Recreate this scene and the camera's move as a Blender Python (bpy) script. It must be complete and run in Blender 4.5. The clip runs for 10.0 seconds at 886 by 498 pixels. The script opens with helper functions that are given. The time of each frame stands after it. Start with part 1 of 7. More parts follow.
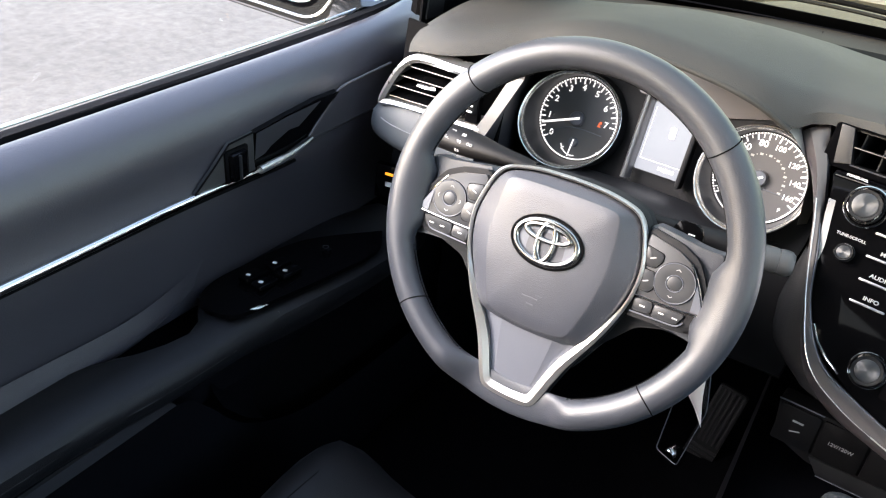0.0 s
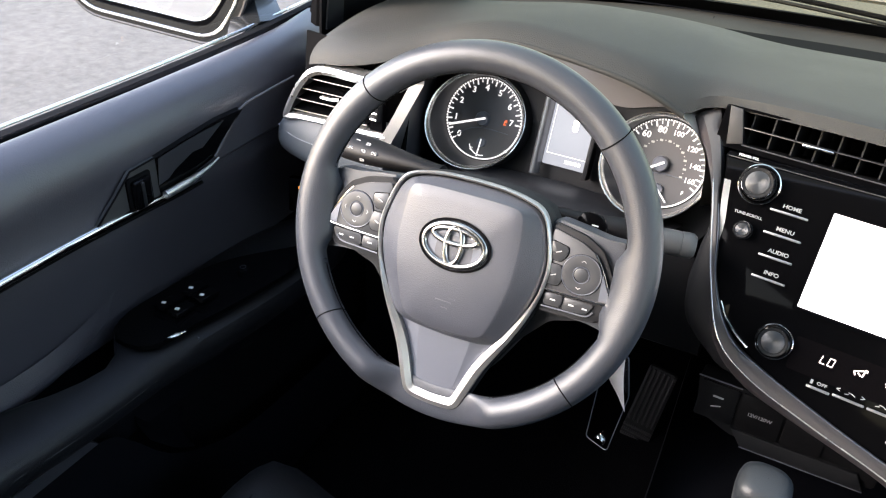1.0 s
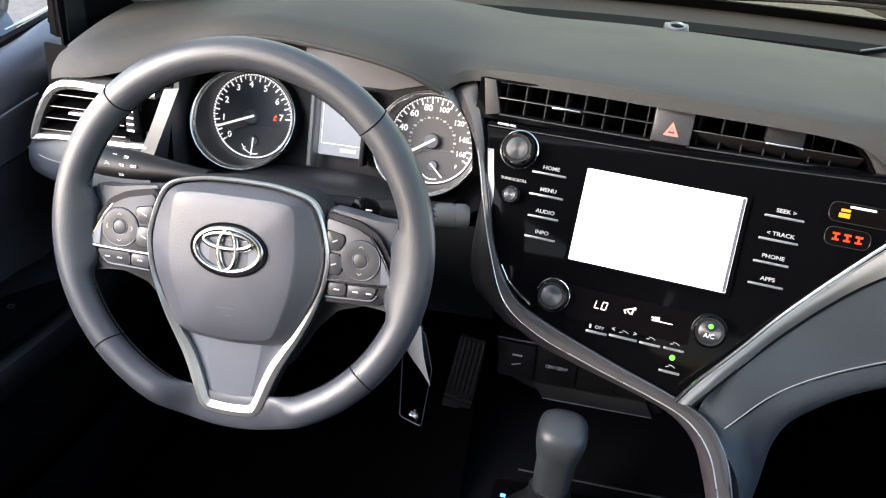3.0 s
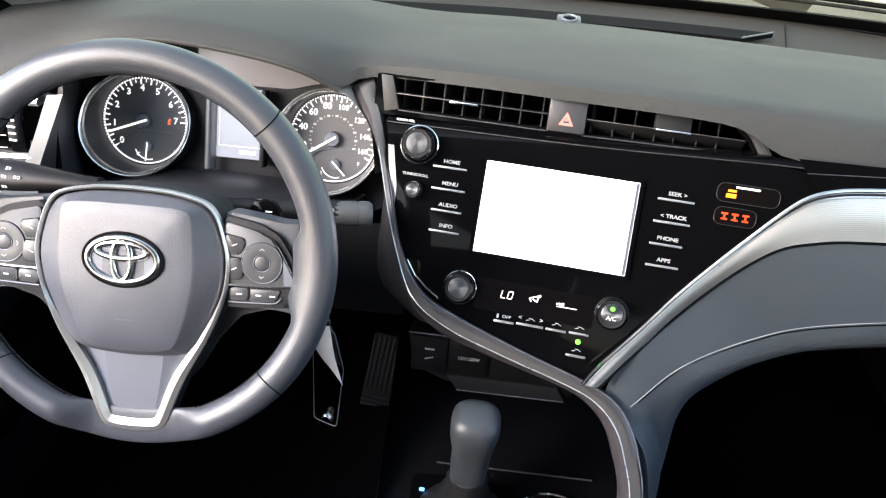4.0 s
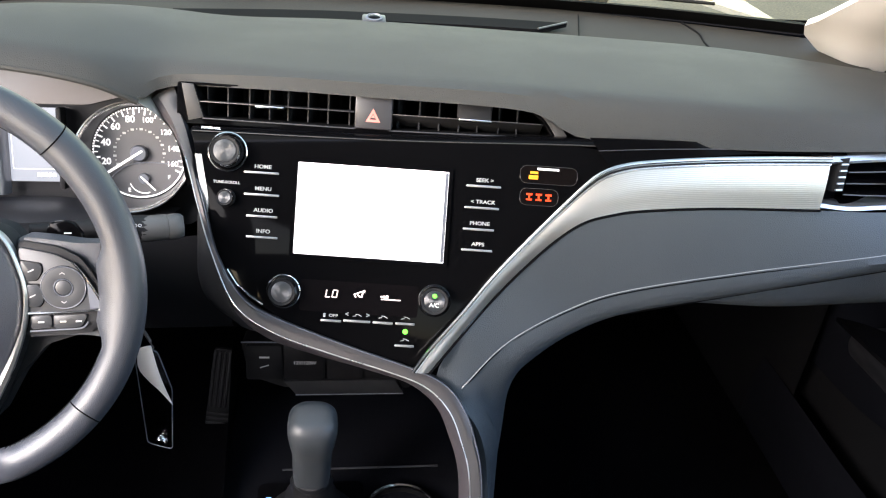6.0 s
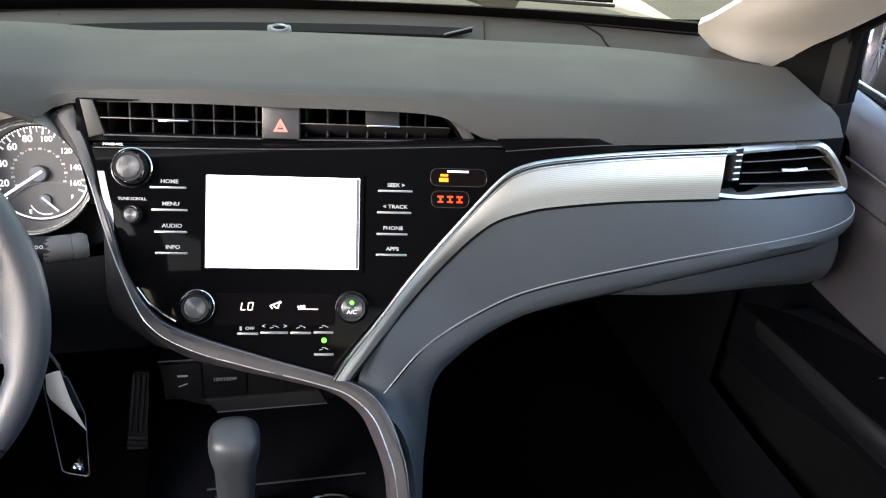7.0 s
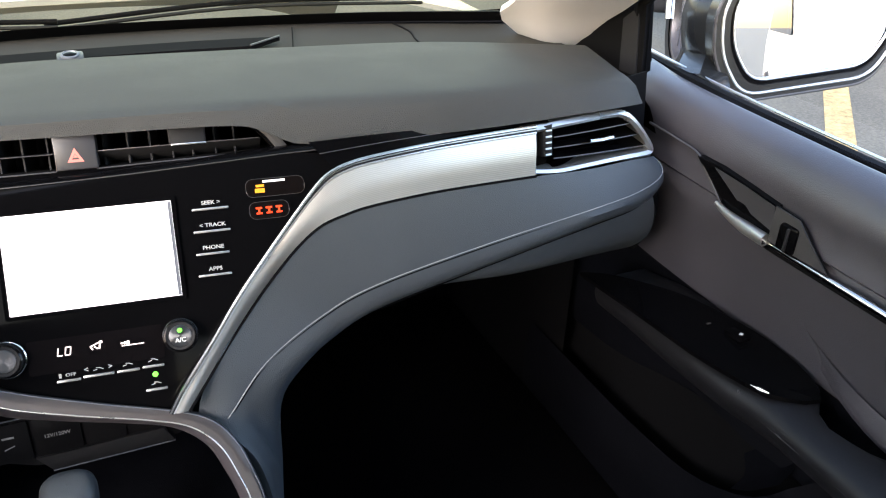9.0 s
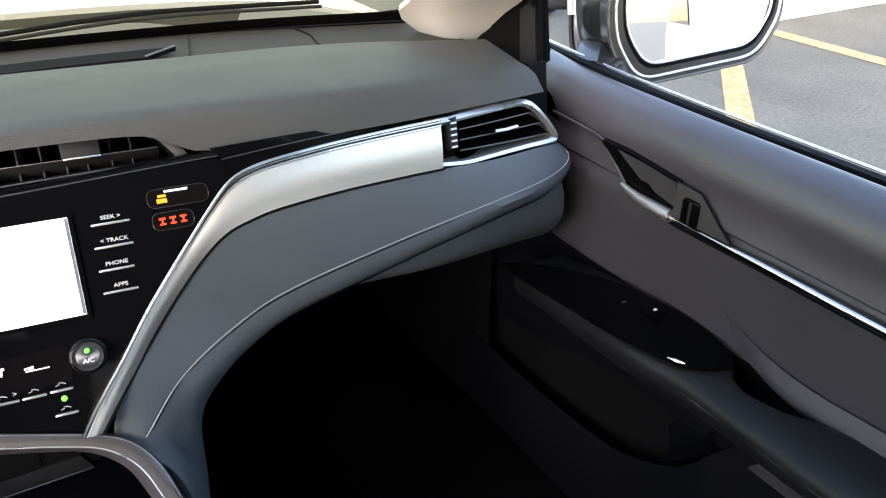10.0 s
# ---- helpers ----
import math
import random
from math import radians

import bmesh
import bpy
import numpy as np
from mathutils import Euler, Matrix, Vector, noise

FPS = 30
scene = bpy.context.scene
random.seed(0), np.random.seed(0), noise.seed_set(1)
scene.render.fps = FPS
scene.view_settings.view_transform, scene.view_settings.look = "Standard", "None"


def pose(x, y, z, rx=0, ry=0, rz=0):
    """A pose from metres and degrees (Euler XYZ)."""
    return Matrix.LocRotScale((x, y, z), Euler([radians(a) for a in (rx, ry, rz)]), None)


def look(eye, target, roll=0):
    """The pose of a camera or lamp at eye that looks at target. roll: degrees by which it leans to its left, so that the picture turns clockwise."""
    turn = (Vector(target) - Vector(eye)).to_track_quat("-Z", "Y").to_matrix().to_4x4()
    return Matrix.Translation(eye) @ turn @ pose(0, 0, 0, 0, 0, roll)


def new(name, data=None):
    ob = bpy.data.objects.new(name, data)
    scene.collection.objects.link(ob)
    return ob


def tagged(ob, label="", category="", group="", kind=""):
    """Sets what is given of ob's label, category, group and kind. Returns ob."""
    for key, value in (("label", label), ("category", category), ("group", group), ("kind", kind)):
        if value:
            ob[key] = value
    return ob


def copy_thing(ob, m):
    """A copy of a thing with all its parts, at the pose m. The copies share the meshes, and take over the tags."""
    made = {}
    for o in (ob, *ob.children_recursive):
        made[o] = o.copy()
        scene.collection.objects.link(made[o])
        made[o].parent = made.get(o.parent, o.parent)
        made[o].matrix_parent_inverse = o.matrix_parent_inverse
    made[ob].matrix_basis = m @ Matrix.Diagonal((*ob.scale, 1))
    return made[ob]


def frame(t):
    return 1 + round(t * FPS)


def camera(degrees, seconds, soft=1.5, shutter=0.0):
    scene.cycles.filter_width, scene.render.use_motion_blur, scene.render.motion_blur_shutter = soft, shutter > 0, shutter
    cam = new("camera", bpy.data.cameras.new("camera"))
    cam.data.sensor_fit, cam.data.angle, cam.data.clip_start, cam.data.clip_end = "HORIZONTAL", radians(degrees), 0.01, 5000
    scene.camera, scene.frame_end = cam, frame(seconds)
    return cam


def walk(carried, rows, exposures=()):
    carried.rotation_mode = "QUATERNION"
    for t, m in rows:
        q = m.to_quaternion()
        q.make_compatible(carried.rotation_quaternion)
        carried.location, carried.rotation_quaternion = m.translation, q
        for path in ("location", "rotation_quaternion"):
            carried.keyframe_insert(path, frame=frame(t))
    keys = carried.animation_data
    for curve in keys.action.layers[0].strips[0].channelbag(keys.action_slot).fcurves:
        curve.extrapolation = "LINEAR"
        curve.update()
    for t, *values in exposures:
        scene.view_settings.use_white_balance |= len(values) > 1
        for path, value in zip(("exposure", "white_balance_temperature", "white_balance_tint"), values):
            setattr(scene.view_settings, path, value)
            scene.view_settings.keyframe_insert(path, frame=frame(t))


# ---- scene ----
cam = camera(57.7, 10.0, 1.15)
PATH = [
    (0, (-0.129, -0.557, 1.315), (-1.0, 0.871, 0.219), 5.3),
    (0.5, (-0.117, -0.547, 1.319), (-0.932, 0.919, 0.23), 4.2),
    (1, (-0.107, -0.542, 1.321), (-0.852, 0.966, 0.24), 3.1),
    (1.5, (-0.094, -0.534, 1.319), (-0.776, 1.008, 0.244), 2.0),
    (2, (-0.086, -0.531, 1.321), (-0.658, 1.055, 0.245), 1.9),
    (2.5, (-0.079, -0.529, 1.322), (-0.532, 1.092, 0.242), 2.2),
    (4, (-0.061, -0.527, 1.323), (-0.181, 1.151, 0.241), 3.7),
    (4.5, (-0.054, -0.524, 1.32), (-0.116, 1.161, 0.244), 3.7),
    (5, (-0.044, -0.531, 1.32), (0.009, 1.161, 0.255), 4.5),
    (5.5, (-0.032, -0.536, 1.32), (0.081, 1.158, 0.262), 4.2),
    (6, (-0.028, -0.539, 1.325), (0.215, 1.144, 0.272), 4.6),
    (7.5, (-0.005, -0.55, 1.325), (0.492, 1.104, 0.316), 4.3),
    (8, (0.006, -0.55, 1.323), (0.601, 1.076, 0.324), 3.7),
    (8.5, (0.01, -0.555, 1.32), (0.688, 1.047, 0.332), 2.6),
    (9, (0.02, -0.558, 1.315), (0.762, 1.016, 0.329), 2.1),
    (9.5, (0.026, -0.563, 1.307), (0.861, 0.971, 0.332), 1.8),
    (10, (0.03, -0.57, 1.304), (0.937, 0.927, 0.337), 0.6),
]
walk(cam, [(t, look(eye, target, roll)) for t, eye, target, roll in PATH], ((0.0, 3.46, 6960, 17), (1.5, 3.17, 6850, 17), (2.7, 3.15, 6740, 17), (4.0, 3.42, 6680, 17), (6.0, 3.38, 6670, 17), (8.0, 3.15, 6680, 17), (10.0, 3.22, 6690, 17)))

# ---- world and light ----
world = bpy.data.worlds.new("sky")
scene.world = world
world.use_nodes = True
wn = world.node_tree
sky = wn.nodes.new("ShaderNodeTexSky")
sky.sky_type, sky.sun_disc = "NISHITA", False
sky.sun_elevation, sky.sun_rotation = radians(30), radians(-127)
sky.air_density, sky.dust_density = 1.4, 2.0
wn.links.new(sky.outputs[0], wn.nodes["Background"].inputs[0])
wn.nodes["Background"].inputs[1].default_value = 0.13
sun = new("sun", bpy.data.lights.new("sun", "SUN"))
sun.data.energy, sun.data.angle, sun.data.color = 0.8, radians(40), (0.86, 0.92, 1.0)
sun.matrix_world = look((-7, -5.2, 5.1), (0, 0, 0))


# ---- mesh helpers ----
def catmull(points, n):
    """n points along a smooth curve through the given ones, evenly spaced."""
    p = [Vector(q) for q in points]
    p = [p[0] * 2 - p[1]] + p + [p[-1] * 2 - p[-2]]
    fine = []
    for i in range(1, len(p) - 2):
        a, b, c, d = p[i - 1:i + 3]
        for k in range(16):
            t = k / 16
            fine.append(0.5 * (2 * b + (c - a) * t + (2 * a - 5 * b + 4 * c - d) * t * t + (3 * b - a - 3 * c + d) * t ** 3))
    fine.append(p[-2].copy())
    run = [0.0]
    for a, b in zip(fine, fine[1:]):
        run.append(run[-1] + (b - a).length)
    out, j = [], 0
    for k in range(n):
        s = run[-1] * k / (n - 1)
        while j < len(run) - 2 and run[j + 1] < s:
            j += 1
        f = (s - run[j]) / max(run[j + 1] - run[j], 1e-9)
        out.append(fine[j].lerp(fine[j + 1], min(max(f, 0), 1)))
    return out


def ease(t):
    t = min(1.0, max(0.0, t))
    return t * t * (3 - 2 * t)


def part(name, bm, material, parent=None, label="", smooth=40):
    """Links a bmesh as one mesh object under a thing or a part; smooth: the angle up to which edges are shaded round."""
    me = bpy.data.meshes.new(name)
    bmesh.ops.recalc_face_normals(bm, faces=bm.faces)
    for f in bm.faces:
        f.smooth = True
    for e in bm.edges:
        if len(e.link_faces) == 2 and e.calc_face_angle(0) > radians(smooth):
            e.smooth = False
    bm.to_mesh(me)
    bm.free()
    me.materials.append(material)
    ob = new(name, me)
    if parent:
        ob.parent = parent
    if label:
        ob["label"] = label
    return ob


def thing(name, label, category, group="", kind=""):
    return tagged(new(name), label, category, group, kind)


def grid(rows, bm=None, cap=False, close=False):
    """A skin over rows of points, all of one length."""
    bm = bm or bmesh.new()
    vs = [[bm.verts.new(p) for p in row] for row in rows]
    if close:
        vs.append(vs[0])
    for a, b in zip(vs, vs[1:]):
        for i in range(len(a) - 1):
            q = [a[i], a[i + 1], b[i + 1], b[i]]
            if len(set(q)) == 4:
                bm.faces.new(q)
    return bm


def solid(bm, depth):
    """Gives a skin a thickness, on the side away from its normals."""
    bmesh.ops.recalc_face_normals(bm, faces=bm.faces)
    bmesh.ops.solidify(bm, geom=bm.faces[:], thickness=depth)
    return bm


def loft(curves, n, sub=1, bm=None):
    """A skin through several long curves, each given by a few points; sub: rows of faces between neighbours."""
    long = [catmull(c, n) for c in curves]
    if sub > 1:
        cross = [catmull([c[i] for c in long], sub * (len(long) - 1) + 1) for i in range(n)]
        long = [[cross[i][k] for i in range(n)] for k in range(len(cross[0]))]
    return grid(long, bm)


def rbox(size, bevel, m=Matrix(), bm=None, seg=2):
    bm = bm or bmesh.new()
    made = bmesh.ops.create_cube(bm, size=1, matrix=m @ Matrix.Diagonal((*size, 1)))
    edges = list({e for v in made["verts"] for e in v.link_edges})
    if bevel:
        bmesh.ops.bevel(bm, geom=edges, offset=bevel, segments=seg, profile=0.5, affect="EDGES")
    return bm


def prism(outline, h0, h1, m=Matrix(), bevel=0.0, bm=None, seg=2):
    """An outline in the plane, made solid from h0 to h1; the edges on the h1 side are rounded."""
    bm = bm or bmesh.new()
    low = [bm.verts.new(m @ Vector((x, y, h0))) for x, y in outline]
    top = [bm.verts.new(m @ Vector((x, y, h1))) for x, y in outline]
    bm.faces.new(low[::-1])
    face = bm.faces.new(top)
    n = len(low)
    for i in range(n):
        bm.faces.new((low[i], low[(i + 1) % n], top[(i + 1) % n], top[i]))
    if bevel:
        bmesh.ops.bevel(bm, geom=face.edges[:], offset=bevel, segments=seg, profile=0.5, affect="EDGES")
    return bm


def lathe(profile, m=Matrix(), n=48, bm=None):
    """A turned body round z, from (radius, height) pairs."""
    bm = bm or bmesh.new()
    rows = []
    for r, h in profile:
        rows.append([bm.verts.new(m @ Vector((r * math.cos(2 * math.pi * k / n), r * math.sin(2 * math.pi * k / n), h))) for k in range(n)])
    for a, b in zip(rows, rows[1:]):
        for k in range(n):
            bm.faces.new((a[k], a[(k + 1) % n], b[(k + 1) % n], b[k]))
    bmesh.ops.remove_doubles(bm, verts=[v for row in (rows[0], rows[-1]) for v in row], dist=1e-6)
    return bm


def tube(points, radius, n=10, closed=False, bm=None, flat=1.0, up=Vector((0, 0, 1))):
    """A round bar along points. radius: a number or one for each point; flat: its height against its width."""
    bm = bm or bmesh.new()
    p = [Vector(q) for q in points]
    rows = []
    for i, c in enumerate(p):
        a, b = (p[i - 1], p[(i + 1) % len(p)]) if closed else (p[max(i - 1, 0)], p[min(i + 1, len(p) - 1)])
        way = (b - a).normalized()
        side = way.cross(up)
        side = side.normalized() if side.length > 1e-4 else way.orthogonal().normalized()
        rise = side.cross(way)
        r = radius[i] if isinstance(radius, (list, tuple)) else radius
        rows.append([bm.verts.new(c + r * (math.cos(2 * math.pi * k / n) * side + flat * math.sin(2 * math.pi * k / n) * rise)) for k in range(n)])
    ring = rows + [rows[0]] if closed else rows
    for a, b in zip(ring, ring[1:]):
        for k in range(n):
            bm.faces.new((a[k], a[(k + 1) % n], b[(k + 1) % n], b[k]))
    if not closed:
        bm.faces.new(rows[0]), bm.faces.new(rows[-1])
    return bm


def rounded(points, r, n=4):
    """A closed outline with its corners rounded off by r."""
    out = []
    for i, p in enumerate(points):
        p, a, b = Vector(p), Vector(points[i - 1]), Vector(points[(i + 1) % len(points)])
        d = min(r, (a - p).length * 0.45, (b - p).length * 0.45)
        s, e = p + (a - p).normalized() * d, p + (b - p).normalized() * d
        for k in range(n + 1):
            t = k / n
            out.append(tuple((1 - t) ** 2 * s + 2 * t * (1 - t) * p + t * t * e))
    return out


def rect(x0, y0, x1, y1, r=0.0, n=4):
    pts = [(x0, y0), (x1, y0), (x1, y1), (x0, y1)]
    return rounded(pts, r, n) if r else pts


def ring(outer, inner, h0, h1, m=Matrix(), bm=None):
    """A flat frame between two outlines of equal length, solid from h0 to h1."""
    bm = bm or bmesh.new()
    lay = [[bm.verts.new(m @ Vector((x, y, h))) for x, y in line] for line, h in ((outer, h0), (outer, h1), (inner, h1), (inner, h0))]
    n = len(outer)
    for a, b in zip(lay, lay[1:] + lay[:1]):
        for k in range(n):
            bm.faces.new((a[k], a[(k + 1) % n], b[(k + 1) % n], b[k]))
    return bm


def oval(a, b, n=40, cx=0.0, cy=0.0, turn=0.0):
    c, s = math.cos(radians(turn)), math.sin(radians(turn))
    pts = [(a * math.cos(2 * math.pi * k / n), b * math.sin(2 * math.pi * k / n)) for k in range(n)]
    return [(cx + x * c - y * s, cy + x * s + y * c) for x, y in pts]


def letters(name, text, size, m, material, parent, label="", squeeze=1.0, depth=0.0003):
    """Raised lettering in the built-in font, centred on m's origin, in its x-y plane."""
    cu = bpy.data.curves.new(name, "FONT")
    cu.body, cu.size, cu.align_x, cu.align_y, cu.extrude = text, size, "CENTER", "CENTER", depth
    cu.resolution_u, cu.offset = 3, size * 0.018
    tmp = bpy.data.objects.new(name, cu)
    scene.collection.objects.link(tmp)
    bpy.context.view_layer.update()
    me = bpy.data.meshes.new_from_object(tmp.evaluated_get(bpy.context.evaluated_depsgraph_get()))
    bpy.data.objects.remove(tmp)
    me.transform(m @ Matrix.Diagonal((squeeze, 1, 1, 1)))
    me.materials.clear()
    me.materials.append(material)
    ob = new(name, me)
    ob.parent = parent
    if label:
        ob["label"] = label
    return ob


def face(origin, lean, yaw=0.0, spin=0.0):
    """The pose of a panel that faces rearwards: x to the right, y up, z out of it. lean: degrees tipped back; yaw: degrees turned to the driver's side."""
    a, b = radians(lean), radians(yaw)
    n = Vector((-math.sin(b) * math.cos(a), -math.cos(b) * math.cos(a), math.sin(a)))
    u = Vector((math.cos(b), -math.sin(b), 0))
    v = n.cross(u)
    m = Matrix((u, v, n)).transposed().to_4x4()
    return Matrix.Translation(origin) @ m @ pose(0, 0, 0, 0, 0, spin)


def shift(x, y, z=0.0, turn=0.0):
    return pose(x, y, z, 0, 0, turn)


# ---- materials ----
def shader(name, colour, rough=0.5, metal=0.0, coat=0.0, grain=0.0, grain_size=900.0, spread=0.0, spread_size=9.0, rough_spread=0.0,
           glow=None, strength=0.0, specular=0.5, pattern="noise", speckle=0.0, speckle_size=40.0):
    """grain: height of the fine relief; spread: how far the colour strays in large soft patches; rough_spread: the same for the gloss."""
    mat = bpy.data.materials.new(name)
    mat.use_nodes = True
    nt = mat.node_tree
    b = nt.nodes["Principled BSDF"]
    b.inputs["Base Color"].default_value = (*colour, 1)
    b.inputs["Roughness"].default_value, b.inputs["Metallic"].default_value = rough, metal
    b.inputs["Coat Weight"].default_value, b.inputs["Coat Roughness"].default_value = coat, 0.04
    b.inputs["Specular IOR Level"].default_value = specular
    where = nt.nodes.new("ShaderNodeTexCoord")
    if spread or rough_spread:
        big = nt.nodes.new("ShaderNodeTexNoise")
        big.inputs["Scale"].default_value, big.inputs["Detail"].default_value = spread_size, 6
        nt.links.new(where.outputs["Object"], big.inputs["Vector"])
        if spread:
            mix = nt.nodes.new("ShaderNodeMapRange")
            mix.inputs[1].default_value, mix.inputs[2].default_value = 0.3, 0.7
            mix.inputs[3].default_value, mix.inputs[4].default_value = 1 - spread, 1 + spread
            nt.links.new(big.outputs[0], mix.inputs[0])
            tint = nt.nodes.new("ShaderNodeVectorMath")
            tint.operation = "SCALE"
            tint.inputs[0].default_value = colour
            if speckle:
                fine = nt.nodes.new("ShaderNodeTexNoise")
                fine.inputs["Scale"].default_value, fine.inputs["Detail"].default_value, fine.inputs["Roughness"].default_value = speckle_size, 8, 0.75
                nt.links.new(where.outputs["Object"], fine.inputs["Vector"])
                fr = nt.nodes.new("ShaderNodeMapRange")
                fr.inputs[1].default_value, fr.inputs[2].default_value = 0.35, 0.65
                fr.inputs[3].default_value, fr.inputs[4].default_value = 1 - speckle, 1 + speckle
                nt.links.new(fine.outputs[0], fr.inputs[0])
                both = nt.nodes.new("ShaderNodeMath")
                both.operation = "MULTIPLY"
                nt.links.new(mix.outputs[0], both.inputs[0]), nt.links.new(fr.outputs[0], both.inputs[1])
                mix = both
            nt.links.new(mix.outputs[0], tint.inputs["Scale"])
            nt.links.new(tint.outputs[0], b.inputs["Base Color"])
        if rough_spread:
            mr = nt.nodes.new("ShaderNodeMapRange")
            mr.inputs[1].default_value, mr.inputs[2].default_value = 0.3, 0.7
            mr.inputs[3].default_value, mr.inputs[4].default_value = max(rough - rough_spread, 0.02), min(rough + rough_spread, 1)
            nt.links.new(big.outputs[0], mr.inputs[0])
            nt.links.new(mr.outputs[0], b.inputs["Roughness"])
    if grain:
        if pattern == "leather":
            tex = nt.nodes.new("ShaderNodeTexVoronoi")
            tex.feature = "DISTANCE_TO_EDGE"
            out = tex.outputs["Distance"]
        elif pattern == "lines":
            tex = nt.nodes.new("ShaderNodeTexWave")
            tex.wave_type, tex.bands_direction = "BANDS", "Y"
            tex.inputs["Distortion"].default_value, tex.inputs["Detail"].default_value = 1.2, 1
            tex.inputs["Detail Scale"].default_value = 0.3
            out = tex.outputs["Fac"]
        else:
            tex = nt.nodes.new("ShaderNodeTexNoise")
            tex.inputs["Detail"].default_value = 4
            out = tex.outputs[0]
        tex.inputs["Scale"].default_value = grain_size
        nt.links.new(where.outputs["UV" if pattern == "lines" else "Object"], tex.inputs["Vector"])
        if pattern == "lines":
            groove = nt.nodes.new("ShaderNodeMapRange")
            groove.inputs[3].default_value, groove.inputs[4].default_value = 0.88, 1.0
            shade = nt.nodes.new("ShaderNodeVectorMath")
            shade.operation = "SCALE"
            shade.inputs[0].default_value = colour
            nt.links.new(out, groove.inputs[0]), nt.links.new(groove.outputs[0], shade.inputs["Scale"]), nt.links.new(shade.outputs[0], b.inputs["Base Color"])
        bump = nt.nodes.new("ShaderNodeBump")
        bump.inputs["Strength"].default_value, bump.inputs["Distance"].default_value = min(grain, 1.0), 0.001
        nt.links.new(out, bump.inputs["Height"])
        nt.links.new(bump.outputs[0], b.inputs["Normal"])
    if glow:
        b.inputs["Emission Color"].default_value, b.inputs["Emission Strength"].default_value = (*glow, 1), strength
    return mat


SOFT = shader("soft_dash", (0.0375, 0.0382, 0.0374), 0.66, specular=0.2, grain=0.45, grain_size=560, spread=0.08, rough_spread=0.06, pattern="leather")
PAD = shader("stitched_leatherette", (0.0450, 0.0535, 0.0615), 0.5, grain=0.4, grain_size=560, spread=0.06, rough_spread=0.05, pattern="leather")
RIM = shader("wheel_leather", (0.0370, 0.0410, 0.0510), 0.37, specular=0.55, grain=0.25, grain_size=800, spread=0.06, rough_spread=0.05, pattern="leather")
BAG = shader("airbag_leatherette", (0.0520, 0.0560, 0.0690), 0.39, specular=0.55, grain=0.3, grain_size=820, spread=0.06, rough_spread=0.06, pattern="leather")
DOOR = shader("door_plastic", (0.0465, 0.0452, 0.0550), 0.41, specular=0.6, grain=0.4, grain_size=650, spread=0.08, rough_spread=0.06)
DARK = shader("dark_plastic", (0.0115, 0.012, 0.0140), 0.6, specular=0.22, grain=0.2, grain_size=900, spread=0.1, rough_spread=0.08)
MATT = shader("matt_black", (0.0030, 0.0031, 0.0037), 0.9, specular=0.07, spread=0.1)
GLOSS = shader("gloss_black", (0.0022, 0.0022, 0.0026), 0.06, specular=0.055, rough_spread=0.04, spread_size=14)
SATIN = shader("satin_silver", (0.64, 0.64, 0.63), 0.3, 0.9, grain=0.05, grain_size=1500, rough_spread=0.06)
SMOKE = shader("dark_satin_metal", (0.084, 0.078, 0.079), 0.36, 0.6, grain=0.05, grain_size=1500)
CHROME = shader("chrome", (0.68, 0.68, 0.68), 0.08, 1.0, rough_spread=0.03)
BRUSHED = shader("wavy_line_silver", (0.60, 0.575, 0.53), 0.42, 0.9, grain=0.13, grain_size=8.0, pattern="lines", rough_spread=0.05)
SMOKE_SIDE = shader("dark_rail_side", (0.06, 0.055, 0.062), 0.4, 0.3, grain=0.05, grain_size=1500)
BRIGHT = shader("bright_chrome", (0.46, 0.46, 0.46), 0.22, 1.0, rough_spread=0.05)
GREY = shader("grey_insert", (0.113, 0.122, 0.148), 0.42, 0.3, grain=0.1, grain_size=1200, rough_spread=0.05)
KEY = shader("key_silver", (0.42, 0.42, 0.43), 0.3, 0.7, rough_spread=0.05)
LEGEND = shader("grey_print", (0.40, 0.40, 0.40), 0.6)
SHELF = shader("shelf_plastic", (0.0290, 0.0280, 0.0255), 0.85, specular=0.1, grain=0.2, grain_size=700, spread=0.1)
PRINT = shader("white_print", (0.75, 0.75, 0.75), 0.6)
LIT = shader("lit_print", (0.8, 0.8, 0.8), 0.5, glow=(1, 1, 1), strength=0.111)
DIAL = shader("dial_face", (0.08, 0.081, 0.087), 0.5, spread=0.1)
NEEDLE = shader("needle", (0.8, 0.8, 0.8), 0.4, glow=(1, 1, 1), strength=0.133)
SCREEN = shader("screen_light", (0.6, 0.6, 0.6), 0.2, glow=(0.97, 0.98, 1.0), strength=0.489)
MFD = shader("small_display", (0.05, 0.05, 0.05), 0.25, glow=(0.70, 0.78, 0.90), strength=0.075)
LCD = shader("lcd_digits", (0.2, 0.2, 0.2), 0.4, glow=(1.0, 0.86, 0.78), strength=0.289)
AMBER = shader("amber_lamp", (0.3, 0.12, 0.0), 0.4, glow=(1.0, 0.36, 0.03), strength=0.15)
RED = shader("red_lamp", (0.3, 0.02, 0.0), 0.4, glow=(1.0, 0.06, 0.015), strength=0.2)
GREEN = shader("green_lamp", (0.0, 0.3, 0.02), 0.4, glow=(0.12, 1.0, 0.05), strength=0.356)
BLUE = shader("blue_lamp", (0.02, 0.08, 0.3), 0.4, glow=(0.1, 0.35, 1.0), strength=0.444)
HAZARD = shader("red_print", (0.7, 0.2, 0.17), 0.5)
BUTTON = shader("button_plastic", (0.036, 0.036, 0.041), 0.38, rough_spread=0.05)
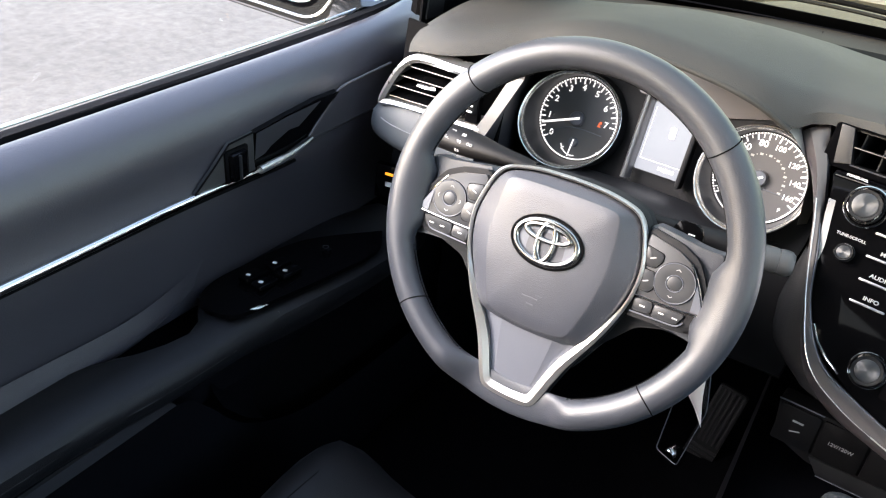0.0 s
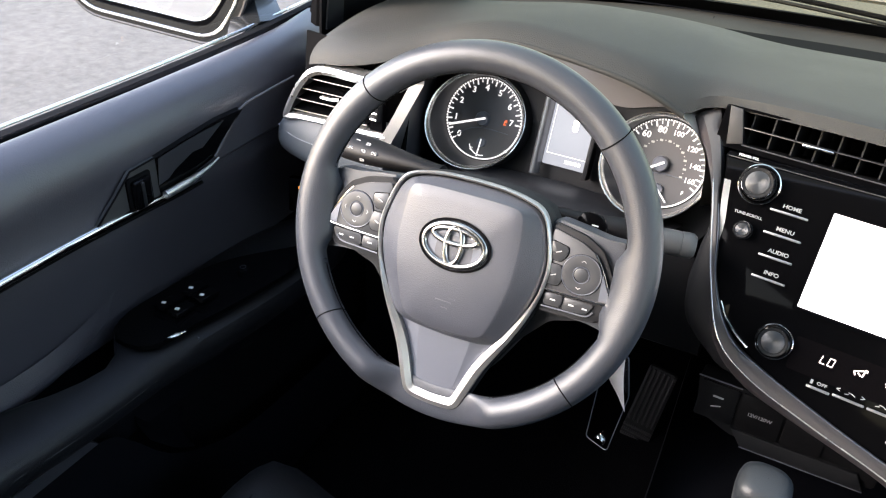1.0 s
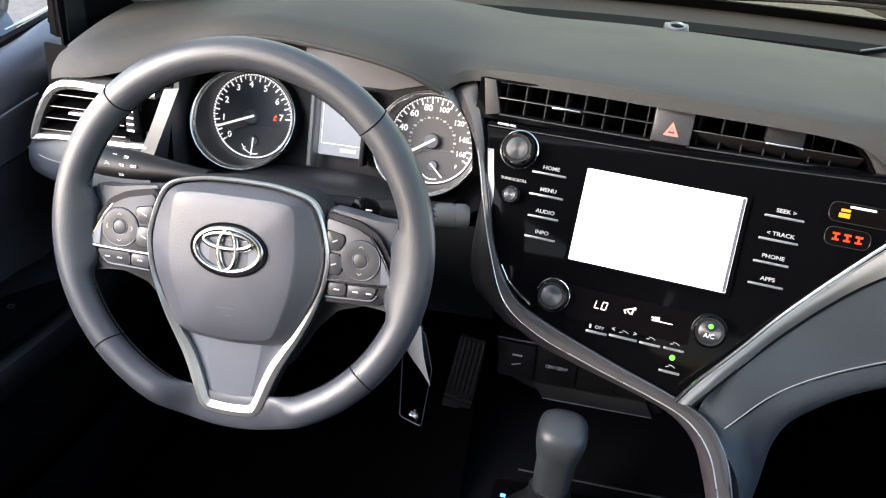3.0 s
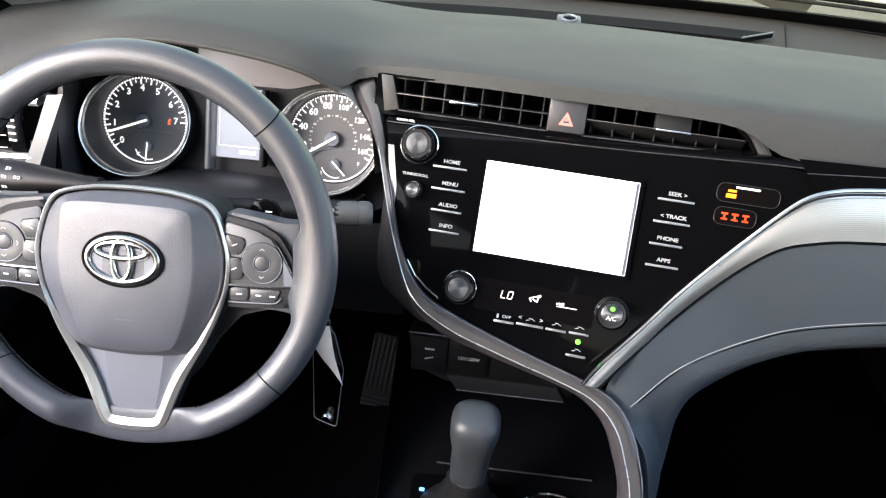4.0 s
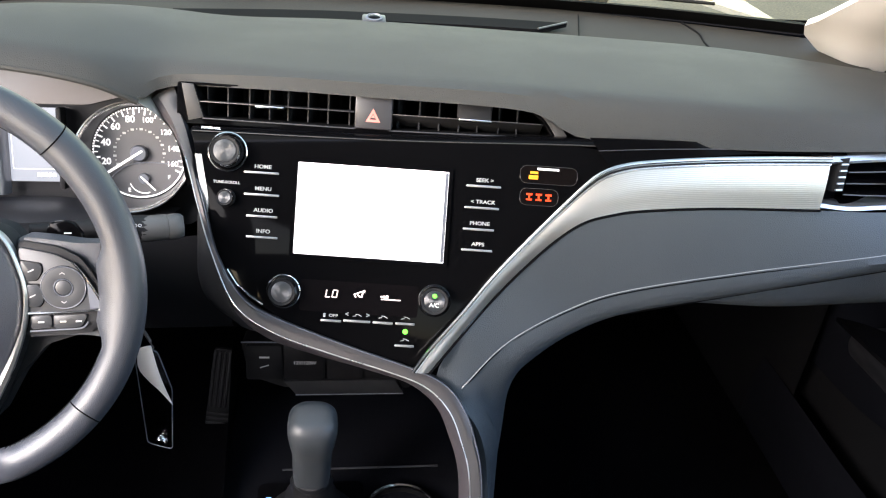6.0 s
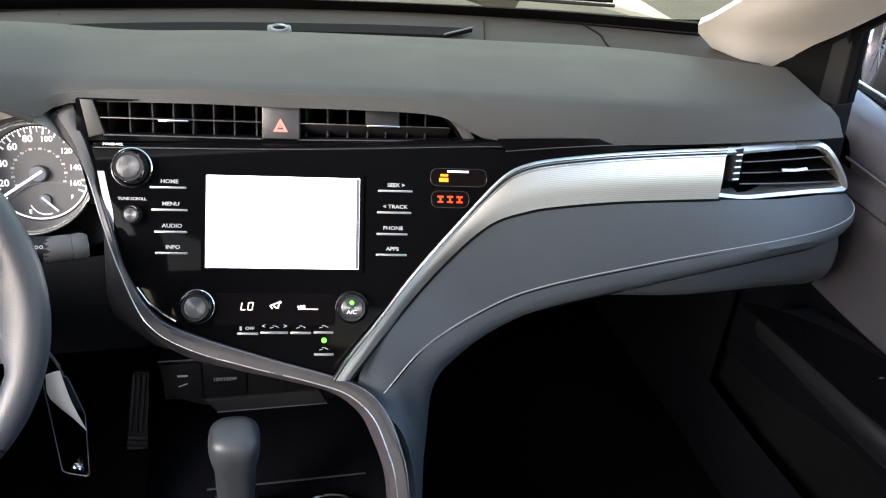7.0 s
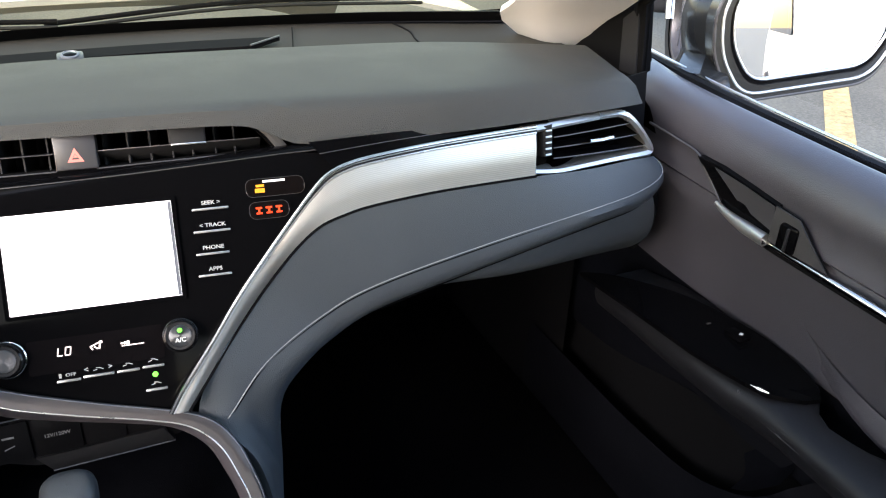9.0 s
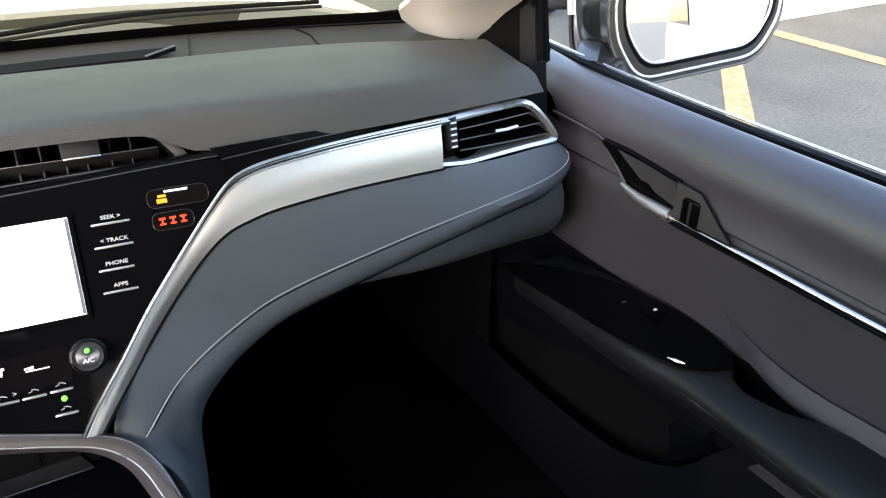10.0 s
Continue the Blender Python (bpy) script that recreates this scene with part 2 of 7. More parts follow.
THREAD = shader("thread", (0.27, 0.28, 0.30), 0.7)
ARM = shader("armrest_vinyl", (0.0085, 0.0087, 0.0105), 0.47, specular=0.27, grain=0.25, grain_size=700, spread=0.06, rough_spread=0.06, pattern="leather")
# Dark plastic made near-black: the low light down there is in its colour.
LOWER = shader("shaded_lower_plastic", (0.0026, 0.0029, 0.0044), 0.7, specular=0.06, grain=0.3, grain_size=800, spread=0.1, rough_spread=0.08)
SEAT = shader("seat_leather", (0.0075, 0.0077, 0.0086), 0.5, specular=0.25, grain=0.3, grain_size=600, pattern="leather", rough_spread=0.06)
# Carpet kept near-black, so the footwell's shade sits in its colour.
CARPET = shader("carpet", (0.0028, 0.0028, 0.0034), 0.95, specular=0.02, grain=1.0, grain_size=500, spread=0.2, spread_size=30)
HEADLINER = shader("headliner_cloth", (0.64, 0.66, 0.69), 0.9, grain=0.3, grain_size=1200, spread=0.04)
PILLAR = shader("pillar_cloth", (0.53, 0.515, 0.50), 0.85, grain=0.3, grain_size=1200, spread=0.04)
RUBBER = shader("rubber", (0.008, 0.008, 0.0085), 0.7, specular=0.2, grain=0.3, grain_size=300)
PAINT = shader("car_paint", (0.42, 0.42, 0.42), 0.25, 0.4, coat=0.8, spread=0.03)
WHITE = shader("white_paint", (0.8, 0.8, 0.79), 0.25, coat=0.6, spread=0.02)
MIRROR = shader("mirror_glass", (0.9, 0.9, 0.9), 0.01, 1.0)
ASPHALT = shader("asphalt", (0.074, 0.068, 0.052), 0.88, grain=1.0, grain_size=160, spread=0.22, spread_size=1.5, speckle=0.5, speckle_size=55)
STONY = shader("worn_concrete", (0.108, 0.096, 0.084), 0.9, grain=1.0, grain_size=60, spread=0.14, spread_size=1.2, speckle=0.26, speckle_size=18)
YELLOW = shader("worn_yellow_paint", (0.29, 0.21, 0.085), 0.8, grain=0.5, grain_size=150, spread=0.25, spread_size=9, speckle=0.5, speckle_size=30)

def pane_glass(name, tint):
    """Clear glass with a faint mirror image."""
    mat = bpy.data.materials.new(name)
    mat.use_nodes = True
    gt = mat.node_tree
    gt.nodes.remove(gt.nodes["Principled BSDF"])
    clear, shine, blend = gt.nodes.new("ShaderNodeBsdfTransparent"), gt.nodes.new("ShaderNodeBsdfGlossy"), gt.nodes.new("ShaderNodeMixShader")
    clear.inputs[0].default_value = (*tint, 1)
    shine.inputs["Roughness"].default_value = 0.02
    blend.inputs[0].default_value = 0.06
    gt.links.new(clear.outputs[0], blend.inputs[1]), gt.links.new(shine.outputs[0], blend.inputs[2])
    gt.links.new(blend.outputs[0], gt.nodes["Material Output"].inputs[0])
    return mat


TAG = pane_glass("tag_plastic", (0.80, 0.80, 0.80))
GLASS = pane_glass("window_glass", (0.92, 0.95, 0.98))
DIM_PANE = pane_glass("dim_pane", (0.40, 0.42, 0.43))
SCREEN_GLASS = pane_glass("windscreen_glass", (0.73, 0.72, 0.55))

# ---- ground and surroundings ----
def sheet(x0, y0, x1, y1, z, n=1):
    return grid([[(x0 + (x1 - x0) * i / n, y0 + (y1 - y0) * j / n, z) for i in range(n + 1)] for j in range(n + 1)])


tagged(part("ground", sheet(-400, -400, 400, 400, 0, 4), ASPHALT), "grey asphalt parking ground", "ground", kind="structure")
tagged(part("pavement", sheet(-60, -60, -1.25, 60, 0.004), STONY), "pale worn concrete ground beside the car", "pavement", kind="structure")


def stripe(x0, y0, x1, y1, width):
    d = Vector((x1 - x0, y1 - y0, 0)).normalized()
    s = Vector((-d.y, d.x, 0)) * width / 2
    a, b = Vector((x0, y0, 0.004)), Vector((x1, y1, 0.004))
    line = part("parking_line", grid([[a - s, a + s], [b - s, b + s]]), YELLOW)
    return tagged(line, "worn yellow painted parking line on asphalt", "road marking", "parking lines", "structure")


stripe(2.2, 0.92, 3.95, 2.62, 0.13)
stripe(4.68, 3.0, 4.62, -3.0, 0.14)


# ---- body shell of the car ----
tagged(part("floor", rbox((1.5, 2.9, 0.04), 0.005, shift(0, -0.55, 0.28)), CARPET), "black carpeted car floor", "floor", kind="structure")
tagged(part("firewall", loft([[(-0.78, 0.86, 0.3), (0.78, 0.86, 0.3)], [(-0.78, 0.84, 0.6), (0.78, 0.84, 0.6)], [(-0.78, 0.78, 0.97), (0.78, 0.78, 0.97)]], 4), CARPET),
       "black lined bulkhead of the footwell", "bulkhead", kind="structure")
tagged(part("ceiling", solid(loft([[(-0.56, y, 1.37 - d), (-0.3, y, 1.41 - d), (0, y, 1.42 - d), (0.3, y, 1.41 - d), (0.56, y, 1.37 - d)] for y, d in ((-0.12, 0.03), (-0.6, 0.0), (-1.2, 0.0), (-1.8, 0.06))], 14, 3), 0.03), HEADLINER),
       "light grey cloth headliner", "headliner", kind="structure")
for s in (-1, 1):
    low = [(s * 0.75, y, 0.3) for y in (0.86, -1.9)]
    tagged(part("wall_right" if s > 0 else "wall_left", loft([low, [(s * 0.83, y, 0.6) for y in (0.86, -1.9)], [(s * 0.84, y, 0.93) for y in (0.86, -1.9)]], 4), PAINT),
           "silver painted body side of the car", "car body", kind="structure")
    tagged(part("b_pillar", tube([(s * 0.76, -0.72, 0.9), (s * 0.70, -0.76, 1.15), (s * 0.58, -0.8, 1.37)], 0.055, 12, flat=0.5), PILLAR), "grey trimmed centre pillar", "pillar", "centre pillars", "structure")
    rail = catmull([(s * 0.52, -0.1, 1.365), (s * 0.56, -0.35, 1.375), (s * 0.57, -0.9, 1.375), (s * 0.55, -1.8, 1.31)], 16)
    tagged(part("roof_rail", tube(rail, 0.03, 10), PILLAR), "light grey roof side trim", "trim", "roof rails", "structure")
tagged(part("wall_rear", solid(loft([[(-0.75, -1.75, 0.3), (0.75, -1.75, 0.3)], [(-0.75, -1.85, 0.95), (0.75, -1.85, 0.95)], [(-0.7, -2.2, 0.98), (0.7, -2.2, 0.98)]], 4), 0.03), SEAT), "dark rear bulkhead and shelf", "bulkhead", kind="structure")

# Black panels added to hide the lit body side and darken the footwell.
for s in (-1, 1):
    tagged(part("kick_panel", grid([[(s * 0.715, 0.40, z), (s * 0.71, 0.60, z), (s * 0.705, 0.86, z)] for z in (0.28, 0.5, 0.84)]), MATT), "near-black kick panel added to keep the footwell dark", "kick panel", "kick panels", "structure")

for x in (-0.79, 0.79):
    for y in (1.35, -1.48):
        tyre = thing("wheel", "black tyre on the car's road wheel", "wheel", "road wheels")
        part("tyre", lathe([(0.19, -0.1), (0.30, -0.1), (0.325, -0.07), (0.325, 0.07), (0.30, 0.1), (0.19, 0.1)], pose(x, y, 0.325, 0, 90, 0), 32), RUBBER, tyre)
        part("rim", lathe([(0.0, -0.06), (0.19, -0.08), (0.195, 0.0), (0.19, 0.08), (0.0, 0.06)], pose(x, y, 0.325, 0, 90, 0), 32), SATIN, tyre)

# unseen dark glass behind the front seats, added to dim light from the rear
tagged(part("window_4", grid([[(-0.68, -2.15, 0.98), (0.0, -2.22, 0.98), (0.68, -2.15, 0.98)], [(-0.52, -1.78, 1.33), (0.0, -1.80, 1.36), (0.52, -1.78, 1.33)]]), DIM_PANE), "unseen rear window, tinted to cut light from behind", "window", kind="structure")
for s in (-1, 1):
    tagged(part("window_6" if s > 0 else "window_5", grid([[(s * 0.80, -0.75, 0.96), (s * 0.79, -1.9, 0.97)], [(s * 0.70, -0.78, 1.2), (s * 0.68, -1.85, 1.2)], [(s * 0.57, -0.8, 1.375), (s * 0.55, -1.8, 1.33)]]), DIM_PANE), "unseen rear side window, tinted to cut light from behind", "window", kind="structure")

# windscreen, cowl and bonnet
screen_low = [(-0.68, 0.62, 1.0), (-0.4, 0.73, 0.99), (0, 0.77, 0.988), (0.4, 0.73, 0.99), (0.68, 0.62, 1.0)]
screen_top = [(-0.53, -0.1, 1.365), (-0.3, -0.08, 1.385), (0, -0.07, 1.39), (0.3, -0.08, 1.385), (0.53, -0.1, 1.365)]
mid = [tuple((Vector(a) * 0.5 + Vector(b) * 0.5) + Vector((0, 0.03, 0.02))) for a, b in zip(screen_low, screen_top)]
pane = tagged(part("window_1", loft([screen_low, mid, screen_top], 20, 4), SCREEN_GLASS), "clear laminated windscreen", "windscreen", kind="structure")
pane.visible_shadow = False
foot_line = [[tuple(Vector(a).lerp(Vector(b), f) + Vector((0, -0.003, -0.002))) for a, b in zip(screen_low, mid)] for f in (-0.05, 0.0, 0.035, 0.07)]
tagged(part("windscreen_band", loft(foot_line, 40), MATT), "black printed band along the windscreen's foot", "windscreen band", kind="structure")
tagged(part("cowl", solid(loft([[(x, y + 0.02, z - 0.006) for x, y, z in screen_low], [(x * 1.05, y + 0.07, z - 0.012) for x, y, z in screen_low], [(x * 1.1, y + 0.15, z - 0.03) for x, y, z in screen_low]], 24, 2), 0.01), MATT),
       "black plastic cowl below the windscreen", "cowl", kind="structure")
for x0, x1 in ((-0.6, 0.0), (-0.02, 0.6)):
    wiper = thing("wiper", "black windscreen wiper resting on the glass", "wiper", "windscreen wipers")
    arm = catmull([(x0, 0.83, 0.985), ((x0 + x1) / 2, 0.84, 0.998), (x1, 0.81, 0.993)], 12)
    part("arm", tube(arm, 0.004, 8), MATT, wiper)
    part("blade", tube([Vector(p) + Vector((0, -0.012, -0.006)) for p in arm], 0.003, 8), RUBBER, wiper)
bonnet = [[(-0.78, y, z - 0.05), (-0.5, y + d, z), (0, y + d * 1.3, z + 0.015), (0.5, y + d, z), (0.78, y, z - 0.05)] for y, z, d in ((0.86, 0.985, 0.06), (1.3, 0.97, 0.08), (1.75, 0.88, 0.1), (1.95, 0.72, 0.1))]
tagged(part("bonnet", solid(loft(bonnet, 20, 4), 0.01), PAINT), "silver painted car bonnet seen through the glass", "bonnet", kind="structure")

SHELL = shader("mirror_shell", (0.014, 0.0145, 0.0145), 0.2, 0.0, specular=0.3, spread=0.05, rough_spread=0.04)
# front pillars, sail panels, side glass, door mirrors
for s in (-1, 1):
    outer = [(s * 0.745, 0.51, 0.972), (s * 0.735, 0.475, 1.0), (s * 0.726, 0.43, 1.035), (s * 0.728, 0.37, 1.075), (s * 0.66, 0.12, 1.215), (s * 0.575, -0.12, 1.345)]
    inner = [(s * 0.705, 0.565, 0.972), (s * 0.652, 0.56, 1.006), (s * 0.618, 0.535, 1.035), (s * 0.602, 0.47, 1.065), (s * 0.565, 0.20, 1.215), (s * 0.505, -0.10, 1.36)]
    crown = [tuple((Vector(a) + Vector(b)) / 2 + Vector((-s * 0.018, -0.02, 0.004))) for a, b in zip(outer, inner)]
    tagged(part("a_pillar", solid(loft([outer, crown, inner], 20, 4), 0.01), PILLAR), "light beige trimmed windscreen pillar", "pillar", "windscreen pillars", "structure")
    sail = [(s * 0.765, 0.56, 0.96), (s * 0.778, 0.372, 0.978), (s * 0.770, 0.395, 1.062), (s * 0.762, 0.36, 1.10), (s * 0.735, 0.36, 1.10)]
    bm = bmesh.new()
    bm.faces.new([bm.verts.new(p) for p in sail])
    tagged(part("sail_panel", solid(bm, 0.012), MATT), "black plastic corner panel behind the door mirror", "trim", "corner panels", "structure")
    inside = [[(s * 0.757, 0.352, 0.955), (s * 0.749, 0.43, 0.954), (s * 0.735, 0.51, 0.958)], [(s * 0.753, 0.350, 1.01), (s * 0.742, 0.42, 1.004), (s * 0.728, 0.475, 0.998)], [(s * 0.745, 0.350, 1.085), (s * 0.740, 0.388, 1.060), (s * 0.727, 0.435, 1.036)]]
    tagged(part("sail_trim", solid(grid(inside), 0.004), MATT), "black inner trim of the door's corner", "trim", "corner trims", "structure")
    face_line = [(s * 0.7510, 0.358, 0.968), (s * 0.7470, 0.392, 0.968), (s * 0.7390, 0.388, 1.045), (s * 0.7405, 0.358, 1.068)]
    bm = bmesh.new()
    bm.faces.new([bm.verts.new(Vector(q) + Vector((-s * 0.003, 0, 0))) for q in face_line])
    tagged(part("sail_face", solid(bm, 0.003), DARK), "grey plastic facing on the door's corner panel", "trim", "corner facings", "structure")
    glass = part("window_2" if s < 0 else "window_3", grid([[(s * 0.80, 0.375, 0.965), (s * 0.795, -0.7, 0.985)], [(s * 0.745, 0.375, 1.08), (s * 0.70, -0.72, 1.2)], [(s * 0.60, -0.15, 1.35), (s * 0.58, -0.75, 1.37)]]), GLASS)
    glass.visible_shadow = False
    tagged(glass, "clear side window glass", "window", kind="structure")
    frame_bar = part("window_frame", tube([(s * 0.775, 0.38, 0.97), (s * 0.745, 0.36, 1.08), (s * 0.675, 0.12, 1.23), (s * 0.59, -0.12, 1.36)], 0.014, 8), MATT)
    tagged(frame_bar, "black window frame of the front door", "window frame", "window frames", "structure")

    mirror = thing("door_mirror", "gloss dark grey door mirror with tilted glass", "door mirror", "door mirrors")
    mm = Matrix.Translation((s * 1.0, 0.285, 1.037)) @ pose(0, 0, 0, 0, 0, -s * 18) @ face((0, 0, 0), 7)
    shape = rounded([(s * -0.108, -0.108), (s * 0.098, -0.078), (s * 0.134, -0.012), (s * 0.12, 0.07), (s * -0.112, 0.085), (s * -0.156, 0.03), (s * -0.150, -0.045)][::s], 0.03, 5)
    inset_line = [(x * 0.885 + s * 0.004, y * 0.86 + 0.008) for x, y in shape]
    small = [(x * 0.84 + s * 0.005, y * 0.81 + 0.010) for x, y in shape]
    bm = ring(shape, inset_line, -0.03, 0.006, mm)
    back = [[mm @ Vector((x * k - s * du, y * k, h)) for x, y in shape + shape[:1]] for k, h, du in ((1.0, -0.028, 0.0), (1.0, -0.05, 0.010), (0.95, -0.085, 0.022), (0.80, -0.115, 0.028), (0.5, -0.135, 0.025), (0.01, -0.14, 0.02))]
    grid(back, bm)
    part("housing", bm, SHELL, mirror)
    part("outer_edge", tube([mm @ Vector((x * 1.0, y * 1.0, 0.004)) for x, y in shape], 0.0028, 8, closed=True), SMOKE, mirror, "silver edge of the housing")
    part("rim_line", tube([mm @ Vector((x * 0.945 + s * 0.002, y * 0.935 + 0.004, 0.0065)) for x, y in shape], 0.0024, 8, closed=True), SATIN, mirror, "satin grey ring round the glass")
    part("glass_edge", tube([mm @ Vector((x, y, 0.001)) for x, y in small], 0.0020, 6, closed=True), SATIN, mirror, "bright edge of the glass")
    part("bezel", ring([(x * 0.89 + s * 0.004, y * 0.866 + 0.008) for x, y in shape], small, -0.012, 0.001, mm), GLOSS, mirror)
    part("glass", prism([(x * 0.86 + s * 0.005, y * 0.83 + 0.010) for x, y in shape], -0.012, -0.003, mm), MIRROR, mirror, "mirror glass")
    foot = [[(s * x, y, z) for y, z in line] for x, line in ((0.828, ((0.372, 0.935), (0.368, 0.966), (0.315, 0.976), (0.244, 0.960), (0.238, 0.935))), (0.86, ((0.395, 0.935), (0.392, 0.982), (0.345, 0.989), (0.285, 0.966), (0.278, 0.935))), (0.90, ((0.425, 0.94), (0.42, 0.990), (0.388, 0.998), (0.350, 0.982), (0.343, 0.944))), (0.95, ((0.440, 0.955), (0.434, 0.998), (0.400, 1.010), (0.372, 0.998), (0.366, 0.958))))]
    part("foot", grid([row + row[:1] for row in foot]), SHELL, mirror, "", 24)
    part("foot_gasket", tube([(s * 0.828, 0.385, 0.968), (s * 0.828, 0.310, 0.967), (s * 0.828, 0.230, 0.961)], 0.004, 6), MATT, mirror, "black gasket under the foot")


def parked_car(x, y, turn, paint, label):
    car = thing("parked_car", label, "car", "parked cars")
    m = pose(x, y, 0, 0, 0, turn)
    side = rounded([(-2.3, 0.35), (2.3, 0.35), (2.35, 0.7), (1.9, 0.85), (1.1, 0.95), (0.4, 1.4), (-1.2, 1.42), (-2.0, 1.0), (-2.35, 0.9)], 0.15)
    mb = m @ Matrix(((1, 0, 0, 0), (0, 0, -1, 0), (0, 1, 0, 0), (0, 0, 0, 1)))
    part("body", prism(side, -0.85, 0.85, mb, 0.08), paint, car)
    for z, way in ((0.856, 1), (-0.856, -1)):
        pane_line = rounded([(-1.75, 1.0), (0.85, 0.98), (0.35, 1.34), (-1.15, 1.36)], 0.06)
        part("side_window", prism(pane_line, min(z, z + 0.004 * way), max(z, z + 0.004 * way), mb), GLOSS, car)
        for wx in (-1.45, 1.4):
            wheel = part("wheel", lathe([(0.0, 0.0), (0.2, 0.0), (0.31, 0.02), (0.33, 0.06), (0.33, 0.2), (0.0, 0.2)], m @ Matrix.Translation((wx, -way * 0.9, 0.33)) @ pose(0, 0, 0, -90 * way, 0, 0), 28), RUBBER, car)
            part("rim", lathe([(0.0, -0.006), (0.19, -0.006), (0.2, -0.001)], m @ Matrix.Translation((wx, -way * 0.9, 0.33)) @ pose(0, 0, 0, -90 * way, 0, 0), 28), SATIN, wheel)
    return car


low_wall = thing("low_wall", "white painted low wall beyond the parking bays", "wall", kind="structure")
part("panel", rbox((9.0, 0.2, 0.9), 0.01, shift(9.1, 3.2, 0.45)), WHITE, low_wall)
part("coping", rbox((9.04, 0.26, 0.06), 0.01, shift(9.1, 3.2, 0.93)), STONY, low_wall)


def motorcycle(m):
    bike = thing("motorcycle", "black parked motorcycle with white mudguard and chrome fork", "motorcycle")
    hub = m @ Matrix.Translation((0, 0, 0.30)) @ pose(0, 0, 0, 90, 0, 0)
    wheel = part("wheel", lathe([(0.215, -0.045), (0.27, -0.05), (0.298, -0.02), (0.30, 0.0), (0.298, 0.02), (0.27, 0.05), (0.215, 0.045)], hub, 40), RUBBER, bike, "black front tyre")
    part("rim", lathe([(0.20, -0.03), (0.217, -0.035), (0.217, 0.035), (0.20, 0.03), (0.19, 0.0), (0.20, -0.03)], hub, 40), SMOKE, wheel, "dull metal rim")
    for k in range(12):
        a = 2 * math.pi * k / 12
        part("spoke", tube([hub @ Vector((0.03 * math.cos(a + 0.3), 0.03 * math.sin(a + 0.3), 0.02)), hub @ Vector((0.2 * math.cos(a), 0.2 * math.sin(a), 0.0))], 0.003, 5), SMOKE, wheel)
    arc = [radians(20 + 14 * k) for k in range(11)]
    part("mudguard", solid(grid([[m @ Vector((0.325 * math.cos(a), w, 0.30 + 0.325 * math.sin(a) - abs(w) * 0.25)) for w in (-0.065, -0.03, 0.0, 0.03, 0.065)] for a in arc]), 0.004), WHITE, bike, "white front mudguard")
    for w in (-0.09, 0.09):
        part("fork_leg", tube([m @ Vector((0.0, w, 0.30)), m @ Vector((-0.30, w, 0.92))], 0.024, 12), CHROME, bike, "chrome fork leg")
        part("grip", tube([m @ Vector((-0.36, w * 1.4, 1.0)), m @ Vector((-0.44, w * 4.0, 1.02))], 0.016, 10), RUBBER, bike)
    part("engine", rbox((0.42, 0.30, 0.38), 0.05, m @ Matrix.Translation((-0.62, 0, 0.42)), seg=3), DARK, bike, "dark engine block")
    for k in range(6):
        part("cooling_fin", rbox((0.30, 0.34, 0.012), 0.004, m @ Matrix.Translation((-0.58, 0, 0.40 + 0.035 * k))), SMOKE, bike)
    part("tank", rbox((0.5, 0.26, 0.22), 0.09, m @ Matrix.Translation((-0.66, 0, 0.78)), seg=4), SHELL, bike, "dark fuel tank")
    part("seat", rbox((0.62, 0.26, 0.10), 0.04, m @ Matrix.Translation((-1.16, 0, 0.76)), seg=3), SEAT, bike)
    rear = m @ Matrix.Translation((-1.38, 0, 0.30)) @ pose(0, 0, 0, 90, 0, 0)
    part("rear_wheel", lathe([(0.0, -0.02), (0.2, -0.05), (0.28, -0.06), (0.30, 0.0), (0.28, 0.06), (0.2, 0.05), (0.0, 0.02)], rear, 36), RUBBER, bike)
    part("head_lamp", lathe([(0.0, 0.05), (0.06, 0.045), (0.085, 0.02), (0.075, -0.03), (0.03, -0.07), (0.0, -0.08)], m @ Matrix.Translation((-0.16, 0, 0.86)) @ pose(0, 0, 0, 0, 90, 0), 24), CHROME, bike, "round chrome head lamp")
    return bike


motorcycle(pose(3.02, 2.86, 0, 0, 0, -118))
parked_car(2.75, -4.6, 97, WHITE, "white parked car reflected in the mirror")

# ---- dashboard ----
dash = thing("dashboard", "dark grey grained dashboard with soft upper pad", "dashboard")
edge_low = [(-0.682, 0.226, 0.972), (-0.655, 0.211, 0.983), (-0.614, 0.207, 0.990), (-0.565, 0.220, 1.002), (-0.522, 0.241, 1.022), (-0.466, 0.24, 1.042), (-0.413, 0.24, 1.048), (-0.33, 0.24, 1.040), (-0.274, 0.243, 1.027), (-0.236, 0.252, 1.006), (-0.205, 0.272, 1.013), (-0.1, 0.25, 1.0205), (0.0, 0.234, 1.0215),
            (0.1, 0.2225, 1.021), (0.15, 0.2165, 1.019), (0.172, 0.2135, 1.014), (0.188, 0.209, 1.005), (0.205, 0.206, 0.997), (0.24, 0.2005, 0.994), (0.30, 0.195, 0.993), (0.42, 0.190, 0.992), (0.58, 0.205, 0.988), (0.65, 0.228, 0.980), (0.684, 0.262, 0.966)]
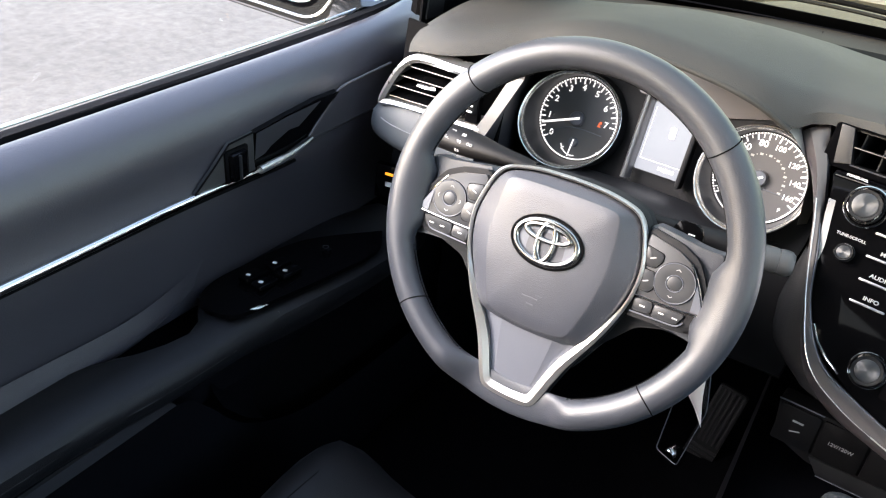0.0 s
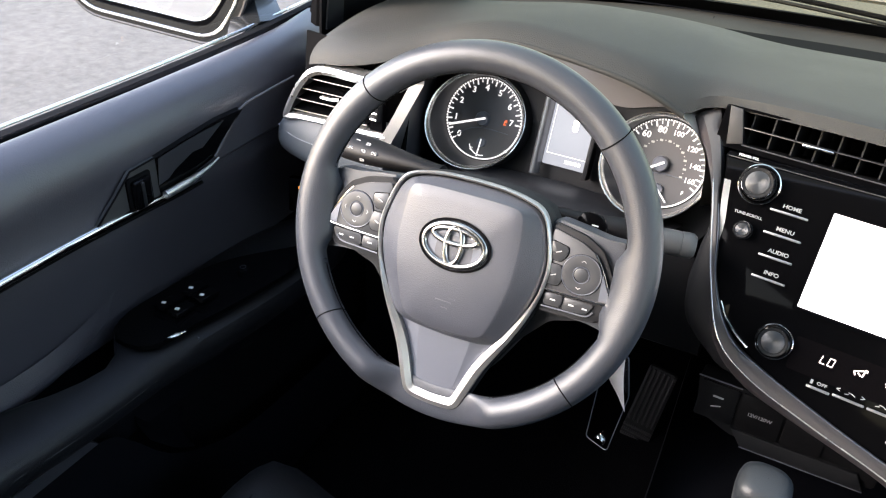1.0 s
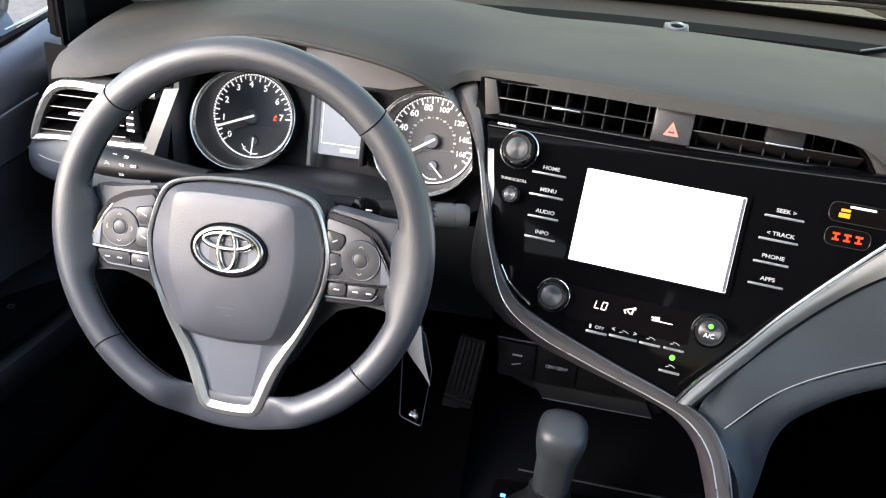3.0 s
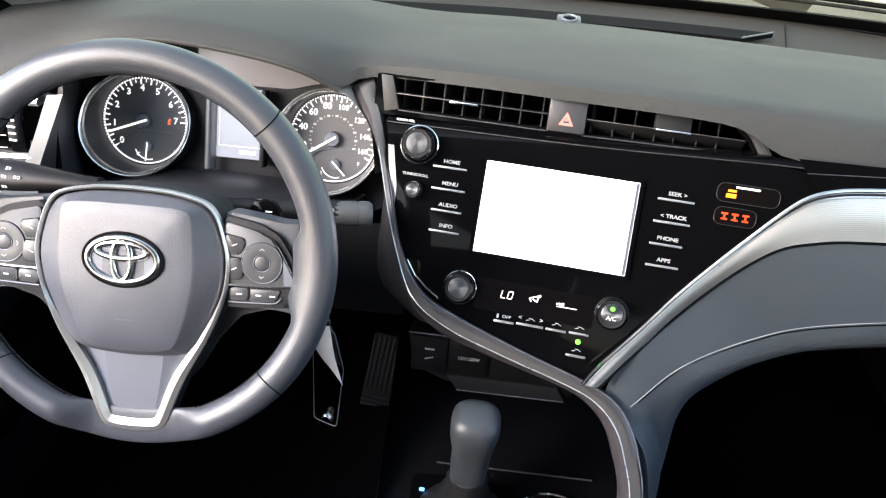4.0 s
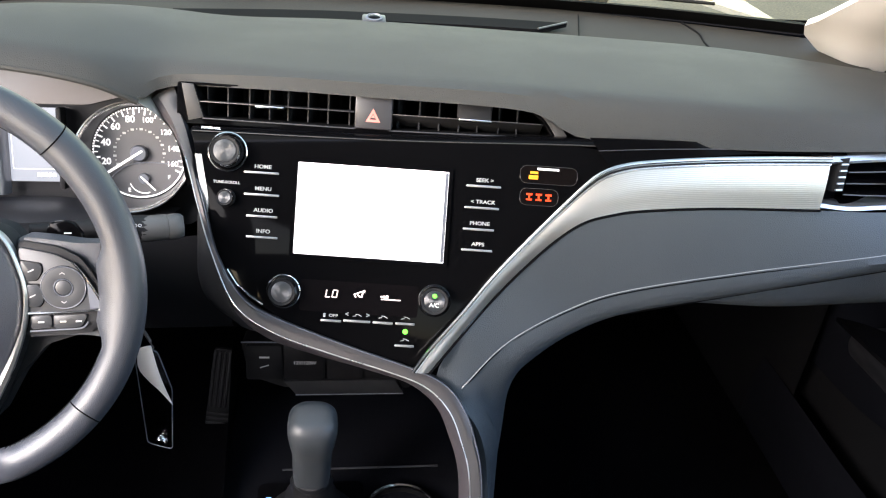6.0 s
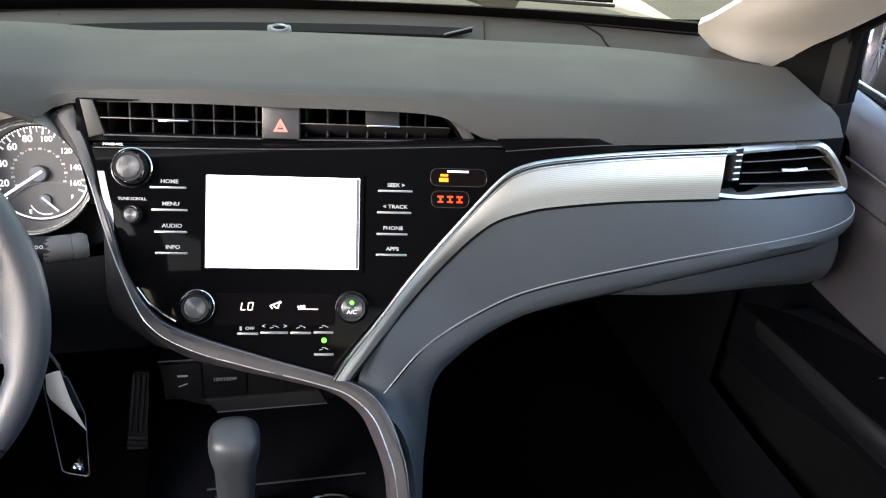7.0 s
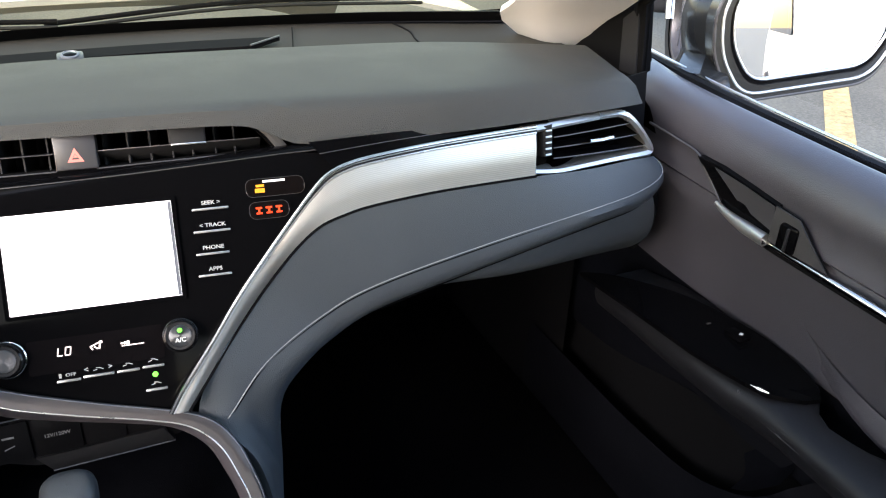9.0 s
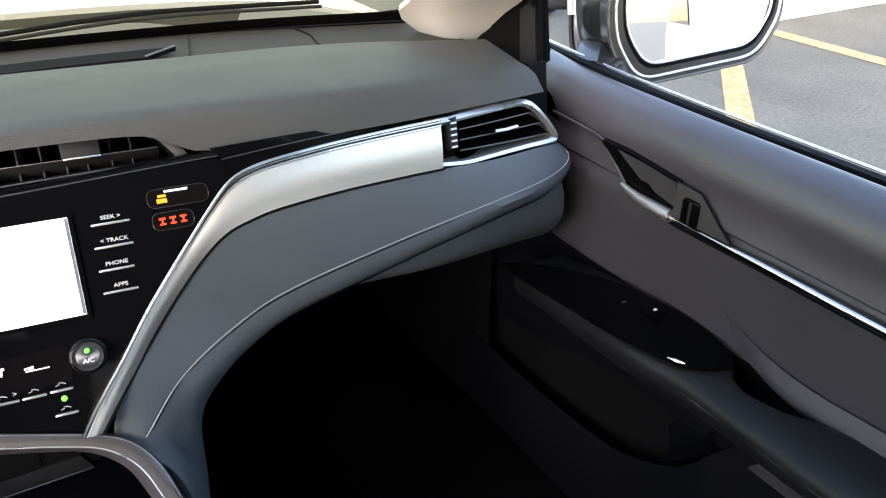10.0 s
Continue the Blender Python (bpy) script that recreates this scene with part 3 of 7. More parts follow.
edge_mid = [(-0.686, 0.236, 0.984), (-0.655, 0.217, 0.997), (-0.614, 0.213, 1.005), (-0.565, 0.226, 1.014), (-0.522, 0.246, 1.030), (-0.466, 0.245, 1.048), (-0.413, 0.245, 1.054), (-0.33, 0.245, 1.047), (-0.274, 0.249, 1.036), (-0.236, 0.262, 1.022), (-0.205, 0.275, 1.023), (-0.1, 0.254, 1.027), (0.0, 0.237, 1.029),
            (0.1, 0.226, 1.0295), (0.16, 0.2195, 1.029), (0.20, 0.2155, 1.0285), (0.24, 0.212, 1.0275), (0.30, 0.207, 1.026), (0.42, 0.202, 1.022), (0.58, 0.22, 1.01), (0.655, 0.245, 0.996), (0.690, 0.278, 0.976)]
crest = [(-0.690, 0.272, 0.994), (-0.655, 0.251, 1.010), (-0.614, 0.248, 1.017), (-0.565, 0.26, 1.027), (-0.522, 0.275, 1.041), (-0.466, 0.274, 1.056), (-0.413, 0.274, 1.061), (-0.33, 0.275, 1.055), (-0.274, 0.283, 1.045), (-0.236, 0.297, 1.035), (-0.205, 0.305, 1.033), (-0.1, 0.282, 1.035), (0.0, 0.265, 1.036),
         (0.1, 0.254, 1.0365), (0.16, 0.248, 1.036), (0.20, 0.244, 1.0355), (0.24, 0.241, 1.0345), (0.30, 0.237, 1.033), (0.42, 0.235, 1.029), (0.58, 0.255, 1.018), (0.655, 0.28, 1.006), (0.692, 0.31, 0.988)]
top_mid = [(-0.697, 0.365, 1.0), (-0.55, 0.39, 1.03), (-0.42, 0.40, 1.052), (-0.33, 0.40, 1.052), (-0.275, 0.402, 1.045), (-0.22, 0.405, 1.033), (-0.15, 0.405, 1.029), (0.0, 0.40, 1.03), (0.3, 0.38, 1.025), (0.55, 0.37, 1.014), (0.695, 0.38, 0.998)]
top_back = [(-0.70, 0.45, 0.998), (-0.55, 0.51, 1.007), (-0.365, 0.545, 1.016), (-0.27, 0.55, 1.014), (-0.21, 0.553, 1.008), (-0.15, 0.556, 1.005), (0.0, 0.558, 1.005), (0.3, 0.53, 1.003), (0.5, 0.505, 1.0), (0.71, 0.44, 0.995)]
drop = [(x, y + 0.006, z - 0.012) for x, y, z in top_back]
edge_low = [(x, y - 0.009 * ease(x / 0.3), z + 0.0035 * ease(x / 0.3)) for x, y, z in edge_low]
edge_mid = [(x, y - 0.002 * ease(x / 0.3), z + (0.004 if x > -0.2 else 0)) for x, y, z in edge_mid]
bend = [(x, y + 0.0055, z + 0.002) for x, y, z in edge_mid]
crest = [(x, y, z + (0.001 if x > -0.2 else 0)) for x, y, z in crest]
part("upper_pad", loft([edge_low, edge_mid, bend, crest, top_mid, top_back, drop], 90, 4), SOFT, dash, "charcoal soft-touch upper pad")
shelf_a = [(x, y - 0.01, z - 0.01) for x, y, z in top_back]
shelf_b = [(-0.69, 0.62, 0.985), (-0.55, 0.66, 0.98), (-0.365, 0.73, 0.98), (-0.2, 0.75, 0.98), (0.0, 0.77, 0.98), (0.3, 0.75, 0.98), (0.5, 0.70, 0.98), (0.69, 0.62, 0.985)]
part("rear_shelf", loft([shelf_a, shelf_b], 40, 3), SHELF, dash, "dark shelf behind the upper pad")
# Sheets added to keep windscreen light off the door fronts.
for s in (-1, 1):
    part("end_cap", loft([[(s * 0.688, 0.285, 0.968), (s * 0.695, 0.40, 0.985), (s * 0.695, 0.62, 0.980)], [(s * 0.725, 0.292, 0.952), (s * 0.74, 0.40, 0.962), (s * 0.75, 0.62, 0.962)], [(s * 0.755, 0.30, 0.90), (s * 0.765, 0.40, 0.90), (s * 0.775, 0.62, 0.90)]], 16, 3), MATT, dash, "black sheet blocking light between dashboard end and door")
# dark filler behind the vents and below the pad
part("carcass", loft([[(-0.68, 0.30, 0.965), (-0.61, 0.34, 0.97), (-0.57, 0.45, 0.97), (-0.36, 0.5, 0.97), (-0.2, 0.45, 0.97), (-0.17, 0.35, 0.99), (0.2, 0.30, 1.0), (0.67, 0.33, 0.965)], [(-0.71, 0.36, 0.85), (-0.61, 0.40, 0.85), (-0.57, 0.46, 0.85), (-0.36, 0.5, 0.85), (-0.2, 0.46, 0.85), (-0.17, 0.40, 0.86), (0.2, 0.32, 0.88), (0.71, 0.34, 0.85)], [(-0.71, 0.40, 0.7), (-0.61, 0.42, 0.7), (-0.57, 0.46, 0.7), (-0.36, 0.5, 0.7), (-0.2, 0.46, 0.7), (-0.17, 0.42, 0.7), (0.2, 0.36, 0.68), (0.71, 0.36, 0.7)]], 50, 2), MATT, dash)
slot_back = catmull([(-0.262, 0.598, 1.0000), (-0.12, 0.610, 1.0010), (0.0, 0.614, 1.0010), (0.16, 0.612, 1.0004), (0.292, 0.603, 0.9995)], 40)
slot_front = catmull([(-0.226, 0.562, 0.9990), (-0.12, 0.570, 1.0000), (0.0, 0.574, 1.0004), (0.14, 0.573, 1.0000), (0.242, 0.568, 0.9990)], 40)
slot = part("defroster_slot", solid(grid([slot_front, slot_back]), 0.006), MATT, dash, "long black defroster slot")
part("slot_end", tube([slot_front[-1] + Vector((0, 0, 0.001)), slot_back[-1] + Vector((0, 0, 0.001))], 0.0014, 6), SMOKE, slot, "pale slanting end of the slot")
for x0, y0, x1, y1 in ((-0.281, 0.575, -0.295, 0.70), (0.300, 0.56, 0.335, 0.70)):
    part("shelf_seam", tube([(x0, y0, 0.9945), (x1, y1, 0.9855)], 0.0009, 5), MATT, dash, "fine joint in the shelf")
part("airbag_seam", tube(catmull([(0.502, 0.69, 0.983), (0.506, 0.63, 0.9845), (0.494, 0.575, 0.987), (0.488, 0.535, 0.990)], 12), 0.0015, 5), MATT, dash, "dark seam line")
sensor = part("light_sensor", rbox((0.032, 0.030, 0.012), 0.003, pose(0.0105, 0.560, 1.003, 4, 0, 0)), BUTTON, dash, "small square light sensor")
part("collar", lathe([(0.0115, 0.0), (0.0115, 0.0022), (0.0095, 0.0030), (0.0085, 0.0015)], pose(0.0105, 0.557, 1.009, 8, 0, 0), 24), GREY, sensor, "pale ring")
part("lens", lathe([(0.0085, 0.0010), (0.005, 0.0028), (0.0, 0.0034)], pose(0.0105, 0.557, 1.009, 8, 0, 0), 20), GLOSS, sensor)

# stitched pad that sweeps from the console up to the passenger's side
silver_up = [(0.041, 0.074, 0.797), (0.058, 0.088, 0.814), (0.090, 0.107, 0.844), (0.121, 0.125, 0.876), (0.151, 0.140, 0.904), (0.183, 0.153, 0.934), (0.212, 0.162, 0.962), (0.228, 0.165, 0.975), (0.246, 0.167, 0.982), (0.273, 0.169, 0.986), (0.338, 0.170, 0.9905), (0.405, 0.174, 0.9910), (0.478, 0.179, 0.9900)]
silver_low = [(0.056, 0.076, 0.793), (0.088, 0.100, 0.820), (0.120, 0.121, 0.849), (0.151, 0.135, 0.878), (0.183, 0.144, 0.907), (0.212, 0.149, 0.927), (0.242, 0.152, 0.935), (0.273, 0.154, 0.939), (0.340, 0.157, 0.941), (0.409, 0.161, 0.939), (0.475, 0.165, 0.936)]
bulge = [tuple((a + b) / 2 + Vector((-0.001, -0.003, 0.001))) for a, b in zip(catmull(silver_up, 13), catmull(silver_low, 13))]
garnish = thing("silver_garnish", "wavy-lined silver trim sweeping along the dashboard", "trim")
bm = loft([silver_up, bulge, silver_low], 60, 5)
bm.verts.index_update()
across = bm.loops.layers.uv.new("across")
for f in bm.faces:
    for lp in f.loops:
        lp[across].uv = ((lp.vert.index % 60) / 12, (lp.vert.index // 60) / 10)
part("face", bm, BRUSHED, garnish)
part("bright_edge", tube([p + Vector((-0.001, -0.0025, 0.001)) for p in catmull(silver_up, 70)], 0.0021, 8), BRIGHT, garnish, "polished bright edge")
second = [a.lerp(b, 0.115) + Vector((-0.0004, -0.0016, 0.0004)) for a, b in zip(catmull(silver_up, 70), catmull(silver_low, 70))]
part("edge_groove", tube([p + Vector((0, -0.0004, 0.0022)) for p in second], 0.0010, 6), DARK, garnish, "dark groove behind the edge")
part("second_edge", tube(second, 0.0014, 6), SATIN, garnish, "second bright line")
part("lower_dark_line", tube([p + Vector((0.001, 0.0, -0.001)) for p in catmull(silver_low, 70)], 0.0016, 6), MATT, garnish, "dark gap under the trim")

pad_top = silver_low[:-1] + [(0.475, 0.168, 0.9335), (0.56, 0.185, 0.9222), (0.64, 0.207, 0.9135), (0.69, 0.226, 0.904), (0.714, 0.255, 0.892), (0.72, 0.30, 0.888)]
stitch = [(0.092, 0.080, 0.768), (0.140, 0.108, 0.804), (0.207, 0.130, 0.831), (0.272, 0.137, 0.851), (0.408, 0.143, 0.871), (0.563, 0.158, 0.882), (0.645, 0.180, 0.882), (0.695, 0.206, 0.885), (0.718, 0.245, 0.886), (0.724, 0.30, 0.882)]
roll = [(0.118, 0.088, 0.754), (0.16, 0.108, 0.786), (0.217, 0.127, 0.813), (0.275, 0.133, 0.831), (0.41, 0.139, 0.853), (0.565, 0.154, 0.873), (0.648, 0.177, 0.871), (0.70, 0.207, 0.871), (0.722, 0.247, 0.871), (0.727, 0.30, 0.87)]
pad_low = [(0.150, 0.120, 0.738), (0.178, 0.128, 0.768), (0.215, 0.138, 0.791), (0.275, 0.145, 0.815), (0.412, 0.151, 0.838), (0.569, 0.167, 0.855), (0.648, 0.190, 0.853), (0.694, 0.218, 0.856), (0.715, 0.255, 0.856), (0.72, 0.30, 0.856)]
inner = [(x + 0.01, y + 0.04, z + 0.004) for x, y, z in pad_low]
knee = thing("knee_pad", "charcoal stitched leatherette pad under the silver trim", "dash pad")
seam = catmull(stitch, 150)
bm = bmesh.new()
for a, b in list(zip(seam, seam[1:]))[::1]:
    tube([a.lerp(b, 0.04) + Vector((0, -0.0008, 0.0008)), a.lerp(b, 0.96) + Vector((0, -0.0010, 0.0010))], 0.00055, 5, bm=bm)
part("stitching", bm, THREAD, knee, "pale grey stitched seam")
part("seam_groove", tube([p + Vector((0, -0.0002, -0.0026)) for p in seam], 0.0009, 5), MATT, knee, "dark groove below the seam")

# the pad runs on down the passenger's side of the console
leg_a = [(0.066, 0.086, 0.773), (0.100, 0.066, 0.731), (0.111, 0.037, 0.66), (0.112, -0.013, 0.58), (0.112, -0.3, 0.50)]
leg_b = [(0.092, 0.078, 0.766), (0.116, 0.055, 0.722), (0.125, 0.03, 0.65), (0.126, -0.02, 0.57), (0.126, -0.3, 0.49)]
leg_r = [(0.120, 0.090, 0.752), (0.133, 0.070, 0.706), (0.134, 0.045, 0.63), (0.133, -0.005, 0.54), (0.133, -0.3, 0.45)]
leg_c = [(0.155, 0.122, 0.738), (0.145, 0.098, 0.69), (0.137, 0.065, 0.60), (0.135, 0.02, 0.50), (0.135, -0.3, 0.40)]
leg_d = [(0.165, 0.162, 0.742), (0.155, 0.16, 0.69), (0.147, 0.13, 0.59), (0.145, 0.08, 0.48), (0.145, -0.3, 0.36)]
part("pad", loft([leg[::-1] + line[1:] for leg, line in ((leg_a, pad_top), (leg_b, stitch), (leg_r, roll), (leg_c, pad_low), (leg_d, inner))], 120, 4), PAD, knee)

# Black bar paints the shadow line below the pad's edge.
part("lower_dark_line", tube([p + Vector((0, 0.007, -0.003)) for p in catmull(pad_low[3:], 60)], 0.0042, 8), MATT, knee, "black bar drawn as the shadow under the pad")
glove = thing("glove_box", "closed dark grey glove box under the pad", "glove box")
part("lid", loft([[(0.27, 0.186, 0.835), (0.36, 0.192, 0.848), (0.5, 0.200, 0.86), (0.700, 0.250, 0.865)], [(0.285, 0.172, 0.820), (0.37, 0.176, 0.822), (0.5, 0.184, 0.828), (0.712, 0.230, 0.832)],
                  [(0.29, 0.178, 0.808), (0.38, 0.182, 0.802), (0.5, 0.188, 0.795), (0.716, 0.232, 0.782)], [(0.29, 0.215, 0.803), (0.38, 0.215, 0.788), (0.5, 0.225, 0.768), (0.716, 0.265, 0.742)], [(0.29, 0.27, 0.80), (0.38, 0.27, 0.775), (0.5, 0.28, 0.75), (0.716, 0.30, 0.72)]], 30, 4), PAD, glove)
# Black bar stands in for the shade between lid and door.
part("end_shade", tube(catmull([(0.708, 0.262, 0.868), (0.722, 0.248, 0.832), (0.727, 0.255, 0.780), (0.726, 0.28, 0.735)], 14), 0.009, 8), MATT, glove, "black bar drawn as the shade beside the lid")
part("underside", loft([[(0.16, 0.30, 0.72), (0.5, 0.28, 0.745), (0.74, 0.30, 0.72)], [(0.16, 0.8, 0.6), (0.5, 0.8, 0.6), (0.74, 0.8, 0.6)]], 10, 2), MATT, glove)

# ---- centre stack ----
PM = face((0.016, 0.16, 0.907), 29.8, 6.85)
stack = thing("centre_stack", "gloss black centre control panel with buttons and knobs", "control panel")
outline = [(-0.205, 0.088), (-0.02, 0.091), (0.18, 0.100), (0.236, 0.098), (0.215, 0.074), (0.185, 0.046), (0.1306, -0.0125), (0.0368, -0.138), (-0.03, -0.118), (-0.098, -0.097), (-0.1366, -0.076), (-0.1604, -0.055), (-0.1723, -0.032), (-0.199, 0.069)]
part("panel", prism(outline, -0.02, 0.0, PM, 0.002), GLOSS, stack)
upper = [[PM @ Vector((u, v, h)) for u, v, h in row] for row in
         ([(-0.205, 0.088, -0.001), (0.0, 0.092, -0.001), (0.18, 0.1, -0.001), (0.236, 0.1, -0.001)], [(-0.205, 0.094, -0.008), (0.0, 0.099, -0.008), (0.18, 0.107, -0.006), (0.236, 0.106, -0.004)], [(-0.205, 0.098, -0.03), (0.0, 0.103, -0.03), (0.18, 0.112, -0.02), (0.236, 0.11, -0.012)])]
part("top_ledge", loft(upper, 30, 3), GLOSS, stack)
# Thin metal tube draws the highlight along the gloss ledge.
part("ledge_glint", tube(catmull([PM @ Vector(q) for q in ((-0.203, 0.0890, -0.0006), (0.0, 0.0930, -0.0006), (0.18, 0.1010, -0.0006), (0.234, 0.1008, -0.0006))], 30), 0.0006, 6), SMOKE, stack, "thin metal line drawn as the ledge's highlight")
band_lo = [(0.235, 0.168, 0.982), (0.305, 0.175, 0.988), (0.404, 0.180, 0.993), (0.50, 0.186, 0.990)]
band_hi = [(0.215, 0.182, 1.006), (0.305, 0.186, 1.003), (0.404, 0.190, 0.998), (0.50, 0.196, 0.994)]
part("upper_band", loft([band_lo, band_hi], 40, 2), GLOSS, stack, "thin gloss black band")
# Second tube draws the highlight along the gloss band.
part("band_glint", tube(catmull([Vector(p).lerp(Vector(q), 0.55) + Vector((0, -0.0012, 0)) for p, q in zip(band_lo, band_hi)], 30), 0.0005, 6), SMOKE, stack, "thin metal line drawn as the band's highlight")

display = thing("touch_screen", "lit white touch screen in a black frame", "screen")
part("bezel", ring(rect(-0.0985, -0.0312, 0.0612, 0.0695, 0.003), rect(-0.0945, -0.0272, 0.0572, 0.0648, 0.001), 0.0005, 0.0025, PM), GLOSS, display)
part("panel", prism(rect(-0.0945, -0.0272, 0.0572, 0.0648, 0.001), 0.0003, 0.0012, PM), SCREEN, display, "glowing white display")
PALE = shader("pale_screen_text", (0.3, 0.3, 0.3), 0.4, glow=(0.9, 0.9, 0.93), strength=0.27)
for u0, u1, v in ((-0.088, -0.062, 0.0445), (-0.088, -0.038, 0.0375), (-0.088, -0.066, 0.006), (-0.088, -0.06, -0.004), (0.02, 0.034, 0.059)):
    part("caption", rbox((u1 - u0, 0.003, 0.0006), 0, PM @ shift((u0 + u1) / 2, v, 0.0013)), PALE, display, "row of pale grey writing")
part("side_band", prism(rect(0.0538, -0.0268, 0.0570, 0.0640, 0.0008), 0.0012, 0.0016, PM), GREY, display, "grey band along the display")
part("bevel", ring(rect(-0.0965, -0.0292, 0.0592, 0.0668, 0.002), rect(-0.0945, -0.0272, 0.0572, 0.0648, 0.001), 0.0012, 0.0016, PM), GREY, display)


def knob(u, v, r, label, deep=0.014, collar=0.0, face_mat=SATIN):
    k = part("knob", lathe([(r, 0.0), (r, deep * 0.75), (r * 0.93, deep), (r * 0.86, deep)], PM @ shift(u, v), 40), DARK, stack, label)
    bm = bmesh.new()
    for i in range(36):
        rbox((0.0009, 0.0012, deep * 0.7), 0, PM @ shift(u, v) @ pose(0, 0, 0, 0, 0, i * 10) @ shift(r, 0, deep * 0.36), bm)
    part("knurling", bm, DARK, k)
    part("face_ring", lathe([(r * 0.9, deep + 0.0001), (r * 0.72, deep - 0.0006)], PM @ shift(u, v), 40), DARK, k)
    cap = part("cap", lathe([(r * 0.72, deep - 0.0010), (r * 0.71, deep + 0.0002), (r * 0.68, deep + 0.0005), (r * 0.4, deep + 0.0004), (0.0, deep + 0.0003)], Matrix(), 48), face_mat, k, "spun metal cap")
    cap.matrix_local = PM @ shift(u, v)
    part("edge_ring", lathe([(r * 1.0, deep * 0.7), (r * 1.03, deep * 0.8), (r * 0.98, deep * 0.92), (r * 0.93, deep + 0.0004)], PM @ shift(u, v), 40), CHROME, k)
    if collar:
        part("collar", lathe([(r * collar, 0.0), (r * collar, 0.003), (r * collar * 0.95, 0.004), (r * collar * 0.88, 0.003), (r * collar * 0.86, 0.0005)], PM @ shift(u, v), 48), CHROME, k, "bright collar ring")
    return k


SPUN = shader("spun_metal", (0.12, 0.123, 0.13), 0.46, 0.95)
turned = SPUN.node_tree.nodes.new("ShaderNodeTangent")
turned.direction_type, turned.axis = "RADIAL", "Z"
SPUN.node_tree.links.new(turned.outputs[0], SPUN.node_tree.nodes["Principled BSDF"].inputs["Tangent"])
SPUN.node_tree.nodes["Principled BSDF"].inputs["Anisotropic"].default_value = 0.95
SPUN.node_tree.nodes["Principled BSDF"].inputs["Anisotropic Rotation"].default_value = 0.25
knob(-0.1655, 0.070, 0.0155, "round volume knob with spun metal cap", 0.016, 1.28, SPUN)
knob(-0.1645, 0.024, 0.0085, "small round tuning knob", 0.010, 0, SPUN)
knob(-0.1015, -0.066, 0.0145, "round temperature knob with bright cap", 0.014, 1.18, SPUN)
ac = knob(0.0510, -0.0655, 0.0145, "round fan knob with green lamp", 0.012, 1.15, SPUN)
part("lamp", lathe([(0.0026, 0.0), (0.0024, 0.0006), (0.0, 0.001)], PM @ shift(0.051, -0.060, 0.0118), 16), GREEN, ac, "green indicator lamp")
letters("lettering", "A/C", 0.006, PM @ shift(0.051, -0.0695, 0.0127), PRINT, ac)

for text, u, v in (("HOME", -0.131, 0.0521), ("MENU", -0.1295, 0.0300), ("AUDIO", -0.128, 0.0083), ("INFO", -0.127, -0.0127), ("SEEK >", 0.093, 0.0538), ("< TRACK", 0.0923, 0.0319), ("PHONE", 0.0905, 0.0100), ("APPS", 0.0902, -0.0111)):
    half = 0.0175 if "K" in text or text in ("HOME", "MENU") else 0.0158
    key = part("button", rbox((half * 2, 0.0023, 0.0030), 0.0008, PM @ shift(u, v - 0.0008, 0.0012)), KEY, stack, "slim silver key")
    letters("lettering", text, 0.0053, PM @ shift(u + 0.001, v + 0.0052, 0.0006), LEGEND, key, squeeze=1.15)
letters("lettering", "TUNE-SCROLL", 0.0038, PM @ shift(-0.1655, 0.0395, 0.0004), LEGEND, stack, squeeze=1.1)
letters("lettering", "POWER-VOL", 0.0034, PM @ shift(-0.184, 0.0925, 0.0006), PRINT, stack)

# climate read-out and keys
part("climate_window", prism(rect(-0.085, -0.0845, 0.0345, -0.0525, 0.003), 0.0002, 0.0006, PM), shader("smoked_window", (0.0035, 0.003, 0.0035), 0.12, specular=0.09), stack, "smoked climate display window")


def seven(digits, u, v, h, w, mat):
    """Seven-segment figures."""
    on = {"L": "def", "0": "abcdef", "O": "abcdef"}
    bm = bmesh.new()
    t = h * 0.13
    for i, ch in enumerate(digits):
        x = u + i * w * 1.5
        seg = {"a": (x, v + h / 2, w, t), "d": (x, v - h / 2, w, t), "f": (x - w / 2, v + h / 4, t, h / 2), "e": (x - w / 2, v - h / 4, t, h / 2), "b": (x + w / 2, v + h / 4, t, h / 2), "c": (x + w / 2, v - h / 4, t, h / 2)}
        for s in on[ch]:
            cx, cy, sx, sy = seg[s]
            rbox((sx, sy, 0.0003), 0, PM @ shift(cx + 0.16 * (cy - v), cy, 0.0008) @ Matrix(((1, 0.16 if sy > sx else 0, 0, 0), (0, 1, 0, 0), (0, 0, 1, 0), (0, 0, 0, 1))), bm)
    return part("digits", bm, mat, stack, "lit figures LO")


seven("LO", -0.0565, -0.0655, 0.0072, 0.0044, LCD)
bm = bmesh.new()
for du, dv, sx, sy, tr in ((-0.003, 0.001, 0.006, 0.0014, 20), (0.002, 0.003, 0.006, 0.0014, 20), (0.0, -0.002, 0.005, 0.0016, -35), (0.004, -0.001, 0.0018, 0.006, -10), (-0.005, -0.002, 0.0016, 0.005, 30), (0.006, 0.004, 0.003, 0.003, 0)):
    rbox((sx * 0.8, sy * 0.8, 0.0003), 0, PM @ shift(-0.0255 + du * 0.8, -0.0645 + dv * 0.8, 0.0008, tr), bm)
part("airflow_symbol", bm, LCD, stack)
bm = rbox((0.02, 0.0009, 0.0003), 0, PM @ shift(0.007, -0.068, 0.0008))
for i in range(3):
    rbox((0.0022, 0.0016 + 0.0009 * i, 0.0003), 0, PM @ shift(-0.0025 + 0.0028 * i, -0.0655, 0.0008), bm)
part("fan_bars", bm, LCD, stack)
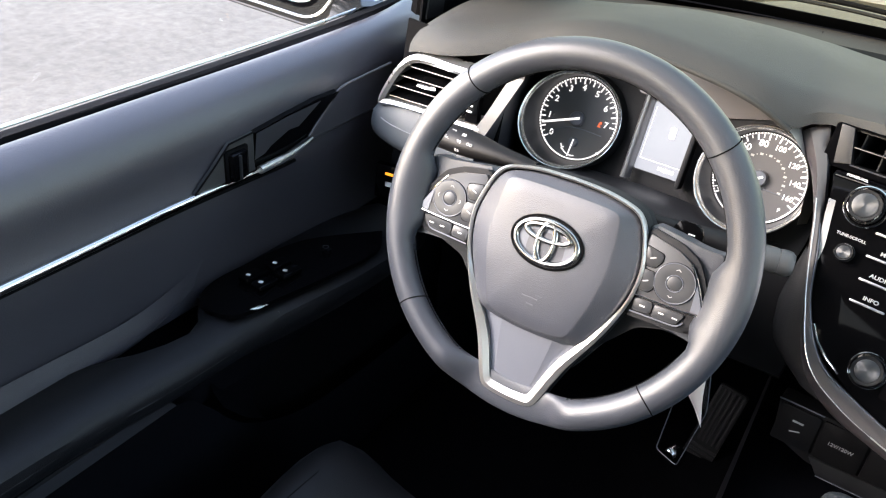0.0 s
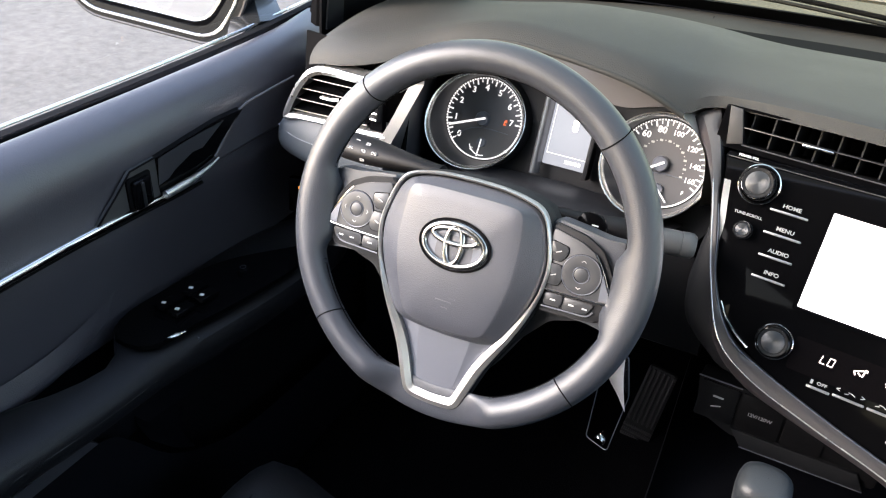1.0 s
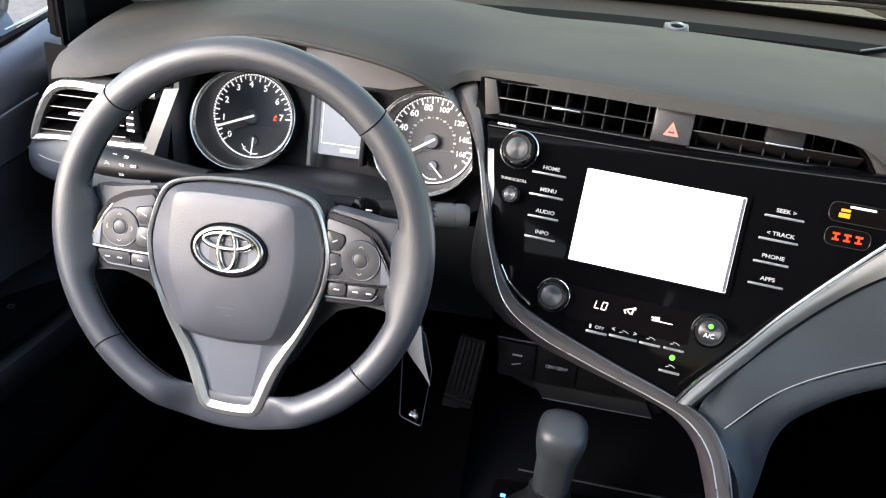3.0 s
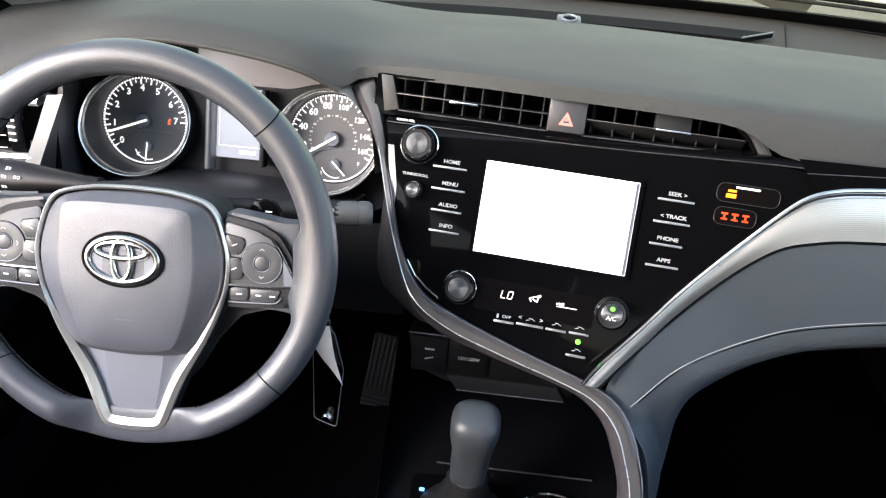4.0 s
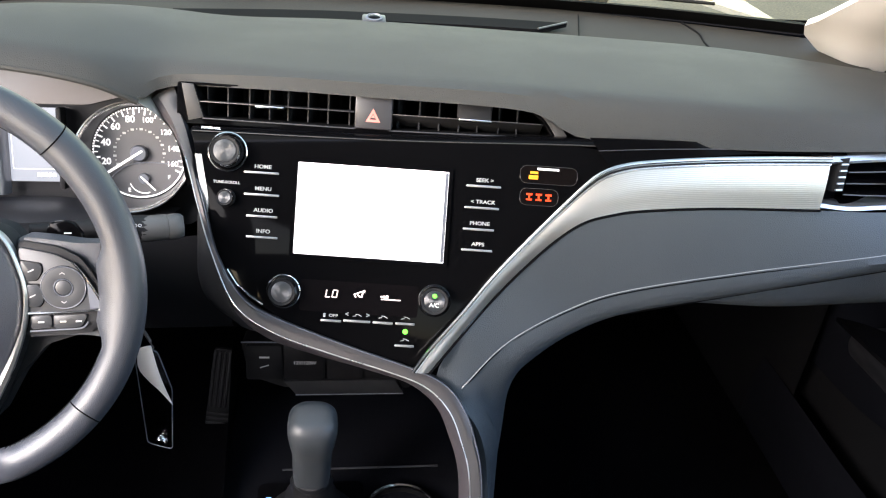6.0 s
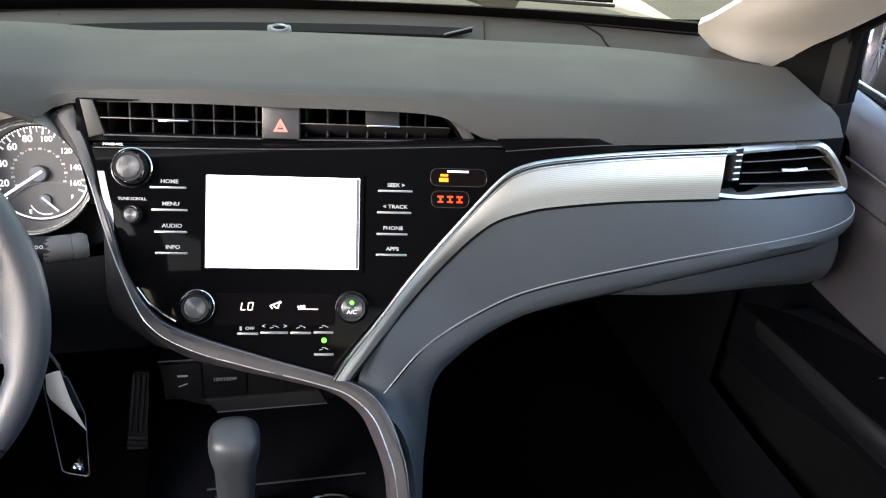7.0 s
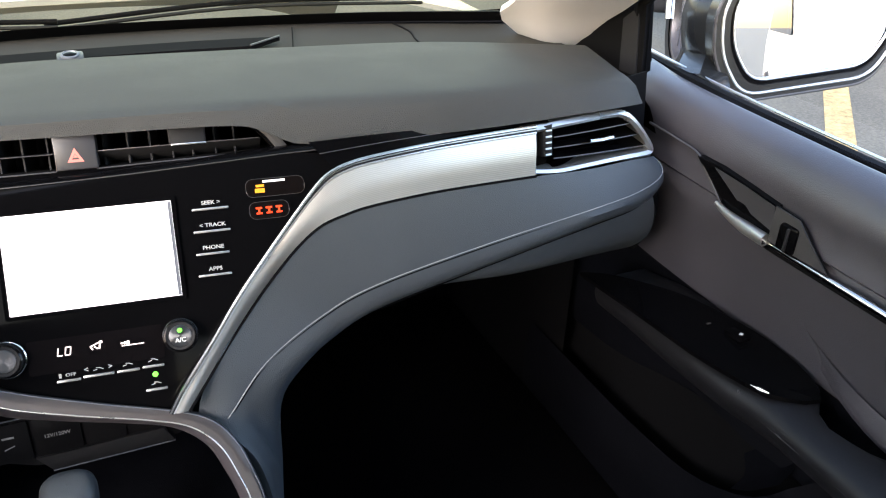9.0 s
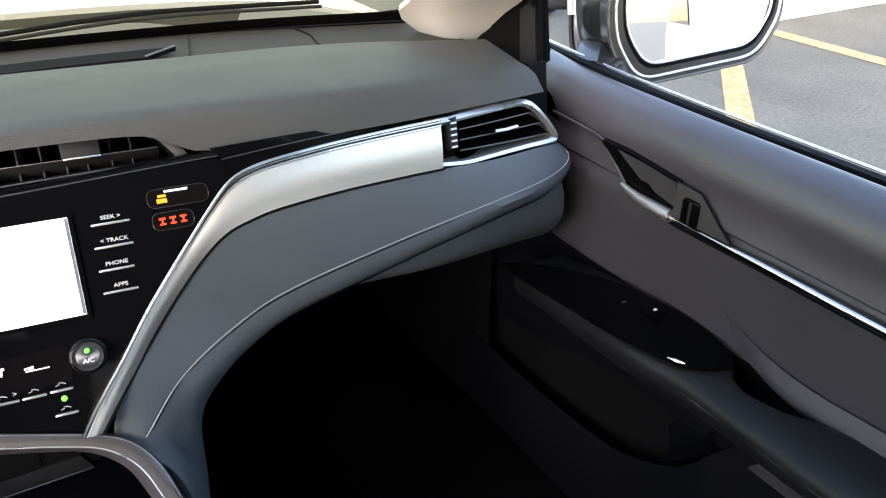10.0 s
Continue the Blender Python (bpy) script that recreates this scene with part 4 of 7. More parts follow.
for u0, u1, v in ((-0.0625, -0.0418, -0.0930), (-0.0396, -0.0123, -0.0919), (-0.0099, 0.0104, -0.0919), (0.0132, 0.0329, -0.0914), (0.0137, 0.0334, -0.1138)):
    c, w = (u0 + u1) / 2, u1 - u0
    key = part("button", rbox((w, 0.0024, 0.0028), 0.0007, PM @ shift(c, v, 0.001)), KEY, stack, "slim silver climate key")
    if u0 < -0.06:
        letters("lettering", "OFF", 0.0042, PM @ shift(c + 0.002, v + 0.0052, 0.0007), LEGEND, key, squeeze=1.25)
        part("mark", rbox((0.0022, 0.004, 0.0004), 0, PM @ shift(c - 0.007, v + 0.0052, 0.001)), LEGEND, key)
    else:
        bm = bmesh.new()
        for k in range(3):
            rbox((0.0036, 0.0007, 0.0004), 0, PM @ shift(c + (k - 1) * 0.0028, v + 0.0050 + 0.0009 * ((k * 2) % 3), 0.0007, 15 - 20 * k), bm)
        part("mark", bm, LEGEND, key)
letters("lettering", "<", 0.0065, PM @ shift(-0.0365, -0.0855, 0.001), LEGEND, stack)
letters("lettering", ">", 0.0065, PM @ shift(-0.0152, -0.0855, 0.001), LEGEND, stack)
part("lamp", lathe([(0.0027, 0.0), (0.0025, 0.0006), (0.0, 0.001)], PM @ shift(0.0236, -0.0995, 0.0003), 16), GREEN, stack, "green indicator lamp")
# airbag and belt warning windows
for u0, u1, v0, v1 in ((0.129, 0.187, 0.0595, 0.0775), (0.130, 0.169, 0.0375, 0.0545)):
    part("warning_window", prism(rect(u0, v0, u1, v1, 0.008, 6), 0.0002, 0.0008, PM), shader("smoked_lens", (0.004, 0.003, 0.003), 0.10, specular=0.15), stack, "smoked warning lamp lens")
    part("lens_edge", tube([PM @ Vector((u, v, 0.0008)) for u, v in rect(u0, v0, u1, v1, 0.008, 6)], 0.00022, 5, closed=True), SMOKE, stack, "fine edge of the lens")
bm = rbox((0.0095, 0.0042, 0.0004), 0, PM @ shift(0.1425, 0.0658, 0.001))
rbox((0.008, 0.0025, 0.0004), 0, PM @ shift(0.143, 0.0705, 0.001), bm)
part("amber_symbol", bm, AMBER, stack, "lit amber lamp")
part("mark", rbox((0.022, 0.002, 0.0004), 0, PM @ shift(0.157, 0.0745, 0.001)), LIT, stack)
bm = bmesh.new()
for i in range(3):
    u = 0.1395 + i * 0.0098
    rbox((0.0062, 0.002, 0.0004), 0, PM @ shift(u, 0.0485, 0.0013), bm)
    rbox((0.0018, 0.006, 0.0004), 0, PM @ shift(u, 0.0462, 0.0013), bm)
    rbox((0.0058, 0.0018, 0.0004), 0, PM @ shift(u, 0.0432, 0.0013), bm)
part("red_symbols", bm, RED, stack, "three lit red belt lamps")
part("bright_strip", loft([[PM @ Vector((u, v, 0.0015)) for u, v in ((-0.1985, 0.066), (-0.194, 0.045), (-0.1885, 0.024), (-0.183, 0.008))], [PM @ Vector((u + 0.0065, v, 0.0012)) for u, v in ((-0.1985, 0.066), (-0.194, 0.045), (-0.1895, 0.024), (-0.1885, 0.008))]], 16), SATIN, stack, "bright strip at the panel's edge")
part("corner_edge", tube([PM @ Vector(q) for q in ((-0.160, -0.048, 0.001), (-0.150, -0.062, 0.001), (-0.136, -0.073, 0.001), (-0.122, -0.081, 0.001))], 0.0012, 6), CHROME, stack)

# dark satin rail round the panel, on into the console
rail_out = [(-0.262, 0.116), (-0.246, 0.103), (-0.232, 0.0885), (-0.2150, 0.0617), (-0.2045, 0.0396), (-0.1965, 0.0146), (-0.1781, -0.0323), (-0.1555, -0.0873), (-0.1187, -0.1165), (-0.0699, -0.1305), (-0.0103, -0.1436), (0.031, -0.1549), (0.0594, -0.1757), (0.0749, -0.2044), (0.0887, -0.2478), (0.094, -0.33)]
rail_in = [(-0.2325, 0.138), (-0.227, 0.121), (-0.2165, 0.0985), (-0.2025, 0.0632), (-0.1945, 0.0408), (-0.1850, 0.0162), (-0.1703, -0.0314), (-0.1402, -0.0764), (-0.0978, -0.0965), (-0.03, -0.118), (0.0369, -0.1368), (0.0701, -0.1517), (0.0905, -0.1766), (0.1036, -0.2095), (0.1114, -0.2435), (0.118, -0.33)]
rail = thing("centre_rail", "dark satin metal rail curving round the control panel", "trim")
ridge = [(a[0] * 0.45 + b[0] * 0.55, a[1] * 0.45 + b[1] * 0.55) for a, b in zip(rail_in, rail_out)]
lift = lambda line, h: [PM @ Vector((u, v, h - 0.035 * min(1, max(0, (v - 0.03) / 0.10)))) for u, v in line]
part("face", loft([lift(rail_in, -0.012), lift(rail_in, 0.0055), lift([((a[0] + b[0]) / 2, (a[1] + b[1]) / 2) for a, b in zip(rail_in, ridge)], 0.0075), lift(ridge, 0.0075)], 90, 2), SMOKE, rail, "bronze grey satin face")
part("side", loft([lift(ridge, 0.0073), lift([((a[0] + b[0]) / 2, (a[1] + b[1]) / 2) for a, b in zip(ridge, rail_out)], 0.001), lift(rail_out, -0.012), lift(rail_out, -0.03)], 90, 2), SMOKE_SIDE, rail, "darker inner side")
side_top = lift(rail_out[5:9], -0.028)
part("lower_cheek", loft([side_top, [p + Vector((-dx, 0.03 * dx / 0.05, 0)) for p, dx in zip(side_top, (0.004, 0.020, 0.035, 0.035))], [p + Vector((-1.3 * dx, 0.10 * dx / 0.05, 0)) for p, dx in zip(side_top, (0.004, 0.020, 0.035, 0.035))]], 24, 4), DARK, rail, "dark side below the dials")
part("bright_edge", tube(catmull(lift(ridge[3:], 0.0078), 90), 0.0007, 6), SATIN, rail, "thin bright edge line")
part("fine_edge", tube(catmull(lift([(u - 0.0006, v) for u, v in rail_in[4:]], 0.0058), 90), 0.0006, 6), GREY, rail)

# ---- centre air vents ----
VM = face((0.0, 0.240, 1.0065), 18, 6.5)
vents = thing("centre_vents", "pair of black centre air vents with hazard switch", "air vent")
JAMB = shader("vent_jamb_grey", (0.040, 0.040, 0.042), 0.5, specular=0.35, grain=0.2, grain_size=900, spread=0.06)
left_hole = [(-0.1715, -0.0195), (-0.0185, -0.0195), (-0.0185, 0.0128), (-0.1815, 0.0128)]
right_hole = [(0.0200, -0.0195), (0.1885, -0.0160), (0.1770, -0.0010), (0.1640, 0.0090), (0.1480, 0.0140), (0.0200, 0.0128)]
part("backing", prism([(-0.20, -0.024), (0.205, -0.024), (0.18, 0.014), (-0.20, 0.016)], -0.064, -0.058, VM), MATT, vents)
for line, m in ((left_hole, 8), (right_hole, 8)):
    c = Vector((sum(x for x, y in line) / len(line), sum(y for x, y in line) / len(line)))
    grown = [(c.x + (x - c.x) * 1.014, c.y + (y - c.y) * 1.10) for x, y in line]
    duct = part("duct", ring(rounded(grown, 0.004), rounded(line, 0.003), -0.058, 0.0, VM), MATT, vents, "black duct of the vent")
    low = [VM @ Vector((x, y, 0.0015)) for x, y in ((line[0][0] - 0.002, line[0][1] - 0.0012), (line[1][0] + 0.001, line[1][1] - 0.0012))]
    part("lower_edge", tube(low, 0.0008, 6), BUTTON, duct, "fine grey lower edge")
part("frame", ring(rounded([(-0.200, -0.0265), (0.2120, -0.0265), (0.2040, -0.0165), (0.1900, 0.0020), (0.1720, 0.0140), (0.150, 0.0180), (0.0, 0.0160), (-0.1990, 0.0150)], 0.003), rounded([(-0.1720, -0.0205), (0.1900, -0.0205), (0.1890, -0.0165), (0.1775, -0.0005), (0.1640, 0.0095), (0.148, 0.0145), (0.0, 0.0138), (-0.1820, 0.0138)], 0.003), -0.02, 0.0008, VM), GLOSS, vents, "black vent surround")
part("jamb", prism([(-0.1950, 0.0140), (-0.1880, -0.0235), (-0.1725, -0.0195), (-0.1825, 0.0135)], -0.03, 0.0020, VM, 0.001), JAMB, vents, "grey jamb beside the vent")
end_in = [(0.132, 0.0152), (0.150, 0.0146), (0.1655, 0.0100), (0.1785, 0.0005), (0.1895, -0.0140), (0.1935, -0.0205)]
end_out = [(0.132, 0.0170), (0.153, 0.0180), (0.1720, 0.0140), (0.1880, 0.0035), (0.2010, -0.0125), (0.2075, -0.0215)]
part("end_edge", grid([catmull([VM @ Vector((u, v, h)) for u, v in line], 30) for line, h in ((end_in, -0.012), (end_in, 0.0025), ([((a[0] + b[0]) / 2, (a[1] + b[1]) / 2) for a, b in zip(end_in, end_out)], 0.0042), (end_out, 0.0030), (end_out, -0.01))]), JAMB, vents, "raised grey outer end")
for u0, u1, lean in ((-0.1785, -0.0165, 88), (0.0190, 0.1765, 62)):
    blade = part("blade", rbox((u1 - u0, 0.022 if lean > 80 else 0.028, 0.0016), 0.0006, VM @ shift((u0 + u1) / 2, -0.0038, 0.0) @ pose(0, 0, 0, lean, 0, 0) @ shift(0, -0.011 if lean > 80 else -0.014, 0)), DARK, vents, "horizontal blade")
    part("blade_edge", rbox((u1 - u0 - 0.004, 0.0010, 0.0012), 0.0003, VM @ shift((u0 + u1) / 2, -0.0038, 0.0006)), SMOKE, blade)
    for i in range(8):
        u = u0 + 0.0075 + i * 0.0208
        if u > 0.17:
            continue
        fin = [VM @ Vector((u + du, v, h)) for du, v, h in ((0.0, 0.0128, -0.012), (0.0, -0.0190, -0.012), (0.006, -0.0190, -0.05), (0.006, 0.0128, -0.05))]
        bm = bmesh.new()
        bm.faces.new([bm.verts.new(q) for q in fin])
        part("fin", solid(bm, 0.0016), DARK, vents)
tab = part("tab", rbox((0.030, 0.0042, 0.008), 0.0015, VM @ shift(-0.1044, -0.0046, 0.001)), DARK, vents, "sliding vent tab")
part("bright_tip", rbox((0.0295, 0.0030, 0.004), 0.0012, VM @ shift(-0.1044, -0.0048, 0.005)), CHROME, tab, "chrome tip")
tab = part("tab", rbox((0.036, 0.0195, 0.012), 0.003, VM @ shift(0.1050, 0.0052, -0.003)), DARK, vents, "broad sliding vent tab")
part("bright_tip", rbox((0.034, 0.0030, 0.005), 0.0012, VM @ shift(0.1058, -0.0042, 0.003)), CHROME, tab, "chrome tip")
for u in (-0.0165, 0.0188):
    part("post", rbox((0.0022, 0.034, 0.012), 0.0006, VM @ shift(u, -0.0035, -0.003)), BUTTON, vents, "grey post beside the switch")
haz = part("hazard_switch", rbox((0.038, 0.036, 0.02), 0.002, VM @ shift(0.0015, -0.002, -0.005)), BUTTON, vents, "hazard switch with red triangle")
tri_o, tri_i = [(-0.0075, -0.0065), (0.0075, -0.0065), (0, 0.007)], [(-0.0035, -0.004), (0.0035, -0.004), (0, 0.002)]
part("triangle", ring(tri_o, tri_i, 0.0, 0.0006, VM @ shift(0.0012, -0.006, 0.0052)), HAZARD, haz, "red triangle")
part("core", prism([(x * 0.55, y * 0.55) for x, y in tri_i], 0.0, 0.0006, VM @ shift(0.0012, -0.006, 0.0052)), HAZARD, haz)


# ---- outer air vents ----
def side_vent(s, x_in, y_end, out, slats):
    v = thing("side_vent", "black slatted air vent in a silver frame", "air vent", "outer air vents")
    P = lambda x, z, dy=0.0: Vector((s * x, 0.178 + (y_end - 0.178) * max(0, (x - 0.475) / 0.225) ** 1.2 - 0.15 * (0.945 - z) + dy, z))
    wide = [0.006] * 3 + [0.0065, 0.0075, 0.009, 0.010, 0.010, 0.0095, 0.009, 0.0085, 0.008]
    ins = []
    for i, (x, z) in enumerate(out):
        p, q = Vector(out[max(i - 1, 0)]), Vector(out[min(i + 1, len(out) - 1)])
        d = (q - p).normalized()
        ins.append((x - d.y * wide[i], z + d.x * wide[i]))
    half = [((a[0] + b[0]) / 2, (a[1] + b[1]) / 2) for a, b in zip(out, ins)]
    lay = [catmull([P(*q, dy) for q in line], 80) for line, dy in ((out, 0.02), (out, -0.002), (half, -0.006), (ins, -0.003), (ins, 0.03))]
    part("frame", grid(lay), SATIN, v, "satin silver frame")
    lo, hi = out[0][1], out[-1][1]
    part("backing", solid(grid([[P(x, z, 0.04) for x in (x_in - 0.01, 0.55, 0.6, 0.65, 0.71)] for z in (0.895, 0.93, 0.96, 1.0)]), 0.004), MATT, v)
    for za, zb, xb in slats:
        pts = [(x_in + 0.024 + (xb - x_in - 0.024) * k / 6, za + (zb - za) * k / 6) for k in range(7)]
        rows = [[P(x, z + dz, dy) for x, z in pts] for dy, dz in ((0.002, 0.0008), (0.026, 0.005), (0.026, 0.0035), (0.002, -0.0012), (0.002, 0.0008))]
        blade = part("slat", grid(rows), GLOSS, v)
        part("slat_edge", tube([P(x, z, 0.001) for x, z in pts], 0.0008, 6), SMOKE, blade)
    mx, mz = x_in + (0.098 if s > 0 else 0.078), (lo + hi) / 2 - 0.008
    reach = 0.020 if s > 0 else 0.014
    part("tab", tube([P(mx - reach, mz + 0.002, -0.004), P(mx, mz, -0.006), P(mx + reach, mz - 0.002, -0.004)], 0.0042, 10, flat=0.6), CHROME, v, "chrome tab")
    post = part("divider", solid(grid([[P(x_in, lo + 0.003, 0.008), P(x_in + 0.003, hi - 0.012, 0.008)], [P(x_in + 0.018, lo + 0.003, 0.008), P(x_in + 0.018, hi - 0.013, 0.008)]]), 0.007), GLOSS, v, "black end post")
    wheel = part("thumb_wheel", tube([P(x_in + 0.011, lo + 0.052, 0.004), P(x_in + 0.012, lo + 0.016, 0.004)], 0.009, 14), DARK, v, "ribbed thumb wheel")
    for k in range(5):
        part("rib", tube([P(x_in + 0.007, lo + 0.020 + k * 0.007, -0.0055), P(x_in + 0.0155, lo + 0.0195 + k * 0.007, -0.0055)], 0.0012, 6), SATIN, wheel)
    return v


side_vent(1, 0.486, 0.235, [(0.470, 0.934), (0.516, 0.9256), (0.564, 0.9215), (0.62, 0.916), (0.668, 0.9095), (0.687, 0.9085), (0.691, 0.918), (0.673, 0.941), (0.650, 0.964), (0.628, 0.978), (0.596, 0.9845), (0.472, 0.9895)],
          [(0.944 + 0.0126 * i, 0.9225 + 0.0178 * i, 0.675 - 0.0145 * i) for i in range(-1, 4)])
side_vent(-1, 0.552, 0.212, [(0.545, 0.924), (0.575, 0.9205), (0.62, 0.9165), (0.675, 0.9095), (0.705, 0.9025), (0.712, 0.907), (0.703, 0.929), (0.688, 0.955), (0.668, 0.975), (0.641, 0.983), (0.59, 0.986), (0.53, 0.991)],
          [(0.931 + 0.0130 * i, 0.9170 + 0.0148 * i, 0.698 - 0.006 * i - 0.003 * max(0, i - 1)) for i in range(4)])
# driver's side pad and lower panel
lp = thing("driver_pad", "charcoal stitched pad below the outer vent", "dash pad")
part("pad", loft([[(-0.722, 0.28, 0.890), (-0.715, 0.225, 0.901), (-0.68, 0.204, 0.909), (-0.62, 0.197, 0.916), (-0.55, 0.195, 0.923)], [(-0.728, 0.28, 0.884), (-0.722, 0.212, 0.890), (-0.68, 0.191, 0.890), (-0.62, 0.184, 0.890), (-0.55, 0.184, 0.890)],
                      [(-0.728, 0.28, 0.866), (-0.721, 0.210, 0.866), (-0.68, 0.187, 0.864), (-0.62, 0.180, 0.862), (-0.55, 0.18, 0.862)], [(-0.722, 0.30, 0.852), (-0.712, 0.24, 0.850), (-0.68, 0.215, 0.849), (-0.62, 0.205, 0.848), (-0.55, 0.205, 0.848)]], 40, 4), PAD, lp)
seam = catmull([(-0.7225, 0.2100, 0.8895), (-0.68, 0.1885, 0.8895), (-0.62, 0.1815, 0.8895), (-0.55, 0.1815, 0.8895)], 44)
bm = bmesh.new()
for a, b in zip(seam, seam[1:]):
    tube([a.lerp(b, 0.15), a.lerp(b, 0.85)], 0.0008, 5, bm=bm)
part("stitching", bm, THREAD, lp, "pale grey stitched seam")
kick = thing("lower_panel", "black lower dashboard panel with switch", "dash panel")
part("panel", loft([[(-0.71, 0.25, 0.855), (-0.55, 0.215, 0.855), (-0.3, 0.23, 0.85), (-0.17, 0.25, 0.85)], [(-0.71, 0.24, 0.78), (-0.55, 0.205, 0.78), (-0.3, 0.22, 0.78), (-0.16, 0.24, 0.78)], [(-0.71, 0.30, 0.70), (-0.55, 0.27, 0.70), (-0.3, 0.28, 0.70), (-0.16, 0.28, 0.70)], [(-0.71, 0.6, 0.66), (-0.55, 0.6, 0.66), (-0.3, 0.6, 0.66), (-0.16, 0.6, 0.66)]], 24, 4), shader("knee_panel_plastic", (0.0072, 0.0074, 0.0092), 0.5, specular=0.25, grain=0.2, grain_size=900, spread=0.08), kick)
KS = face((-0.706, 0.228, 0.782), 5, -10)
sw = part("switch", rbox((0.034, 0.05, 0.012), 0.002, KS), GLOSS, kick, "small black rocker switch")
part("mark", rbox((0.012, 0.004, 0.001), 0.0004, KS @ shift(0.004, 0.013, 0.0065)), AMBER, sw, "amber lamp")
part("symbol", rbox((0.01, 0.007, 0.001), 0.0004, KS @ shift(0.004, -0.002, 0.0065)), PRINT, sw)

# ---- instrument cluster ----
GM = face((-0.365, 0.318, 0.915), 20, 0)
cluster = thing("instrument_cluster", "black instrument cluster with two round dials", "instrument cluster")
part("backing", prism(rounded([(-0.215, -0.085), (0.175, -0.085), (0.18, 0.03), (0.11, 0.095), (-0.13, 0.095), (-0.215, 0.04)], 0.03), -0.02, -0.012, GM), DARK, cluster)
FACE = shader("cluster_face_satin", (0.115, 0.102, 0.100), 0.3, 0.5, rough_spread=0.04)
part("upper_face", prism(rounded([(-0.06, 0.052), (0.05, 0.052), (0.11, 0.068), (0.16, 0.05), (0.172, 0.05), (0.108, 0.092), (-0.06, 0.093)], 0.006), -0.0115, -0.008, GM), FACE, cluster, "satin grey panel under the hood")
hood_line = [(-0.56, 0.243, 0.94), (-0.553, 0.244, 0.985), (-0.522, 0.242, 1.019), (-0.466, 0.241, 1.039), (-0.413, 0.241, 1.045), (-0.33, 0.241, 1.037), (-0.274, 0.244, 1.024), (-0.236, 0.253, 1.003), (-0.208, 0.27, 0.96), (-0.2, 0.27, 0.9)]
shroud_back = [(-0.575, 0.35, 0.92), (-0.57, 0.36, 0.97), (-0.53, 0.36, 1.01), (-0.466, 0.36, 1.03), (-0.413, 0.36, 1.035), (-0.33, 0.36, 1.03), (-0.26, 0.36, 1.015), (-0.205, 0.36, 0.98), (-0.195, 0.34, 0.94), (-0.195, 0.32, 0.88)]
part("shroud", loft([hood_line, shroud_back], 50, 3), shader("shroud_satin", (0.44, 0.415, 0.385), 0.34, 0.3, grain=0.1, grain_size=900), cluster, "dark hooded shroud")
part("lip", tube(catmull(hood_line[1:8], 40), 0.0035, 8), SOFT, cluster)
part("sill", loft([[GM @ Vector(q) for q in ((-0.2, -0.062, 0.0), (0, -0.05, 0.005), (0.15, -0.062, 0.0))], [GM @ Vector(q) for q in ((-0.2, -0.085, 0.05), (-0.02, -0.06, 0.07), (0.125, -0.08, 0.04))], [GM @ Vector(q) for q in ((-0.2, -0.12, 0.06), (-0.03, -0.1, 0.10), (0.09, -0.11, 0.06))]], 30, 3), shader("sill_plastic", (0.017, 0.0185, 0.0225), 0.42, specular=0.4, grain=0.1, grain_size=900, spread=0.06), cluster, "curved panel under the dials")


BEZEL = shader("bezel_silver", (0.72, 0.72, 0.71), 0.22, 0.9)


